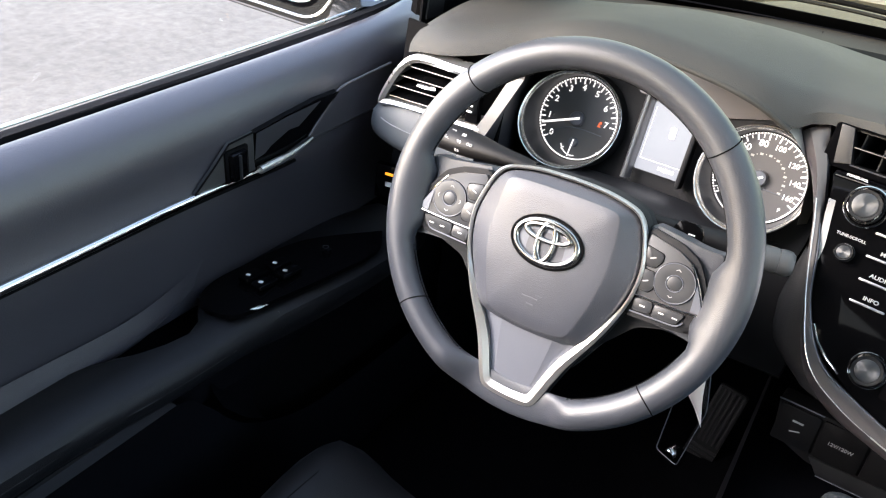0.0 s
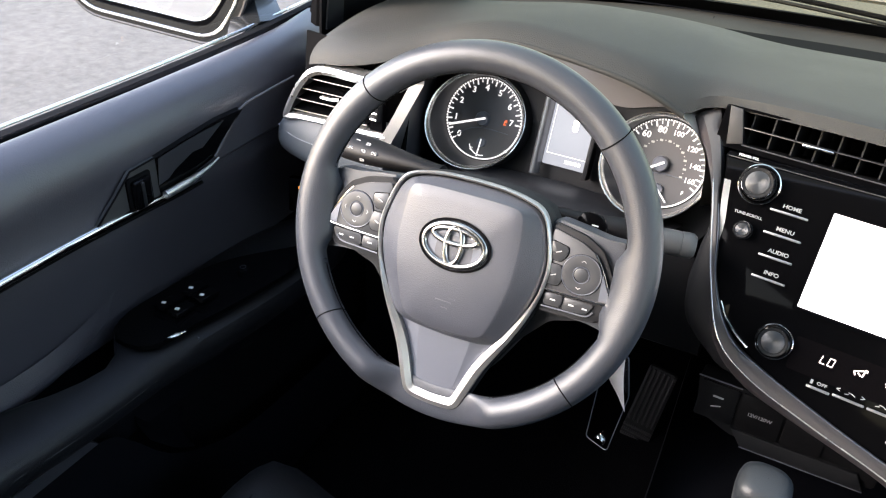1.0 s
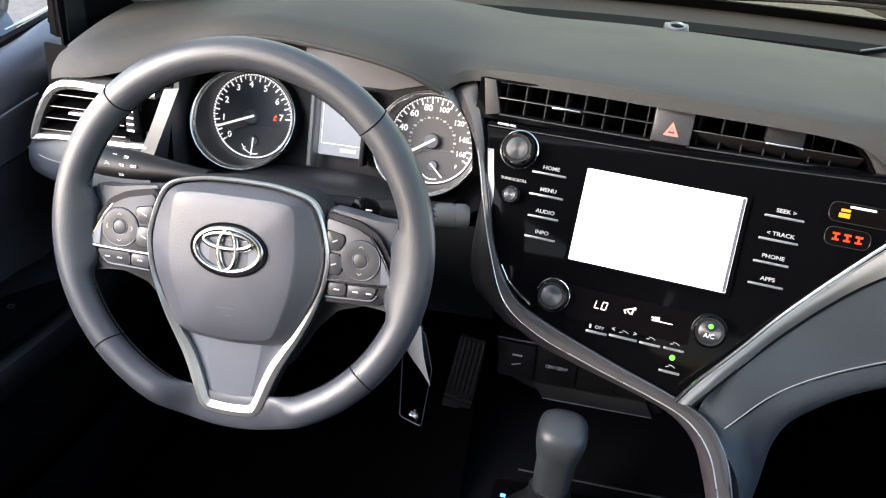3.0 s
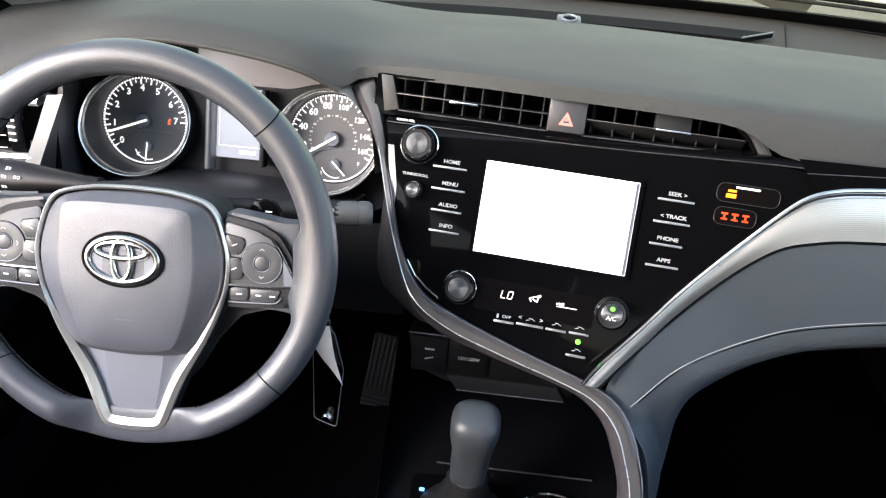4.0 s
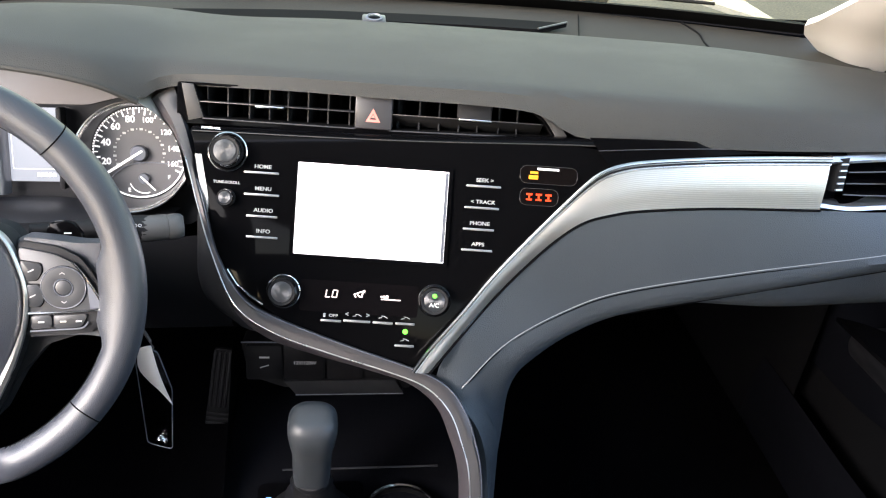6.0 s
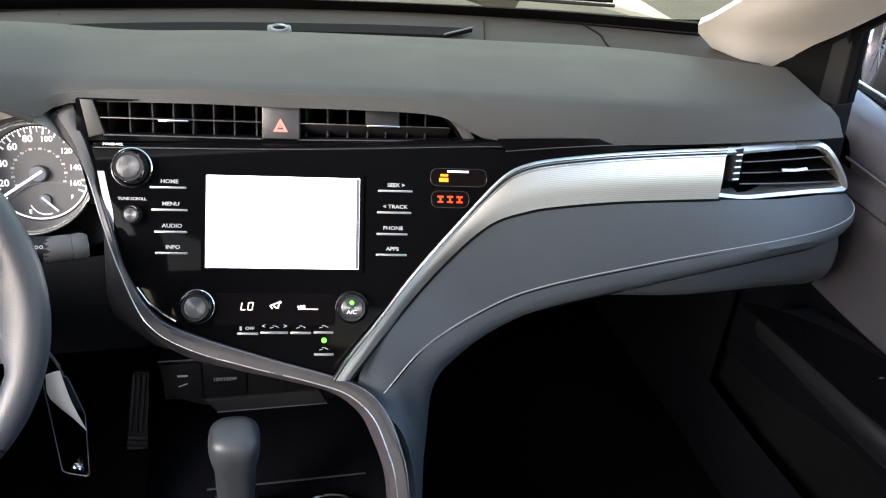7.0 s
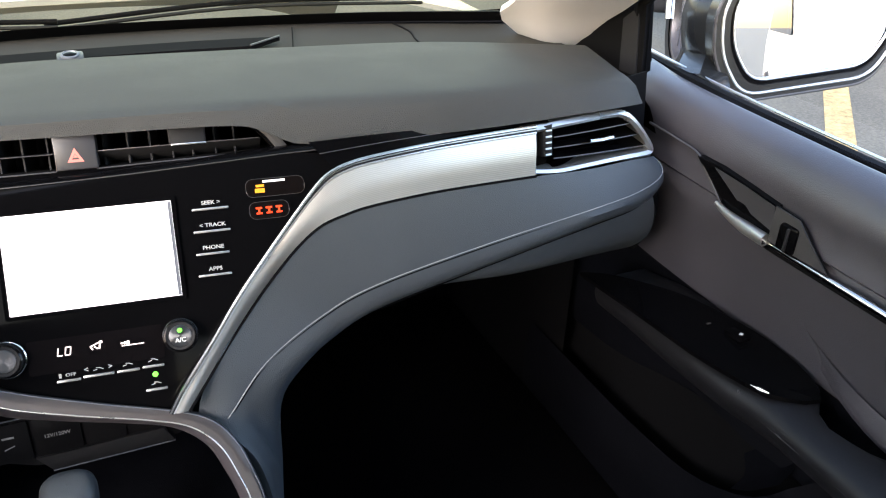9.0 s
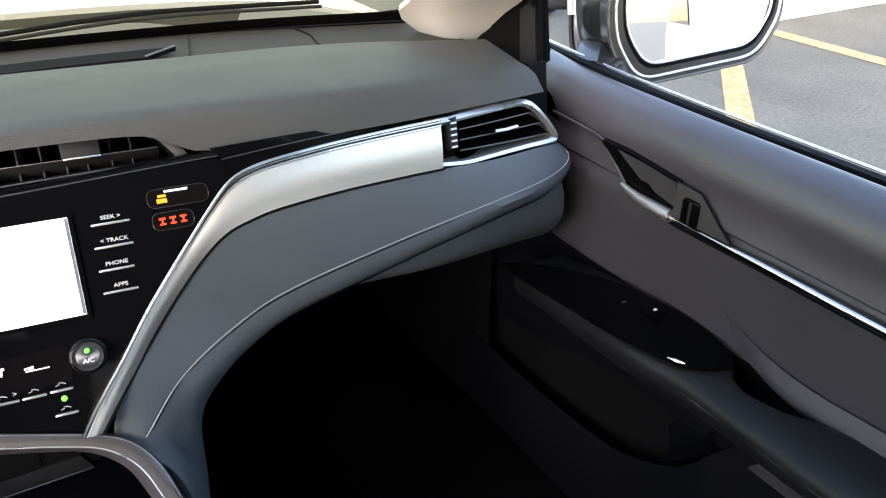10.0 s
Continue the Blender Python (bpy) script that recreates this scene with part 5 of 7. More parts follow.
def dial(u, marks, names, needle, small_needle, inner_scale):
    d = part("dial", lathe([(0.0, 0.0), (0.0505, 0.0), (0.0505, -0.004)], GM @ shift(u, 0), 64), DIAL, cluster, "round white-figured dial")
    part("ring", lathe([(0.0493, -0.001), (0.0493, 0.0008), (0.0499, 0.0013), (0.0508, 0.0013), (0.0511, -0.001)], GM @ shift(u, 0), 72), LIT, d, "lit white ring")
    slant = lambda r, h, f, q: GM @ Vector((u + (r + 0.0052 * f * (1 - math.cos(q - radians(45))) / 2) * math.cos(q), (r + 0.0052 * f * (1 - math.cos(q - radians(45))) / 2) * math.sin(q), h + f * 0.021 * (1 - math.cos(q - radians(45)))))
    turn = lambda prof: grid([[slant(r, h, f, 2 * math.pi * k / 72) for k in range(73)] for r, h, f in prof])
    part("well", turn([(0.0522, -0.003, 0.0), (0.0526, 0.001, 0.1), (0.0530, 0.001, 0.45), (0.0535, 0.0015, 0.86)]), BUTTON, d, "deep dark bezel")
    part("bezel", turn([(0.0535, 0.0015, 0.86), (0.0538, 0.0020, 0.90), (0.0552, 0.0030, 0.985), (0.0566, 0.0034, 1.0), (0.0576, 0.0028, 1.0)]), BEZEL, d, "slanting silver bezel")
    part("bezel_back", turn([(0.0576, 0.0028, 1.0), (0.0582, 0.0, 0.98), (0.0590, -0.004, 0.6), (0.0600, -0.012, 0.0)]), DARK, d, "dark back of the bezel")
    bm = bmesh.new()
    for i in range(marks):
        a = radians((217 - 243 * i / (marks - 1)) if inner_scale else (222 - 220 * i / (marks - 1)))
        big = i % 2 == 0
        ln = 0.006 if big else 0.0038
        m = GM @ shift(u + (0.0488 - ln / 2) * math.cos(a), (0.0488 - ln / 2) * math.sin(a), 0.0006, math.degrees(a))
        rbox((ln, 0.0018 if big else 0.0011, 0.0003), 0, m, bm)
    part("scale", bm, LIT, d)
    bm = bmesh.new()
    for i in range(2 * marks - 2):
        a = radians(220 - 235 * (i + 0.5) / (2 * marks - 2))
        rbox((0.0016, 0.0011, 0.0004), 0, GM @ shift(u + 0.0502 * math.cos(a), 0.0502 * math.sin(a), 0.0014, math.degrees(a)), bm)
    part("tooth_marks", bm, MATT, d)
    for text, ang in names:
        a = radians(ang)
        letters("figure", text, 0.0105 if len(text) < 3 else 0.0085, GM @ shift(u + 0.0375 * math.cos(a), 0.0385 * math.sin(a), 0.0006), LIT, d)
    if inner_scale:
        bm = bmesh.new()
        for i in range(23):
            a = radians(208 - 10.4 * i)
            rbox((0.0036 if i % 2 == 0 else 0.0012, 0.0024 if i % 2 == 0 else 0.0012, 0.0003), 0, GM @ shift(u + 0.027 * math.cos(a), 0.027 * math.sin(a), 0.0006), bm)
        part("small_figures", bm, LEGEND, d)
    hub = part("hub", lathe([(0.0, 0.007), (0.008, 0.0068), (0.0092, 0.005), (0.0092, 0.0)], GM @ shift(u, 0), 32), GREY, d)
    a = radians(needle)
    part("needle", rbox((0.050, 0.0026, 0.0012), 0.0003, GM @ shift(u + 0.0195 * math.cos(a), 0.0195 * math.sin(a), 0.0078, needle)), NEEDLE, hub, "white needle")
    gu, gv = u + 0.004, -0.029
    line = [GM @ Vector((u + x, y, 0.0007)) for x, y in ((-0.034, -0.03), (-0.022, -0.019), (-0.008, -0.0125), (0.008, -0.0105), (0.036, -0.0115))]
    part("divider", tube(catmull(line, 20), 0.0006, 5), GREY, d)
    part("gauge_hub", lathe([(0.0, 0.004), (0.0055, 0.0038), (0.0065, 0.0)], GM @ shift(gu, gv), 24), GREY, d)
    a = radians(small_needle)
    part("gauge_needle", rbox((0.022, 0.0016, 0.001), 0.0002, GM @ shift(gu + 0.007 * math.cos(a), gv + 0.007 * math.sin(a), 0.0045, small_needle)), NEEDLE, d)
    arc = [GM @ Vector((gu + 0.0165 * math.cos(radians(q)), gv + 0.0165 * math.sin(radians(q)), 0.0007)) for q in range(200, 291, 10)]
    part("gauge_arc", tube(arc, 0.0007, 5), LIT, d)
    return d


tach = dial(-0.120, 29, [("0", 221), ("1", 188), ("2", 155), ("3", 122), ("4", 95), ("5", 66), ("6", 34), ("7", 4)], 201, 265, False)
letters("figure", "C", 0.006, GM @ shift(-0.128, -0.040, 0.0006), LIT, tach)
letters("figure", "H", 0.006, GM @ shift(-0.082, -0.034, 0.0006), LIT, tach)
bm = rbox((0.004, 0.0015, 0.0004), 0, GM @ shift(-0.0905, -0.001, 0.0008))
rbox((0.0015, 0.0045, 0.0004), 0, GM @ shift(-0.0912, 0.001, 0.0008), bm)
rbox((0.003, 0.003, 0.0004), 0, GM @ shift(-0.0895, 0.0035, 0.0008), bm)
part("belt_symbol", bm, shader("dim_red", (0.2, 0.03, 0.01), 0.5, glow=(1, 0.2, 0.08), strength=0.11), tach, "dim red belt symbol")
speed = dial(0.1065, 33, [("20", 195), ("40", 163), ("60", 131), ("80", 103), ("100", 74), ("120", 38), ("140", 8), ("160", -18)], 213, -45, True)
letters("figure", "E", 0.006, GM @ shift(0.094, -0.042, 0.0006), LIT, speed)
letters("figure", "F", 0.006, GM @ shift(0.138, -0.027, 0.0006), LIT, speed)
mfd = part("display", prism(rect(-0.0335, -0.034, 0.0225, 0.048, 0.002), -0.006, -0.002, GM), MFD, cluster, "small lit information display")
bm = rbox((0.05, 0.0008, 0.0003), 0, GM @ shift(-0.0055, -0.02, -0.0016))
rbox((0.0008, 0.062, 0.0003), 0, GM @ shift(-0.0302, 0.011, -0.0016), bm)
for i in range(5):
    rbox((0.0032, 0.0042, 0.0003), 0, GM @ shift(-0.004 + i * 0.0042, -0.0265, -0.0016), bm)
part("read_out", bm, LIT, mfd)
bm = rbox((0.007, 0.014, 0.0003), 0.002, GM @ shift(-0.002, 0.018, -0.0016))
part("car_symbol", bm, LIT, mfd)
part("display_frame", rbox((0.006, 0.09, 0.02), 0.002, GM @ shift(0.0255, 0.004, 0.003)), DARK, cluster)
cheek = [[GM @ Vector((u, v, h)) for v in (-0.048, -0.02, 0.01, 0.04, 0.062)] for u, h in ((-0.0342, -0.003), (-0.0355, 0.006), (-0.038, 0.011), (-0.0415, 0.013), (-0.044, 0.008))]
part("display_cheek", loft(cheek, 16, 2), shader("cheek_satin", (0.26, 0.25, 0.26), 0.3, 0.5), cluster, "satin grey cheek beside the display")
# cluster side trims
side_t = thing("cluster_trim", "satin silver strip beside the cluster", "trim")
BRIGHT_STRIP = shader("bright_satin_strip", (0.52, 0.52, 0.52), 0.4, 0.5, rough_spread=0.05)
part("strip", loft([[(-0.515, 0.182, 0.998), (-0.535, 0.178, 0.955), (-0.560, 0.18, 0.91), (-0.575, 0.182, 0.88)], [(-0.499, 0.184, 1.0), (-0.520, 0.180, 0.956), (-0.544, 0.182, 0.91), (-0.558, 0.184, 0.88)]], 20), BRIGHT_STRIP, side_t)
part("cheek", loft([[(-0.499, 0.184, 1.0), (-0.520, 0.180, 0.956), (-0.544, 0.182, 0.91), (-0.558, 0.184, 0.88)], [(-0.53, 0.25, 1.015), (-0.545, 0.25, 0.96), (-0.55, 0.26, 0.90), (-0.55, 0.25, 0.85)], [(-0.545, 0.31, 1.01), (-0.557, 0.325, 0.96), (-0.562, 0.335, 0.90), (-0.562, 0.325, 0.85)]], 20, 3), BUTTON, side_t, "dark grey cheek")

# ---- steering column and stalks ----
column = thing("steering_column", "black plastic steering column shroud", "steering column")
axis = face((-0.3619, 0.0142, 0.9395), 21.8, -1.6)
rows = []
for h, w, t, v in ((-0.045, 0.05, 0.042, -0.008), (-0.06, 0.062, 0.044, -0.013), (-0.12, 0.065, 0.044, -0.019), (-0.2, 0.06, 0.042, -0.022), (-0.32, 0.06, 0.042, -0.022)):
    rows.append([axis @ Vector((x * w / 0.06, y * t / 0.05 + v, h)) for x, y in rounded([(-0.06, -0.05), (0.06, -0.05), (0.06, 0.05), (-0.06, 0.05)], 0.025, 4)])
part("shroud", grid([r + r[:1] for r in rows]), shader("shroud_plastic", (0.0058, 0.0063, 0.0080), 0.65, specular=0.14, grain=0.15, grain_size=900, spread=0.06), column)
TIP = shader("stalk_tip_plastic", (0.058, 0.060, 0.062), 0.42, specular=0.4, rough_spread=0.05)
STALK = shader("stalk_plastic", (0.0068, 0.0068, 0.0078), 0.5, specular=0.25, grain=0.1, grain_size=900)
for way, tip, root, name in ((-1, (-0.565, 0.112, 0.944), (-0.43, 0.100, 0.950), "light_stalk"), (1, (-0.198, 0.140, 0.923), (-0.31, 0.118, 0.932), "wiper_stalk")):
    st = part(name, tube(catmull([root, Vector(root).lerp(Vector(tip), 0.45), Vector(root).lerp(Vector(tip), 0.6), tip], 14), [r * (1 if way < 0 else 0.74) for r in (0.009, 0.009, 0.010, 0.011, 0.012, 0.0135, 0.015, 0.0165, 0.0175, 0.018, 0.018, 0.018, 0.017, 0.013)], 16, flat=0.75 if way < 0 else 0.9), STALK, column, "black control stalk")
    bm = bmesh.new()
    base, along = Vector(root), Vector(tip) - Vector(root)
    ax = along.normalized()
    side = ax.cross(Vector((0, 0, 1))).normalized()
    rise = side.cross(ax)
    for f, roll, kind in (((0.735, 62, 0), (0.63, 58, 0), (0.765, 22, 1), (0.64, 24, 0), (0.545, 26, 2), (0.645, -8, 0)) if way < 0 else ((0.70, 40, 0), (0.80, 40, 2))):
        q = radians(roll)
        out = (-math.cos(q) if side.y > 0 else math.cos(q)) * side + math.sin(q) * rise
        r = 0.0174 if way < 0 else 0.0130
        half = 0.75 if way < 0 else 0.9
        skin = 1 / math.sqrt((out.dot(side) / r) ** 2 + (out.dot(rise) / (half * r)) ** 2)
        right = ax * way
        cm = Matrix.Translation(base + along * f + out * skin) @ Matrix((right, out.cross(right), out)).transposed().to_4x4()
        if kind == 0:
            prism([(0.0004, -0.0017), (0.0018, -0.0014), (0.0025, 0.0), (0.0018, 0.0014), (0.0004, 0.0017)], -0.001, 0.0004, cm, bm=bm)
            for dv in (-0.0013, 0.0, 0.0013):
                rbox((0.0026, 0.0006, 0.0014), 0, cm @ shift(-0.0018, dv, -0.0003), bm)
        else:
            for du in ((0.0,) if kind == 1 else (-0.0019, 0.0019)):
                ring(oval(0.0016, 0.0016, 14, du), oval(0.0010, 0.0010, 14, du), -0.001, 0.0004, cm, bm)
            for k in range(8 if kind == 1 else 0):
                rbox((0.0011, 0.0005, 0.0014), 0, cm @ shift(0.0027 * math.cos(k * math.pi / 4), 0.0027 * math.sin(k * math.pi / 4), -0.0003, 45 * k), bm)
    part("marks", bm, LEGEND, st, "pale grey printed symbols")
    if way > 0:
        cap = part("end_cap", lathe([(0.0118, 0.004), (0.0124, 0.0), (0.0124, -0.020), (0.0112, -0.022)], Matrix.Translation(tip) @ pose(0, 0, 0, 0, 92, 14), 28), TIP, st, "grey turning ring")
        part("end_face", lathe([(0.0, 0.0185), (0.0095, 0.0180), (0.0120, 0.0150), (0.0126, 0.0100), (0.0122, 0.0045), (0.0112, 0.0040)], Matrix.Translation(tip) @ pose(0, 0, 0, 0, 92, 14), 28), TIP, cap, "pale grey rounded end")

# ---- steering wheel ----
WM = face((-0.3619, 0.0142, 0.9395), 21.8, -1.6, 0.2)
wheel = thing("steering_wheel", "black leather three-spoke steering wheel with silver trim", "steering wheel")
R0, R1, R2 = 0.1605, 0.0143, 0.0140


def rim_point(deg, b, swell=1.0):
    """A point of the rim's skin: deg round the wheel, b round its section (0 outside, 90 towards the driver, 180 inside)."""
    a = radians(deg)
    foot = ease((25 - abs((deg - 270 + 180) % 360 - 180)) / 13)
    right, left = (deg + 180) % 360 - 180, 180 - deg % 360
    arm = max(ease((17 - abs(q + 3)) / 8) for q in (right, left))
    grip = 1.0 + 0.04 * math.exp(-((deg % 360 - 35) / 16) ** 2) + 0.04 * math.exp(-((deg % 360 - 145) / 16) ** 2)
    c, h = R1 * swell * grip * math.cos(b), R2 * swell * grip * math.sin(b)
    if c < 0:
        c *= 1 + 0.75 * arm + 0.25 * foot
        h -= 0.006 * arm * (-math.cos(b)) ** 1.5
    if h > -0.006:
        h = -0.006 + (h + 0.006) * (1 - 0.8 * foot)
    return WM @ Vector(((R0 + c) * math.cos(a), (R0 + c) * math.sin(a), h))


bm = grid([[rim_point(360 * i / 144, 2 * math.pi * k / 24) for k in range(25)] for i in range(144)], close=True)
bmesh.ops.remove_doubles(bm, verts=bm.verts, dist=1e-6)
rim = part("rim", bm, RIM, wheel, "grey-black leather rim")
for ang in (46.4, 135, 223.3, 318.7):
    loop = [rim_point(ang + 1.6 * math.sin(b) * (1 if ang < 180 else -1) * (1 if 90 < ang < 270 else -1), b, 1.012) for b in [2 * math.pi * k / 28 for k in range(28)]]
    part("seam", tube(loop, 0.0006, 5, closed=True), MATT, rim, "dark seam across the rim")
bm = bmesh.new()
for i in range(220):
    deg = 360 * i / 220
    if abs(deg - 270) < 22 or min(abs(deg - 355), abs(deg - 185), abs(deg + 5)) < 17:
        continue
    tube([rim_point(deg, radians(172), 1.012), rim_point(deg + 0.35, radians(190), 1.012)], 0.0006, 4, bm=bm)
tagged(part("stitching", bm, shader("dark_thread", (0.012, 0.012, 0.013), 0.8), rim, "cross stitching round the inside"), kind="stuff")
for lo, hi in ((12, 165), (205, 246), (294, 335)):
    part("inner_groove", tube([rim_point(lo + (hi - lo) * k / 60, radians(180), 1.008) for k in range(61)], 0.0007, 5), MATT, rim, "dark sewn groove round the inside")

half_pad = [(0.0, 0.0558), (0.03, 0.0546), (0.053, 0.0505), (0.0655, 0.0455), (0.0735, 0.0355), (0.0790, 0.0205), (0.0833, 0.002), (0.0833, -0.015), (0.0785, -0.038), (0.066, -0.071), (0.0450, -0.112), (0.0315, -0.1475), (0.0265, -0.1565), (0.0185, -0.1600), (0.0, -0.1612)]
hh = lambda v: 0.002 if v > -0.05 else 0.002 - 0.003 * min(1, (-0.05 - v) / 0.08)


def mirrored(half):
    return half + [(-x, y) for x, y in half[-2:0:-1]]


outer = mirrored(half_pad)


def inset(line, w):
    out = []
    for i, (x, y) in enumerate(line):
        a, b = Vector(line[i - 1]), Vector(line[(i + 1) % len(line)])
        d = (b - a).normalized()
        k = w(y)
        out.append((x + d.y * k, y - d.x * k))
    return out


wide = lambda v: 0.0034 + 0.0070 * ease((-0.055 - v) / 0.035)
inner_line = inset(outer, wide)
if max(x for x, y in inner_line) > max(x for x, y in outer):
    inner_line = inset(outer, lambda v: -wide(v))
mid_line = [((a[0] * 0.55 + b[0] * 0.45), (a[1] * 0.55 + b[1] * 0.45)) for a, b in zip(outer, inner_line)]
lay = []
for line, dh in ((outer, -0.006), (outer, 0.0), (mid_line, 0.0018), (inner_line, -0.0005), (inner_line, -0.02)):
    lay.append(catmull([WM @ Vector((x, y, hh(y) + dh)) for x, y in line + line[:1]], 160))
part("trim_back", grid([catmull([WM @ Vector((x * k, y * k, hh(y) + dh)) for x, y in outer + outer[:1]], 160) for k, dh in ((1.0, -0.006), (1.012, -0.009), (1.012, -0.022), (0.97, -0.034))]), DARK, wheel, "dark back of the trim")
part("silver_trim", grid(lay), SATIN, wheel, "satin silver V-shaped trim")
bag_half = [(0.0, 0.0508), (0.03, 0.0497), (0.0505, 0.0460), (0.0615, 0.0415), (0.0690, 0.0325), (0.0745, 0.0185), (0.0785, 0.001), (0.0785, -0.015), (0.0740, -0.0365), (0.0630, -0.066), (0.0575, -0.0785), (0.0515, -0.0845), (0.044, -0.0880), (0.03, -0.0905), (0.0, -0.092)]
top_half = [(0.0, 0.0425), (0.028, 0.0422), (0.0455, 0.0410), (0.0520, 0.0380), (0.0545, 0.0310), (0.0555, 0.0180), (0.0565, 0.000), (0.0565, -0.013), (0.0535, -0.0340), (0.0470, -0.058), (0.0425, -0.0710), (0.0395, -0.0770), (0.034, -0.0810), (0.024, -0.0835), (0.0, -0.085)]
bag_line, top_line = mirrored(bag_half), mirrored(top_half)
between = lambda f: [(a[0] + (b[0] - a[0]) * f, a[1] + (b[1] - a[1]) * f) for a, b in zip(bag_line, top_line)]
drop_low = lambda y: 0.005 * min(1, max(0, -0.03 - y) / 0.055)
rows = []
for line, h in ((bag_line, -0.014), (bag_line, 0.0005), (between(0.06), 0.0034), (between(0.16), 0.0052), (between(0.88), 0.0128), (between(0.96), 0.0140), (between(1.06), 0.0146)):
    rows.append(catmull([WM @ Vector((x, y, h - drop_low(y))) for x, y in line + line[:1]], 145))
for k, h in ((0.8, 0.0158), (0.5, 0.0178), (0.25, 0.0186), (0.01, 0.0188)):
    rows.append(catmull([WM @ Vector((x * k, -0.012 + (y + 0.012) * k, h - drop_low(y) * max(0, k - 0.3))) for x, y in top_line + top_line[:1]], 145))
part("airbag_cover", grid(rows), BAG, wheel, "grained leatherette airbag cover", 60)
# lower spoke insert, raised along its middle
def insert_row(v, edge, ridge):
    base = hh(v) - 0.0045
    return [WM @ Vector((u, v, base + h)) for u, h in ((-edge, -0.012), (-edge, -0.003), (-ridge - 0.001, 0.0002), (-ridge + 0.001, 0.0008), (0.0, 0.0014), (ridge - 0.001, 0.0008), (ridge + 0.001, 0.0002), (edge, -0.003), (edge, -0.012))]


part("lower_spoke", grid([insert_row(v, e, r) for v, e, r in ((-0.076, 0.055, 0.029), (-0.089, 0.050, 0.0275), (-0.105, 0.0425, 0.0255), (-0.125, 0.034, 0.0225), (-0.143, 0.0265, 0.0190), (-0.1545, 0.022, 0.0165))]), GREY, wheel, "grey lower spoke insert", 12)
part("boss", prism([(x * 0.97, y * 0.97) for x, y in outer if y > -0.09], -0.05, -0.02, WM, 0.004), DARK, wheel, "back of the hub")
part("lower_bracket", prism(rounded([(-0.060, -0.030), (-0.128, -0.030), (-0.130, -0.040), (-0.090, -0.052), (-0.064, -0.082), (-0.044, -0.118), (0.044, -0.118), (0.064, -0.082), (0.090, -0.052), (0.130, -0.040), (0.128, -0.030), (0.060, -0.030)], 0.006), -0.045, -0.016, WM, 0.006), DARK, wheel, "black back of the lower spoke")
# emblem: oval chrome rings
EM = WM @ shift(-0.0005, -0.0035, 0.0196)
up_n = (WM.to_3x3() @ Vector((0, 0, 1))).normalized()
bent = lambda line: [EM @ Vector((x, y, -1.4 * (x * x + y * y))) for x, y in line]
em = part("emblem", tube(bent(oval(0.0292, 0.0185, 64)), 0.0031, 12, closed=True, up=up_n), BRIGHT, wheel, "oval chrome emblem of crossing rings")
part("loop", tube(bent(oval(0.0078, 0.0172, 48)), 0.0028, 10, closed=True, up=up_n), BRIGHT, em)
part("loop", tube(bent(oval(0.0212, 0.0066, 48, 0, 0.0078)), 0.0028, 10, closed=True, up=up_n), BRIGHT, em)
part("plate", prism(oval(0.031, 0.0203, 48), -0.0035, -0.0012, EM), GREY, em, "grey ground of the emblem")
part("recess_line", tube(bent(oval(0.0338, 0.0228, 64)), 0.0010, 6, closed=True, up=up_n), MATT, em, "dark line round the emblem")
bm = bmesh.new()
for du, dv, sx, sy in ((-0.010, 0.0, 0.006, 0.001), (0.002, 0.002, 0.009, 0.001), (-0.006, -0.003, 0.008, 0.001), (0.007, -0.004, 0.006, 0.001), (-0.001, -0.008, 0.015, 0.001), (0.001, -0.014, 0.006, 0.001)):
    rbox((sx, sy, 0.0008), 0, WM @ shift(du, -0.048 + dv, 0.0159), bm)
part("raised_marks", bm, BAG, wheel)
PLATE = shader("button_plate_satin", (0.043, 0.045, 0.050), 0.36, 0.25, rough_spread=0.05)
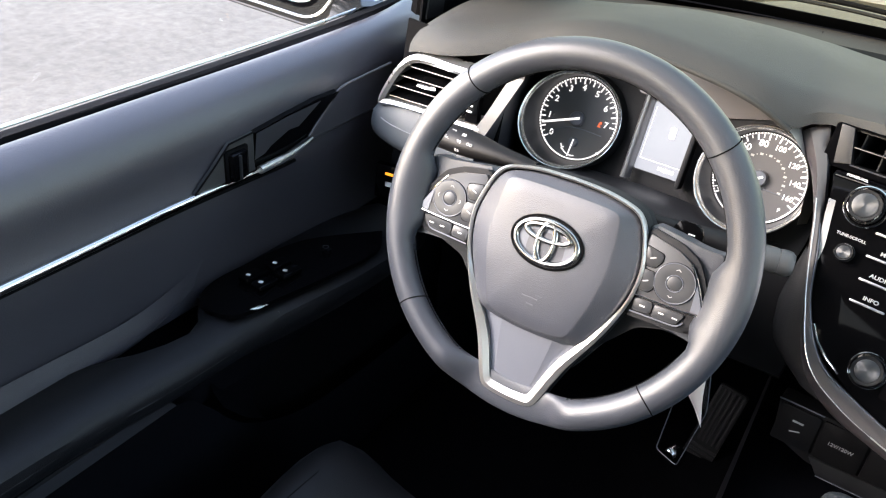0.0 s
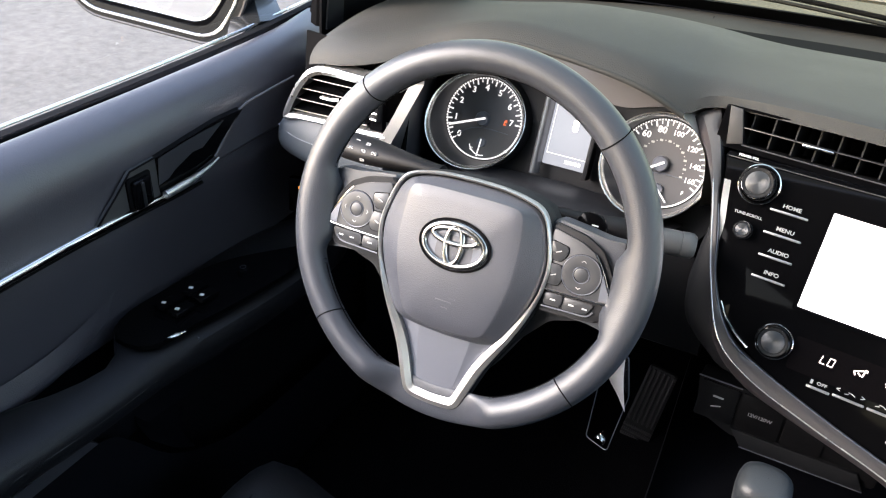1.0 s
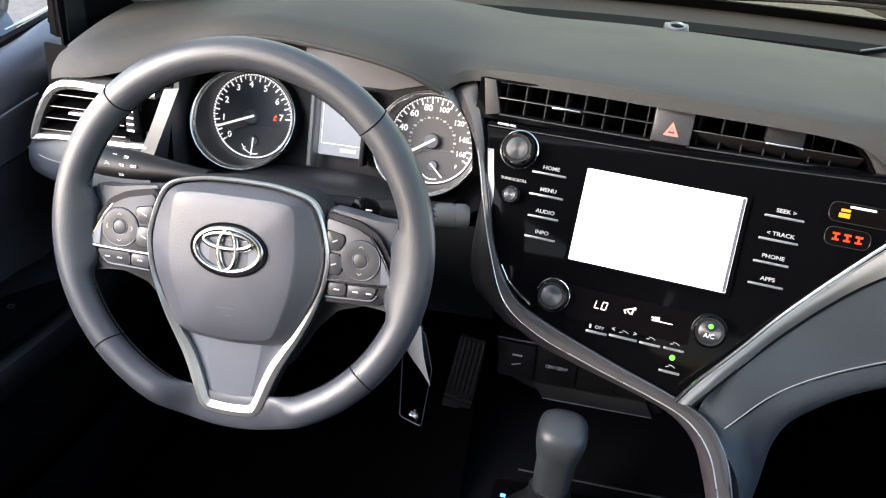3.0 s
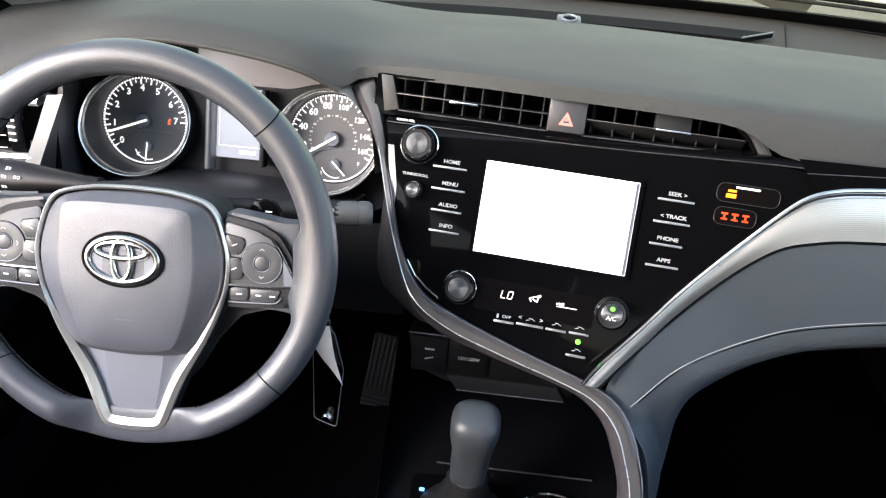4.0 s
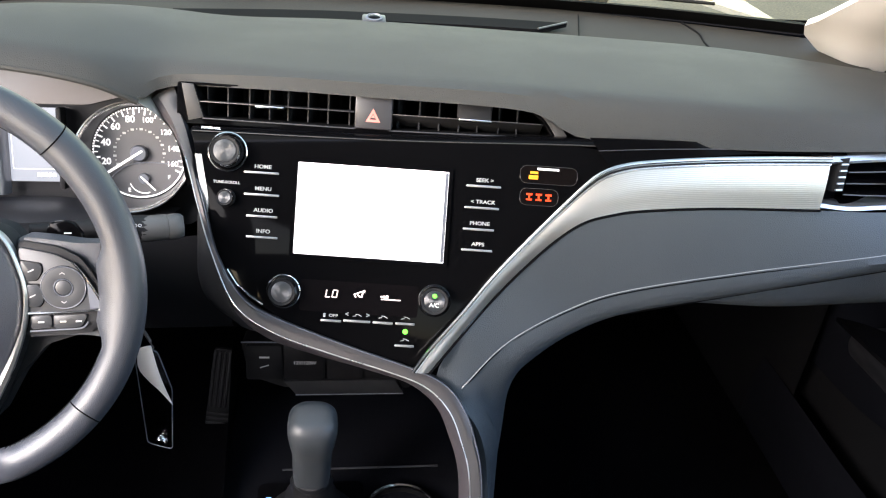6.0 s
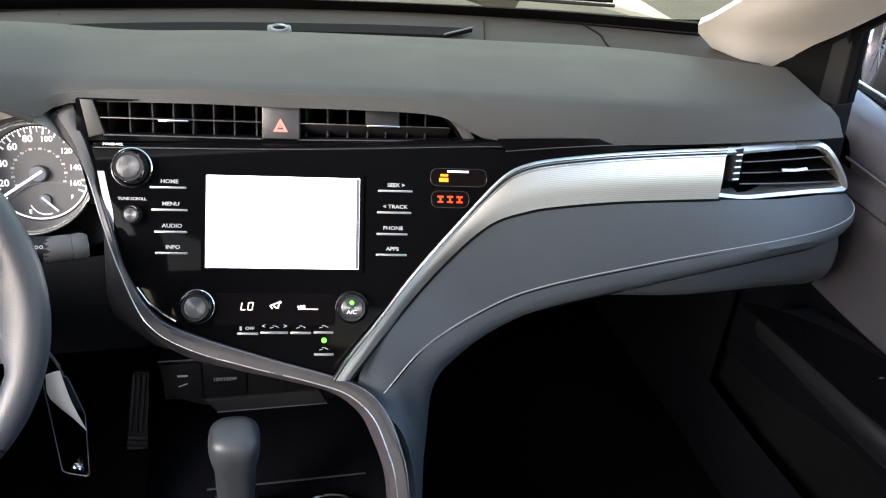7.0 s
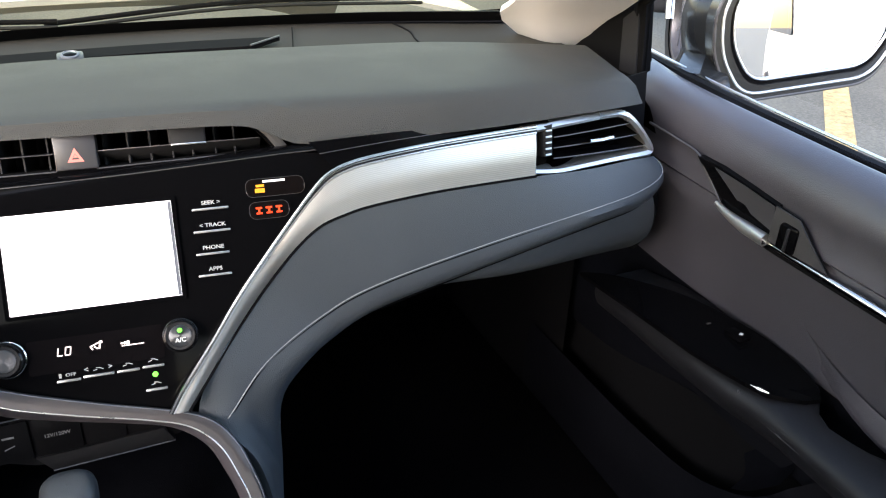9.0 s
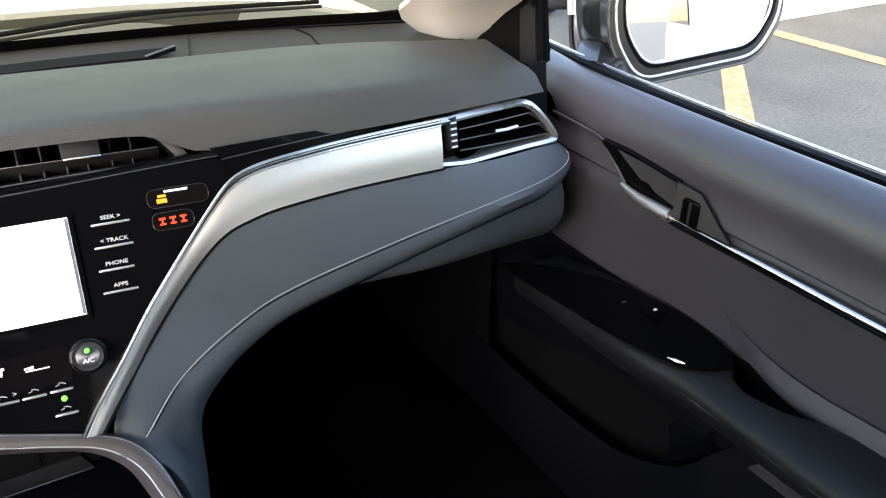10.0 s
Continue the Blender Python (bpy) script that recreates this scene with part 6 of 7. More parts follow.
for s in (-1, 1):
    way = lambda line: [(s * x, y) for x, y in line][::s]
    spoke = [(0.074, 0.040), (0.100, 0.037), (0.124, 0.033), (0.146, 0.034), (0.154, 0.010), (0.153, -0.030), (0.146, -0.048), (0.128, -0.043), (0.100, -0.042), (0.074, -0.044)]
    part("spoke", prism(rounded(way(spoke), 0.008), -0.034, -0.0085, WM, 0.005), RIM, wheel, "leather side spoke")
    plate = [(0.079, 0.0325), (0.106, 0.0262), (0.1185, 0.0195), (0.1275, 0.0075), (0.1405, -0.0165), (0.1395, -0.0195), (0.128, -0.0205), (0.079, -0.0215)]
    surround = [(0.077, 0.0375), (0.107, 0.0320), (0.1235, 0.0235), (0.1330, 0.0095), (0.1460, -0.0175), (0.1440, -0.0270), (0.1345, -0.0385), (0.120, -0.0400), (0.077, -0.0420)]
    part("plate_frame", prism(rounded(way(surround), 0.005), -0.016, -0.0028, WM, 0.003), DARK, wheel, "dark surround of the button plate")
    pad = part("button_plate", prism(rounded(way(plate), 0.003), -0.012, 0.0, WM, 0.0012), PLATE, wheel, "dark satin button plate")
    edge = [WM @ Vector((s * x, y, 0.0)) for x, y in ((0.1185, 0.0195), (0.1275, 0.0075), (0.1400, -0.0160), (0.1395, -0.0193), (0.128, -0.0205), (0.105, -0.0212), (0.080, -0.0215))]
    part("bright_edge", tube(catmull(edge, 30), 0.0009, 6), CHROME, pad, "thin chrome edge")
    # Paler overlay paints the light that catches the plate's tip.
    tip = [(0.1285, 0.0045), (0.1395, -0.0165), (0.1385, -0.0182), (0.1300, -0.0188)]
    part("bright_tip", prism(way(tip), 0.0, 0.0006, WM), GREY, pad, "paler tip of the plate, its light put into the colour")
    CX, CY = s * 0.1108, -0.0008
    part("pad_ring", lathe([(0.0180, -0.001), (0.0180, 0.0006), (0.0172, 0.0006), (0.0170, -0.0005)], WM @ shift(CX, CY), 48), MATT, pad)
    ringpad = part("round_pad", lathe([(0.0170, 0.0), (0.0166, 0.0010), (0.0125, 0.0014), (0.0078, 0.0010), (0.0074, 0.0004)], WM @ shift(CX, CY), 48), PLATE, pad, "round four-way pad")
    part("centre_gap", lathe([(0.0076, 0.0004), (0.0076, 0.0008), (0.0064, 0.0009), (0.0063, 0.0004)], WM @ shift(CX, CY), 36), MATT, ringpad)
    part("centre_button", lathe([(0.0062, 0.0006), (0.0060, 0.0012), (0.0052, 0.0015), (0.0, 0.0016)], WM @ shift(CX, CY), 36), PLATE, ringpad)
    for r, h in ((0.0171, 0.0009), (0.0070, 0.0012)):
        part("ring_line", tube([WM @ Vector((CX + r * math.cos(q), CY + r * math.sin(q), h)) for q in [2 * math.pi * k / 40 for k in range(40)]], 0.0005, 5, closed=True), GREY, ringpad, "fine pale ring")
    bm = bmesh.new()
    for a in (0, 90, 180, 270):
        if s > 0 and a in (0, 180):
            continue
        for d in (35, -35):
            rbox((0.0026, 0.0006, 0.0003), 0, WM @ shift(CX + 0.0125 * math.cos(radians(a)), CY + 0.0125 * math.sin(radians(a)), 0.0016, a + 90 + d) @ shift(0.0011 * (1 if d > 0 else -1), 0), bm)
    part("arrows", bm, LEGEND, ringpad)
    for k, line in enumerate(([(0.080, 0.0058), (0.0912, 0.0055), (0.0960, 0.0135), (0.0950, 0.0190), (0.080, 0.0220)], [(0.080, -0.0158), (0.0925, -0.0158), (0.0955, -0.0105), (0.0925, 0.0022), (0.080, 0.0022)])):
        part("button_gap", prism(rounded(way([(0.087 + (x - 0.087) * 1.08, y + (0.0006 if y > (0.014 if k == 0 else -0.007) else -0.0006)) for x, y in line]), 0.002), -0.001, 0.0004, WM), MATT, pad)
        btn = part("button", prism(rounded(way(line), 0.002), 0.0, 0.0014, WM, 0.0006), PLATE, pad)
        part("mark", rbox((0.005, 0.0009, 0.0003), 0, WM @ shift(s * 0.0875, 0.0135 if k == 0 else -0.007, 0.0016, 25 * s)), LEGEND, btn)
    for u0, u1, marks in (((0.0835, 0.0995, 1), (0.1010, 0.1275, 2)) if s > 0 else ((0.0835, 0.1000, 1), (0.1015, 0.1330, 2))):
        cut = 0.0055 if u1 > 0.12 else 0
        btn = part("lower_button", prism(rounded(way([(u0, -0.0352), (u1 - cut, -0.0338), (u1, -0.0235), (u0, -0.0238)]), 0.002), -0.012, -0.0010, WM, 0.001), PLATE, wheel, "lower spoke button")
        for k in range(marks):
            u = (u0 + u1) / 2 + (0 if marks == 1 else (k - 0.5) * 0.012)
            part("mark", rbox((0.0045, 0.0010, 0.0003), 0, WM @ shift(s * u, -0.0292, -0.0008)), PRINT, btn)
    low = [WM @ Vector((s * x, y, -0.0014)) for x, y in ((0.0825, -0.0368), (0.105, -0.0360), (0.1225, -0.0350), (0.1275, -0.0300))]
    part("lower_edge", tube(catmull(low, 16), 0.0007, 6), GREY, wheel, "fine edge under the buttons")

for s in (1,):
    paddle = [(s * 0.082, 0.018), (s * 0.108, 0.018), (s * 0.116, 0.032), (s * 0.108, 0.046), (s * 0.088, 0.046)]
    pd = part("paddle", prism(rounded(paddle[::s], 0.006), -0.052, -0.046, WM, 0.002), GLOSS, wheel, "black shift paddle")
    part("mark", rbox((0.006, 0.0012, 0.0004), 0, WM @ shift(s * 0.103, 0.036, -0.0455)), PRINT, pd)

# ---- key tag hanging from the column ----
key = thing("key_tag", "clear plastic tag with key hanging from the ignition", "key tag")
KM = face((-0.224, 0.122, 0.718), -8, 12, -6)
tag_line = rounded([(-0.016, -0.075), (0.012, -0.078), (0.018, 0.03), (0.006, 0.085), (-0.018, 0.08)], 0.006)
part("tag", prism(tag_line, -0.001, 0.001, KM), TAG, key, "clear plastic sleeve")
part("sleeve_edge", tube([KM @ Vector((x, y, 0.0012)) for x, y in tag_line], 0.0006, 5, closed=True), GREY, key, "pale edge of the sleeve")
flap = [[KM @ Vector((u, v, h)) for u, v, h in row] for row in (((-0.012, 0.086, 0.004), (-0.003, 0.094, 0.006), (0.003, 0.097, 0.006)), ((-0.014, 0.055, 0.003), (-0.001, 0.058, 0.007), (0.010, 0.055, 0.008)), ((-0.004, 0.035, 0.002), (0.008, 0.028, 0.006), (0.021, 0.014, 0.009)))]
part("flap", solid(loft(flap, 8, 3), 0.0006), PRINT, key, "white paper flap")
part("bolt", lathe([(0.0, 0.006), (0.005, 0.006), (0.0065, 0.004), (0.0065, 0.0)], KM @ shift(0.002, -0.062, 0.001), 18), CHROME, key, "metal ring bolt")
part("hook", tube(catmull([KM @ Vector((-0.004, 0.076, 0.0)), KM @ Vector((0.0, 0.095, 0.0)), Vector((-0.25, 0.128, 0.852)), Vector((-0.285, 0.122, 0.878)), Vector((-0.33, 0.112, 0.885))], 24), 0.0018, 8), SMOKE, key, "wire loop")

# ---- pedals ----
pedal = thing("accelerator_pedal", "ribbed black rubber accelerator pedal", "pedal")
AM = face((-0.236, 0.545, 0.346), 25, 0, -7)
part("pad", prism(rounded([(-0.026, -0.075), (0.026, -0.075), (0.025, 0.08), (-0.025, 0.08)], 0.006), -0.012, 0.0, AM, 0.003), RUBBER, pedal)
for i in range(6):
    part("rib", rbox((0.004, 0.10, 0.004), 0.001, AM @ shift(-0.021 + 0.0084 * i, 0.026, 0.001)), shader("rib_rubber", (0.017, 0.017, 0.018), 0.55, specular=0.2) if i == 0 else bpy.data.materials["rib_rubber"], pedal)
for i in range(5):
    part("cross_rib", rbox((0.05, 0.004, 0.004), 0.001, AM @ shift(0, -0.035 - 0.009 * i, 0.001)), bpy.data.materials["rib_rubber"], pedal)

# ---- centre console and gear selector ----
console = thing("centre_console", "black centre console with shelf and sockets", "console")
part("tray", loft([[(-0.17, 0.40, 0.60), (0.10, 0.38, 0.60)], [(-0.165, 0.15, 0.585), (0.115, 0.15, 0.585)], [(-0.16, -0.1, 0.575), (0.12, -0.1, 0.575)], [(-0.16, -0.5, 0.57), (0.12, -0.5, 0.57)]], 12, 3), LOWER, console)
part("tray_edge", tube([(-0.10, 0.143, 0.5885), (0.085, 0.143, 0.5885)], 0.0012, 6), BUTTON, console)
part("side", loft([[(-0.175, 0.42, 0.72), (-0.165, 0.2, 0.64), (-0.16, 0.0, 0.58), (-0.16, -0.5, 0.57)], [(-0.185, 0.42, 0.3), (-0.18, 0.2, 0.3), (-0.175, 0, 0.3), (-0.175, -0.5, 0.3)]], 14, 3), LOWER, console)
part("back", grid([[(-0.17, 0.33, 0.75), (0.1, 0.30, 0.75)], [(-0.17, 0.36, 0.58), (0.1, 0.34, 0.58)]]), MATT, console)
SM = face((-0.055, 0.224, 0.684), 12, 2)
SOCKET = shader("socket_plastic", (0.0060, 0.0060, 0.0070), 0.55, specular=0.14, grain=0.2, grain_size=900, spread=0.08)
part("socket_panel", prism(rounded([(-0.095, 0.028), (-0.088, -0.018), (-0.045, -0.034), (0.11, -0.034), (0.11, 0.02), (0.0, 0.028)], 0.005), -0.03, 0.0, SM, 0.002), SOCKET, console)
for u0, u1 in ((-0.09, -0.047), (-0.044, 0.004), (0.007, 0.05)):
    lid = part("socket_cover", prism(rect(u0, -0.022, u1, 0.024, 0.003), 0.0, 0.003, SM, 0.001), SOCKET, console, "square socket cover")
    if u0 < -0.08:
        part("mark", rbox((0.012, 0.0022, 0.0004), 0, SM @ shift(-0.068, 0.008, 0.0033)), LEGEND, lid)
        part("mark", rbox((0.011, 0.0012, 0.0004), 0, SM @ shift(-0.068, -0.004, 0.0033, 18)), LEGEND, lid)
    elif u0 < 0:
        letters("lettering", "12V/120W", 0.0056, SM @ shift(-0.020, 0.001, 0.0033), LEGEND, lid, squeeze=1.1)
lip = part("lip", prism([(-0.0455, -0.0225), (-0.0310, -0.0405), (0.100, -0.0375), (0.090, -0.0195)], -0.02, 0.006, SM, 0.001), DARK, console, "grey shelf lip")
part("lip_edge", tube([SM @ Vector(q) for q in ((-0.0310, -0.0410, 0.0062), (0.100, -0.0380, 0.0062))], 0.0007, 6), GREY, lip)
part("upper_edge", tube([SM @ Vector(q) for q in ((-0.0955, 0.0270, 0.001), (-0.046, 0.0275, 0.001))], 0.0009, 6), GREY, console, "pale edge over the sockets")

lever = thing("gear_lever", "dark leather gear lever with stitched boot", "gear lever")
prof = [((0.0, 0.026), 0.0190, 0.018), ((0.0, 0.05), 0.0200, 0.019), ((0.0, 0.072), 0.0205, 0.0200), ((0.0, 0.095), 0.0240, 0.0240), ((0.0, 0.110), 0.0250, 0.0245), ((0.0, 0.119), 0.0230, 0.0222), ((0.0, 0.1245), 0.0155, 0.015), ((0.0, 0.126), 0.0004, 0.0004)]
LM = Matrix.Translation((-0.0625, 0.068, 0.636)) @ pose(0, 0, 0, 6, 2, 0)
rows = [[LM @ Vector((a * math.copysign(abs(math.cos(t)) ** 0.72, math.cos(t)), b * math.copysign(abs(math.sin(t)) ** 0.72, math.sin(t)) + c[0], c[1])) for t in [2 * math.pi * k / 28 for k in range(29)]] for c, a, b in [(p[0], p[1], p[2]) for p in prof]]
smooth_rows = []
for k in range(29):
    smooth_rows.append(catmull([r[k] for r in rows], 22))
part("knob", grid(smooth_rows), shader("knob_leather", (0.030, 0.035, 0.040), 0.42, grain=0.2, grain_size=700, spread=0.06, rough_spread=0.05, pattern="leather"), lever, "dark grey leather knob")
part("collar", lathe([(0.019, 0.020), (0.0205, 0.023), (0.0202, 0.028), (0.0188, 0.029)], LM, 32), DARK, lever)
part("boot", grid([[LM @ Vector((r * math.cos(t) * (1 + w * math.sin(5 * t + 9 * h)), r * 0.9 * math.sin(t) * (1 + w * math.cos(4 * t)), h)) for t in [2 * math.pi * k / 60 for k in range(61)]] for r, h, w in ((0.0195, 0.024, 0.0), (0.0210, 0.019, 0.03), (0.0225, 0.014, 0.05), (0.0222, 0.006, 0.04), (0.026, -0.004, 0.06), (0.0275, -0.014, 0.05), (0.034, -0.026, 0.05), (0.048, -0.044, 0.03))]), SEAT, lever, "soft wrinkled leather boot")
cup = thing("cup_ring", "chrome ring of a cup holder in the console", "cup holder")
part("ring", tube([Vector((0.036 + 0.045 * math.cos(a), 0.066 + 0.045 * math.sin(a), 0.592)) for a in [2 * math.pi * k / 48 for k in range(48)]], 0.003, 8, closed=True), CHROME, cup)
part("well", lathe([(0.044, 0.0), (0.040, -0.06), (0.0, -0.06)], shift(0.036, 0.066, 0.591), 32), MATT, cup)
lamp = thing("selector_plate", "gloss black selector plate with blue lamp", "selector plate")
part("plate", prism(rect(-0.125, -0.06, -0.005, 0.12, 0.01), 0.588, 0.592), GLOSS, lamp)
part("lamp", rbox((0.006, 0.004, 0.002), 0.0006, shift(-0.112, 0.095, 0.594)), BLUE, lamp, "blue indicator lamp")


# ---- doors ----
def door(s, turn, up):
    d = thing("door_1" if s < 0 else "door_2", "closed car door with dark grained panel, chrome strip and armrest", "car door", "front doors", "structure")
    D = Matrix.Translation((s * 0.75, 0.1, 0)) @ pose(0, 0, 0, 0, 0, turn) @ Matrix.Translation((-s * 0.75, -0.1, 0))
    Q = lambda x, y, z: D @ Vector((s * x, y, z))
    L = lambda x, z, rise=0.0, y0=0.52, y1=-0.62: [Q(x + bx, y, z + rise * (y - 0.1)) for y, bx in ((y0, 0.030), (0.3, 0.007), (0.1, 0.0), (-0.15, 0.0), (-0.4, 0.0), (y1, 0.0))]
    part("belt_seal", loft([L(0.822, 0.962), L(0.818, 0.972), L(0.806, 0.972), L(0.803, 0.955)], 30), MATT, d, "black window seal")
    part("belt_strip", tube(catmull(L(0.826, 0.972), 30), 0.0022, 8), SATIN, d, "bright outer belt strip")
    part("outer_skin", loft([L(0.824, 0.966), L(0.87, 0.93), L(0.90, 0.85), L(0.90, 0.5)], 20, 2), PAINT, d, "painted outer skin")
    part("upper_panel", loft([L(0.802, 0.962, y0=0.42), L(0.797, 0.970, y0=0.42), L(0.788, 0.971, y0=0.42), L(0.774, 0.965, y0=0.42), L(0.760, 0.954, y0=0.42), L(0.750, 0.938, y0=0.42), L(0.747, 0.921, y0=0.42), L(0.7495, 0.900, y0=0.42), L(0.7485, 0.882, y0=0.42), L(0.747, 0.868, y0=0.42), L(0.765, 0.862, y0=0.42)], 30, 3), DOOR, d, "grained upper door panel")
    rise = (lambda y: 0.0088 + 0.05 * max(0.0, min(0.05, -y) + 0.06) if y < 0.06 else 0.0065) if s < 0 else (lambda y: 0.0)
    strip = [Q(0.742, y, z + rise(y)) for y, z in ((0.085, 0.8560), (0.05, 0.8535), (0.0, 0.8535), (-0.1, 0.8545), (-0.2, 0.8545), (-0.3, 0.855), (-0.62, 0.857))]
    line = catmull(strip, 40)
    part("chrome_strip", tube(line, [0.0012 + 0.0040 * min(1, k / 9) for k in range(40)], 10), CHROME, d, "chrome strip along the door")
    part("strip_gap", tube([p + Vector((0, 0, -0.0068)) for p in line], 0.0022, 6), MATT, d, "dark gap below the chrome strip")
    run = ((0.50, 0.014), (0.30, 0.002), (0.15, 0.0), (0.0, 0.0), (-0.3, 0.0), (-0.62, 0.0))
    part("middle_panel", loft([[Q(x + bx, y, z) for y, bx in run] for x, z in ((0.755, 0.866), (0.752, 0.845), (0.762, 0.80), (0.772, 0.74), (0.775, 0.70))], 34, 4), DOOR, d, "grained middle door panel")
    # pull handle in its recess
    back, high = (-0.030, 0.011) if s < 0 else (0.0, 0.0)
    H = lambda x, y, z: Q(x, y + back, z + high)
    hole = [(0.193, 0.9115), (0.150, 0.9130), (0.102, 0.9095), (0.050, 0.9045), (0.048, 0.8600), (0.093, 0.8600), (0.139, 0.8680)]
    cup = [[H(0.7435 - 0.0035 * (z > 0.89), y, z) for y, z in hole], [H(0.760, y, z) for y, z in hole], [H(0.775, 0.11 + (y - 0.11) * 0.6, 0.89 + (z - 0.89) * 0.6) for y, z in hole]]
    bm = grid([row + row[:1] for row in cup])
    bm.faces.new([bm.verts.new(p) for p in cup[-1]])
    # The recess's shade is painted: black hollow, closed by a black sheet.
    part("handle_recess", bm, MATT, d, "hollow behind the pull handle, painted black for its shade")
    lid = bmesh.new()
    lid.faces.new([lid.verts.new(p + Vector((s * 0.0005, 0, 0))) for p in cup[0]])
    part("recess_shade", solid(lid, 0.002), GLOSS, d, "black sheet over the recess, drawn as its shade")
    bm = bmesh.new()
    bm.faces.new([bm.verts.new(H(0.7425 - 0.003 * (z > 0.89), y, z)) for y, z in ((0.158, 0.9095), (0.102, 0.9075), (0.051, 0.9030), (0.049, 0.8700), (0.106, 0.8794))])
    part("recess_back", solid(bm, 0.0015), BUTTON, d, "grey back of the recess")
    edge = [H(0.741, y, z) for y, z in ((0.30, 0.919), (0.235, 0.9165), (0.195, 0.9125), (0.168, 0.892), (0.140, 0.8675))]
    part("recess_edge", tube(catmull(edge, 24), 0.0020, 8), SMOKE, d, "grey edge of the recess")
    pull = [H(0.737, y, z) for y, z in ((0.142, 0.8670), (0.125, 0.8625), (0.095, 0.8585), (0.052, 0.8575))]
    part("pull_handle", tube(catmull(pull, 20), [(0.0034 if s > 0 else 0.0012) + (0.0052 if s > 0 else 0.0040) * min(1, k / 12) for k in range(20)], 10), SATIN, d, "chrome pull handle")
    bezel = [(0.049, 0.9050), (0.012, 0.9030), (-0.010, 0.8840), (-0.040, 0.8610), (0.049, 0.8580)]
    bm = bmesh.new()
    bm.faces.new([bm.verts.new(H(0.7415, y, z)) for y, z in bezel])
    part("handle_bezel", solid(bm, 0.004), JAMB, d, "grey bezel beside the handle")
    part("bezel_edge", tube([H(0.7405, y, z) for y, z in bezel[:4]], 0.0011, 6), MATT, d, "dark line round the bezel")
    part("lock_well", rbox((0.004, 0.034, 0.040), 0.003, D @ pose(s * 0.7405, 0.021 + back, 0.8760 + high)), MATT, d, "dark well of the lock lever")
    lever = part("lock_lever", rbox((0.012, 0.026, 0.034), 0.004, D @ pose(s * 0.7385, 0.021 + back, 0.8755 + high, 0, 0, 8)), GLOSS, d, "black lock lever")
    part("ridge", rbox((0.004, 0.004, 0.030), 0.0015, D @ pose(s * 0.7320, 0.019 + back, 0.8755 + high, 0, 0, 8)), DARK, lever)
    # armrest and switch panel
    front = [0.30, 0.2, 0.1, 0.0, -0.05, -0.1, -0.15, -0.2, -0.3, -0.62]
    reach = [0.69, 0.674, 0.668, 0.672, 0.680, 0.682, 0.682, 0.681, 0.680, 0.680] if s > 0 else [0.685, 0.660, 0.658, 0.669, 0.678, 0.682, 0.684, 0.688, 0.695, 0.695]
    lift = [up + q for q in (0.675, 0.697, 0.705, 0.707, 0.708, 0.708, 0.708, 0.708, 0.710, 0.714)]
    wide = [0.785, 0.785, 0.785, 0.785, 0.775, 0.726, 0.731, 0.757, 0.785, 0.785]
    part("armrest", loft([[Q(w + 0.004, y, z - 0.06) for y, z, w in zip(front, lift, wide)], [Q(w, y, z - 0.004) for y, z, w in zip(front, lift, wide)], [Q(0.5 * w + 0.5 * r + 0.01, y, z + 0.001) for y, z, w, r in zip(front, lift, wide, reach)], [Q(r + 0.028, y, z) for y, r, z in zip(front, reach, lift)], [Q(r, y, z - 0.010) for y, r, z in zip(front, reach, lift)], [Q(r + 0.002, y, z - 0.035) for y, r, z in zip(front, reach, lift)], [Q(r + 0.02, y, z - 0.055) for y, r, z in zip(front, reach, lift)], [Q(0.76, y, z - 0.07) for y, z in zip(front, lift)]], 36, 4), ARM, d, "padded armrest")
    # Black lining paints the deep shade between armrest and door wall.
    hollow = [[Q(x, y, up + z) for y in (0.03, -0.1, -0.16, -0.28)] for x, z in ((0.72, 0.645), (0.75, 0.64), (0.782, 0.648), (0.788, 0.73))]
    part("pull_cup", loft(hollow, 12, 2), MATT, d, "hollow for the hand, painted black for its shade")
    piping = [Q(0.678, -0.016, up + 0.703), Q(0.680, -0.03, up + 0.688)] + [Q(r - 0.0005, y, z - 0.022) for y, r, z in zip(front[5:], reach[5:], lift[5:])]
    part("piping", tube(catmull(piping, 40), 0.0013, 6), BUTTON, d)
    cup = [Q(0.776, y, z + up) for y, z in ((-0.01, 0.768), (-0.055, 0.738), (-0.105, 0.718), (-0.17, 0.708), (-0.3, 0.712), (-0.62, 0.72))]
    part("arm_wall", loft([[Q(0.768, y, z + up) for y, z in ((0.0, 0.775), (-0.055, 0.75), (-0.105, 0.735), (-0.17, 0.728), (-0.3, 0.735), (-0.62, 0.745))], [q + Vector((-s * 0.016 * f, 0, -0.004)) for q, f in zip(cup, (0.05, 0.3, 0.7, 1, 1, 1))], [q + Vector((-s * 0.010 * f, 0, -0.016)) for q, f in zip(cup, (0.05, 0.3, 0.7, 1, 1, 1))]], 30, 3), DOOR, d, "raised edge behind the armrest")
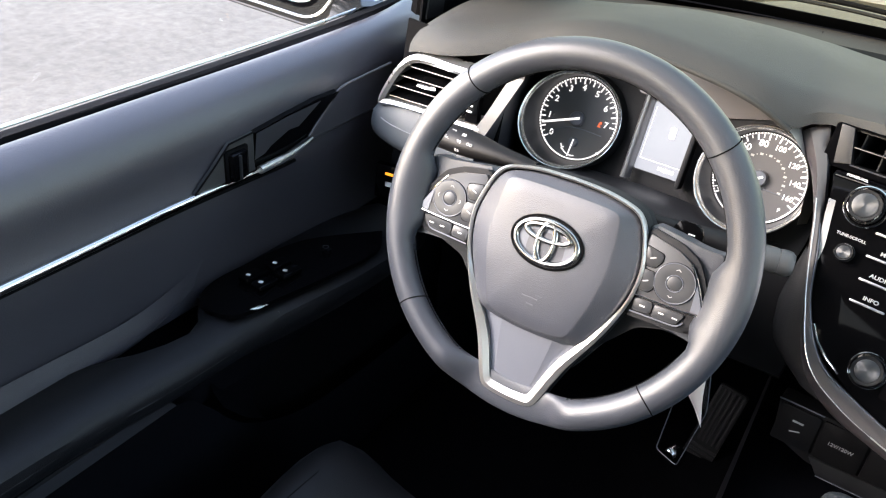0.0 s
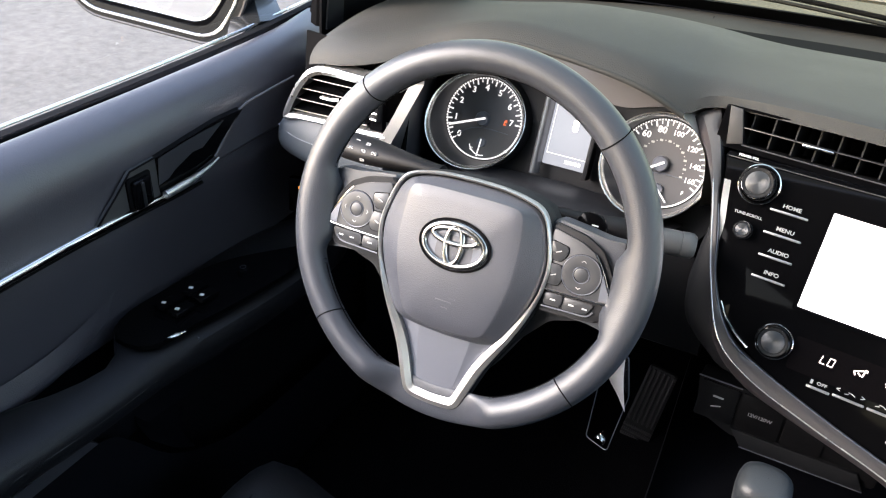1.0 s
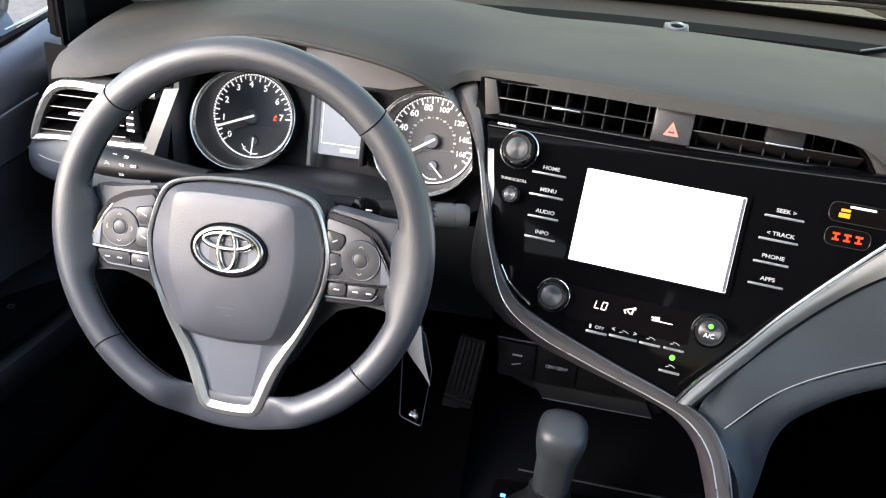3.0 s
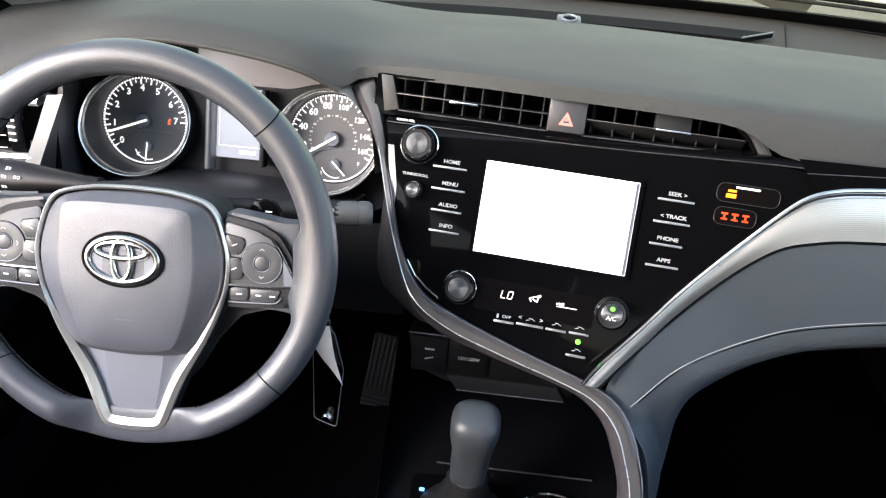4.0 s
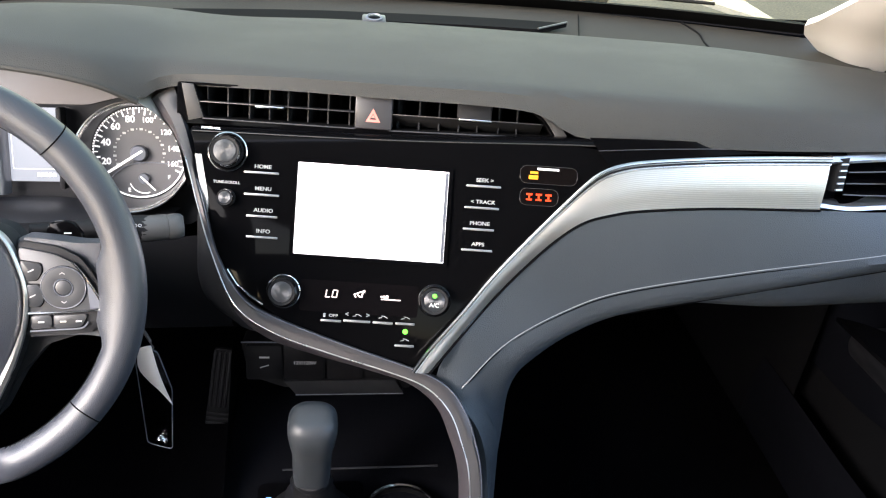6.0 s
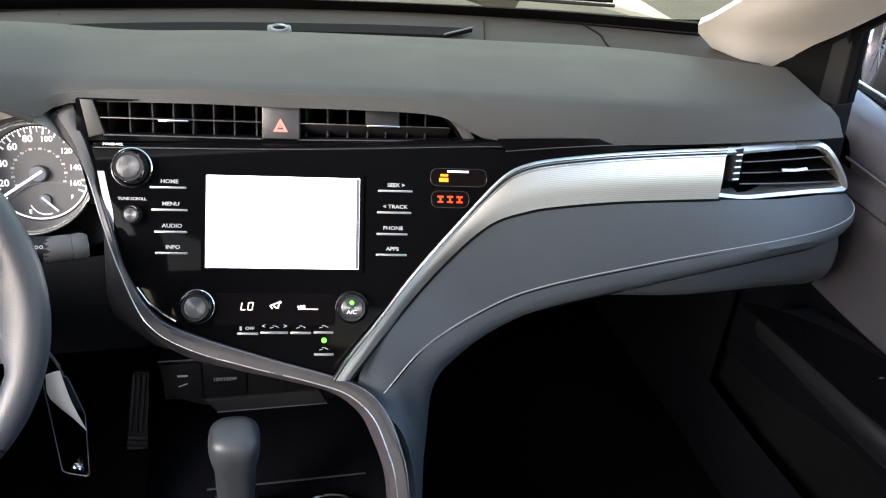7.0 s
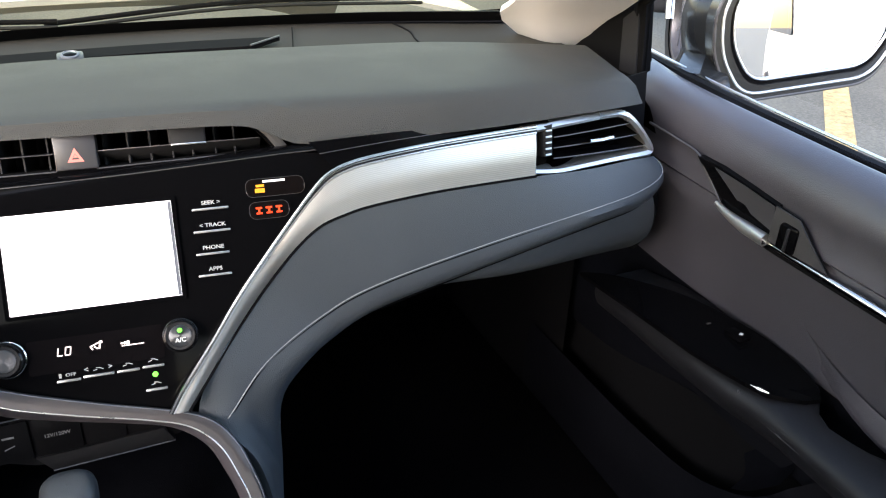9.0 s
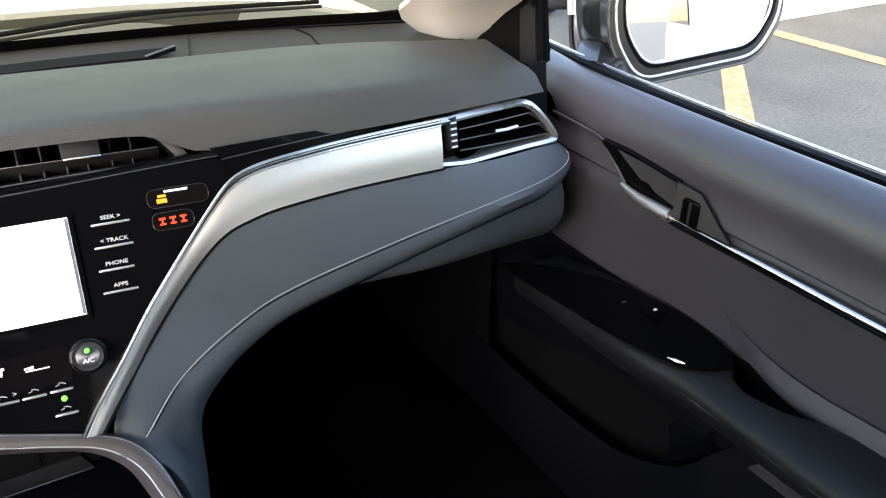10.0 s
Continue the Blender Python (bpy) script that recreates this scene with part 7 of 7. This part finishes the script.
    plate = [Q(x, y, z + 0.004) for x, y, z in (((0.653, 0.298, 0.688), (0.685, 0.255, 0.7), (0.737, 0.163, 0.708), (0.765, 0.057, 0.71), (0.766, -0.013, 0.71), (0.756, -0.06, 0.708), (0.736, -0.08, 0.707), (0.692, -0.047, 0.706), (0.683, -0.023, 0.706), (0.664, 0.055, 0.705), (0.657, 0.14, 0.703), (0.653, 0.225, 0.696)) if s > 0 else ((0.700, 0.211, 0.708), (0.667, 0.157, 0.716), (0.670, 0.063, 0.724), (0.685, -0.017, 0.726), (0.699, -0.07, 0.727), (0.744, -0.077, 0.727), (0.762, -0.046, 0.728), (0.760, 0.003, 0.729), (0.746, 0.101, 0.726)))]
    bm = bmesh.new()
    bm.faces.new([bm.verts.new(q) for q in catmull(plate + plate[:1], 41)[:-1]])
    part("switch_panel", solid(bm, 0.006), GLOSS, d, "gloss black switch panel")
    spots = ((0.734, -0.003), (0.712, -0.004), (0.728, 0.036), (0.707, 0.032)) if s < 0 else ((0.735, 0.055),)
    for x, y in spots:
        sw = part("window_switch", rbox((0.018, 0.032, 0.008), 0.003, D @ pose(s * x, y, 0.722 + up, -8, 0, 0)), GLOSS, d, "black window switch")
        part("mark", rbox((0.005, 0.0042, 0.0012), 0, D @ pose(s * x, y - 0.006, 0.7272 + up, -8, 0, 20)), PRINT, sw)
    if s < 0:
        ms = part("mirror_switch", lathe([(0.011, 0.0), (0.0105, 0.006), (0.006, 0.0075), (0.0, 0.0075)], D @ pose(s * 0.710, 0.104, 0.7155 + up) @ Matrix.Scale(0.75, 4), 24), GLOSS, d, "round mirror switch")
        part("mark", ring(oval(0.008, 0.008, 20), oval(0.007, 0.007, 20), 0, 0.0004, D @ pose(s * 0.710, 0.104, 0.7215 + up) @ Matrix.Scale(0.5, 4)), GREY, ms)
    else:
        part("lock_mark", rbox((0.007, 0.003, 0.0006), 0, D @ pose(s * 0.722, 0.094, 0.7185 + up)), SMOKE, d)
    # Silver sliver draws the highlight at the panel's corner.
    part("corner_highlight", tube([Q(0.6845, -0.026, 0.7165 + up), Q(0.688, -0.039, 0.7178 + up), Q(0.692, -0.048, 0.718 + up)], [0.0008, 0.0022, 0.0008], 6), SATIN, d, "metal sliver drawn as the highlight on the switch panel's corner")
    # lower panel with pocket
    ys = (0.5, 0.3, 0.1, -0.2, -0.62)
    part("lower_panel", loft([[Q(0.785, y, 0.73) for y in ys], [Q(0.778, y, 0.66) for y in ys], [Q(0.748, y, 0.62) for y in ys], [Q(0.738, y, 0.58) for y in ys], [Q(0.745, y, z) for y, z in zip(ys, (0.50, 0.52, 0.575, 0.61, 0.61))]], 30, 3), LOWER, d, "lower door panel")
    # Pocket lining is matt black to paint its shade.
    part("pocket", loft([[Q(0.70, y, 0.335) for y in ys], [Q(0.742, y, 0.35) for y in ys], [Q(0.755, y, 0.47) for y in ys], [Q(0.758, y, 0.56) for y in ys], [Q(0.75, y, 0.615) for y in ys]], 24, 2), MATT, d, "storage pocket, painted black for its shade")
    lip = [Q(x, y, z) for x, y, z in ((0.71, 0.5, 0.455), (0.71, 0.26, 0.46), (0.71, 0.175, 0.465), (0.71, 0.07, 0.477), (0.71, -0.007, 0.508), (0.711, -0.063, 0.548), (0.714, -0.105, 0.605), (0.735, -0.14, 0.622), (0.74, -0.3, 0.62), (0.74, -0.62, 0.62))]
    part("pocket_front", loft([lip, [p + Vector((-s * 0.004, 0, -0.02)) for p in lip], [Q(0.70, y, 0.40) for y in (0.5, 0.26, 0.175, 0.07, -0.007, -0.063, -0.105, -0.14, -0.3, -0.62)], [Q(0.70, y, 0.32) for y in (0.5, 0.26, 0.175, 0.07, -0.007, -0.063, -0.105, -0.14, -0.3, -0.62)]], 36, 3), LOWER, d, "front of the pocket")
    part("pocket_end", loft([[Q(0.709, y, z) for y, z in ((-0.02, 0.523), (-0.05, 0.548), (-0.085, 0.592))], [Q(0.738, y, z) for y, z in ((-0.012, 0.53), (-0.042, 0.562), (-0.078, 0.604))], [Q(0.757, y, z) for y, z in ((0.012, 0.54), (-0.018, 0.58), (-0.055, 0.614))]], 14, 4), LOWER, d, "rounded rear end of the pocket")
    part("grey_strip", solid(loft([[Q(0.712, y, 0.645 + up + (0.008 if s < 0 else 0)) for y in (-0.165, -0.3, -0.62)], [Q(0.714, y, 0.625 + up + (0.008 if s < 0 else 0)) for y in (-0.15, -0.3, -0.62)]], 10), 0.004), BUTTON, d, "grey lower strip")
    return d


door(-1, 0, 0.012)
door(1, 0, -0.006)

# ---- driver's seat ----
SX = -0.338
seat = thing("front_seat", "black leather driver's seat", "seat", "front seats")
rows = []
for y, z, w in ((-0.045, 0.46, 0.240), (-0.020, 0.525, 0.252), (-0.035, 0.562, 0.258), (-0.105, 0.580, 0.262), (-0.3, 0.582, 0.245), (-0.5, 0.560, 0.25), (-0.62, 0.55, 0.25)):
    rows.append([(SX + w * x, y + 0.02 * abs(x) ** 2, z + dz) for x, dz in ((-1.05, -0.12), (-1.0, -0.02), (-0.85, 0.012), (-0.6, 0.0), (-0.2, -0.006), (0.2, -0.006), (0.6, 0.0), (0.85, 0.012), (1.0, -0.02), (1.05, -0.12))])
part("cushion", loft(rows, 30, 4), SEAT, seat)
part("seam", tube(catmull([(SX + 0.215, y + 0.015, z + 0.011) for y, z in ((-0.027, 0.53), (-0.041, 0.560), (-0.11, 0.580), (-0.3, 0.582), (-0.5, 0.562))], 24), 0.0012, 5), MATT, seat)
part("seam", tube(catmull([(SX - 0.215, y + 0.015, z + 0.011) for y, z in ((-0.027, 0.53), (-0.041, 0.560), (-0.11, 0.580), (-0.3, 0.582), (-0.5, 0.562))], 24), 0.0012, 5), MATT, seat)
part("backrest", rbox((0.46, 0.12, 0.60), 0.05, pose(-0.41, -0.74, 0.82, 14, 0, 0), seg=4), SEAT, seat)

# Unseen passenger seat, added to keep light out of the footwell.
blocker_seat = copy_thing(seat, pose(0.78, -0.16, 0))
tagged(blocker_seat, "unseen front passenger's seat, added to block light")
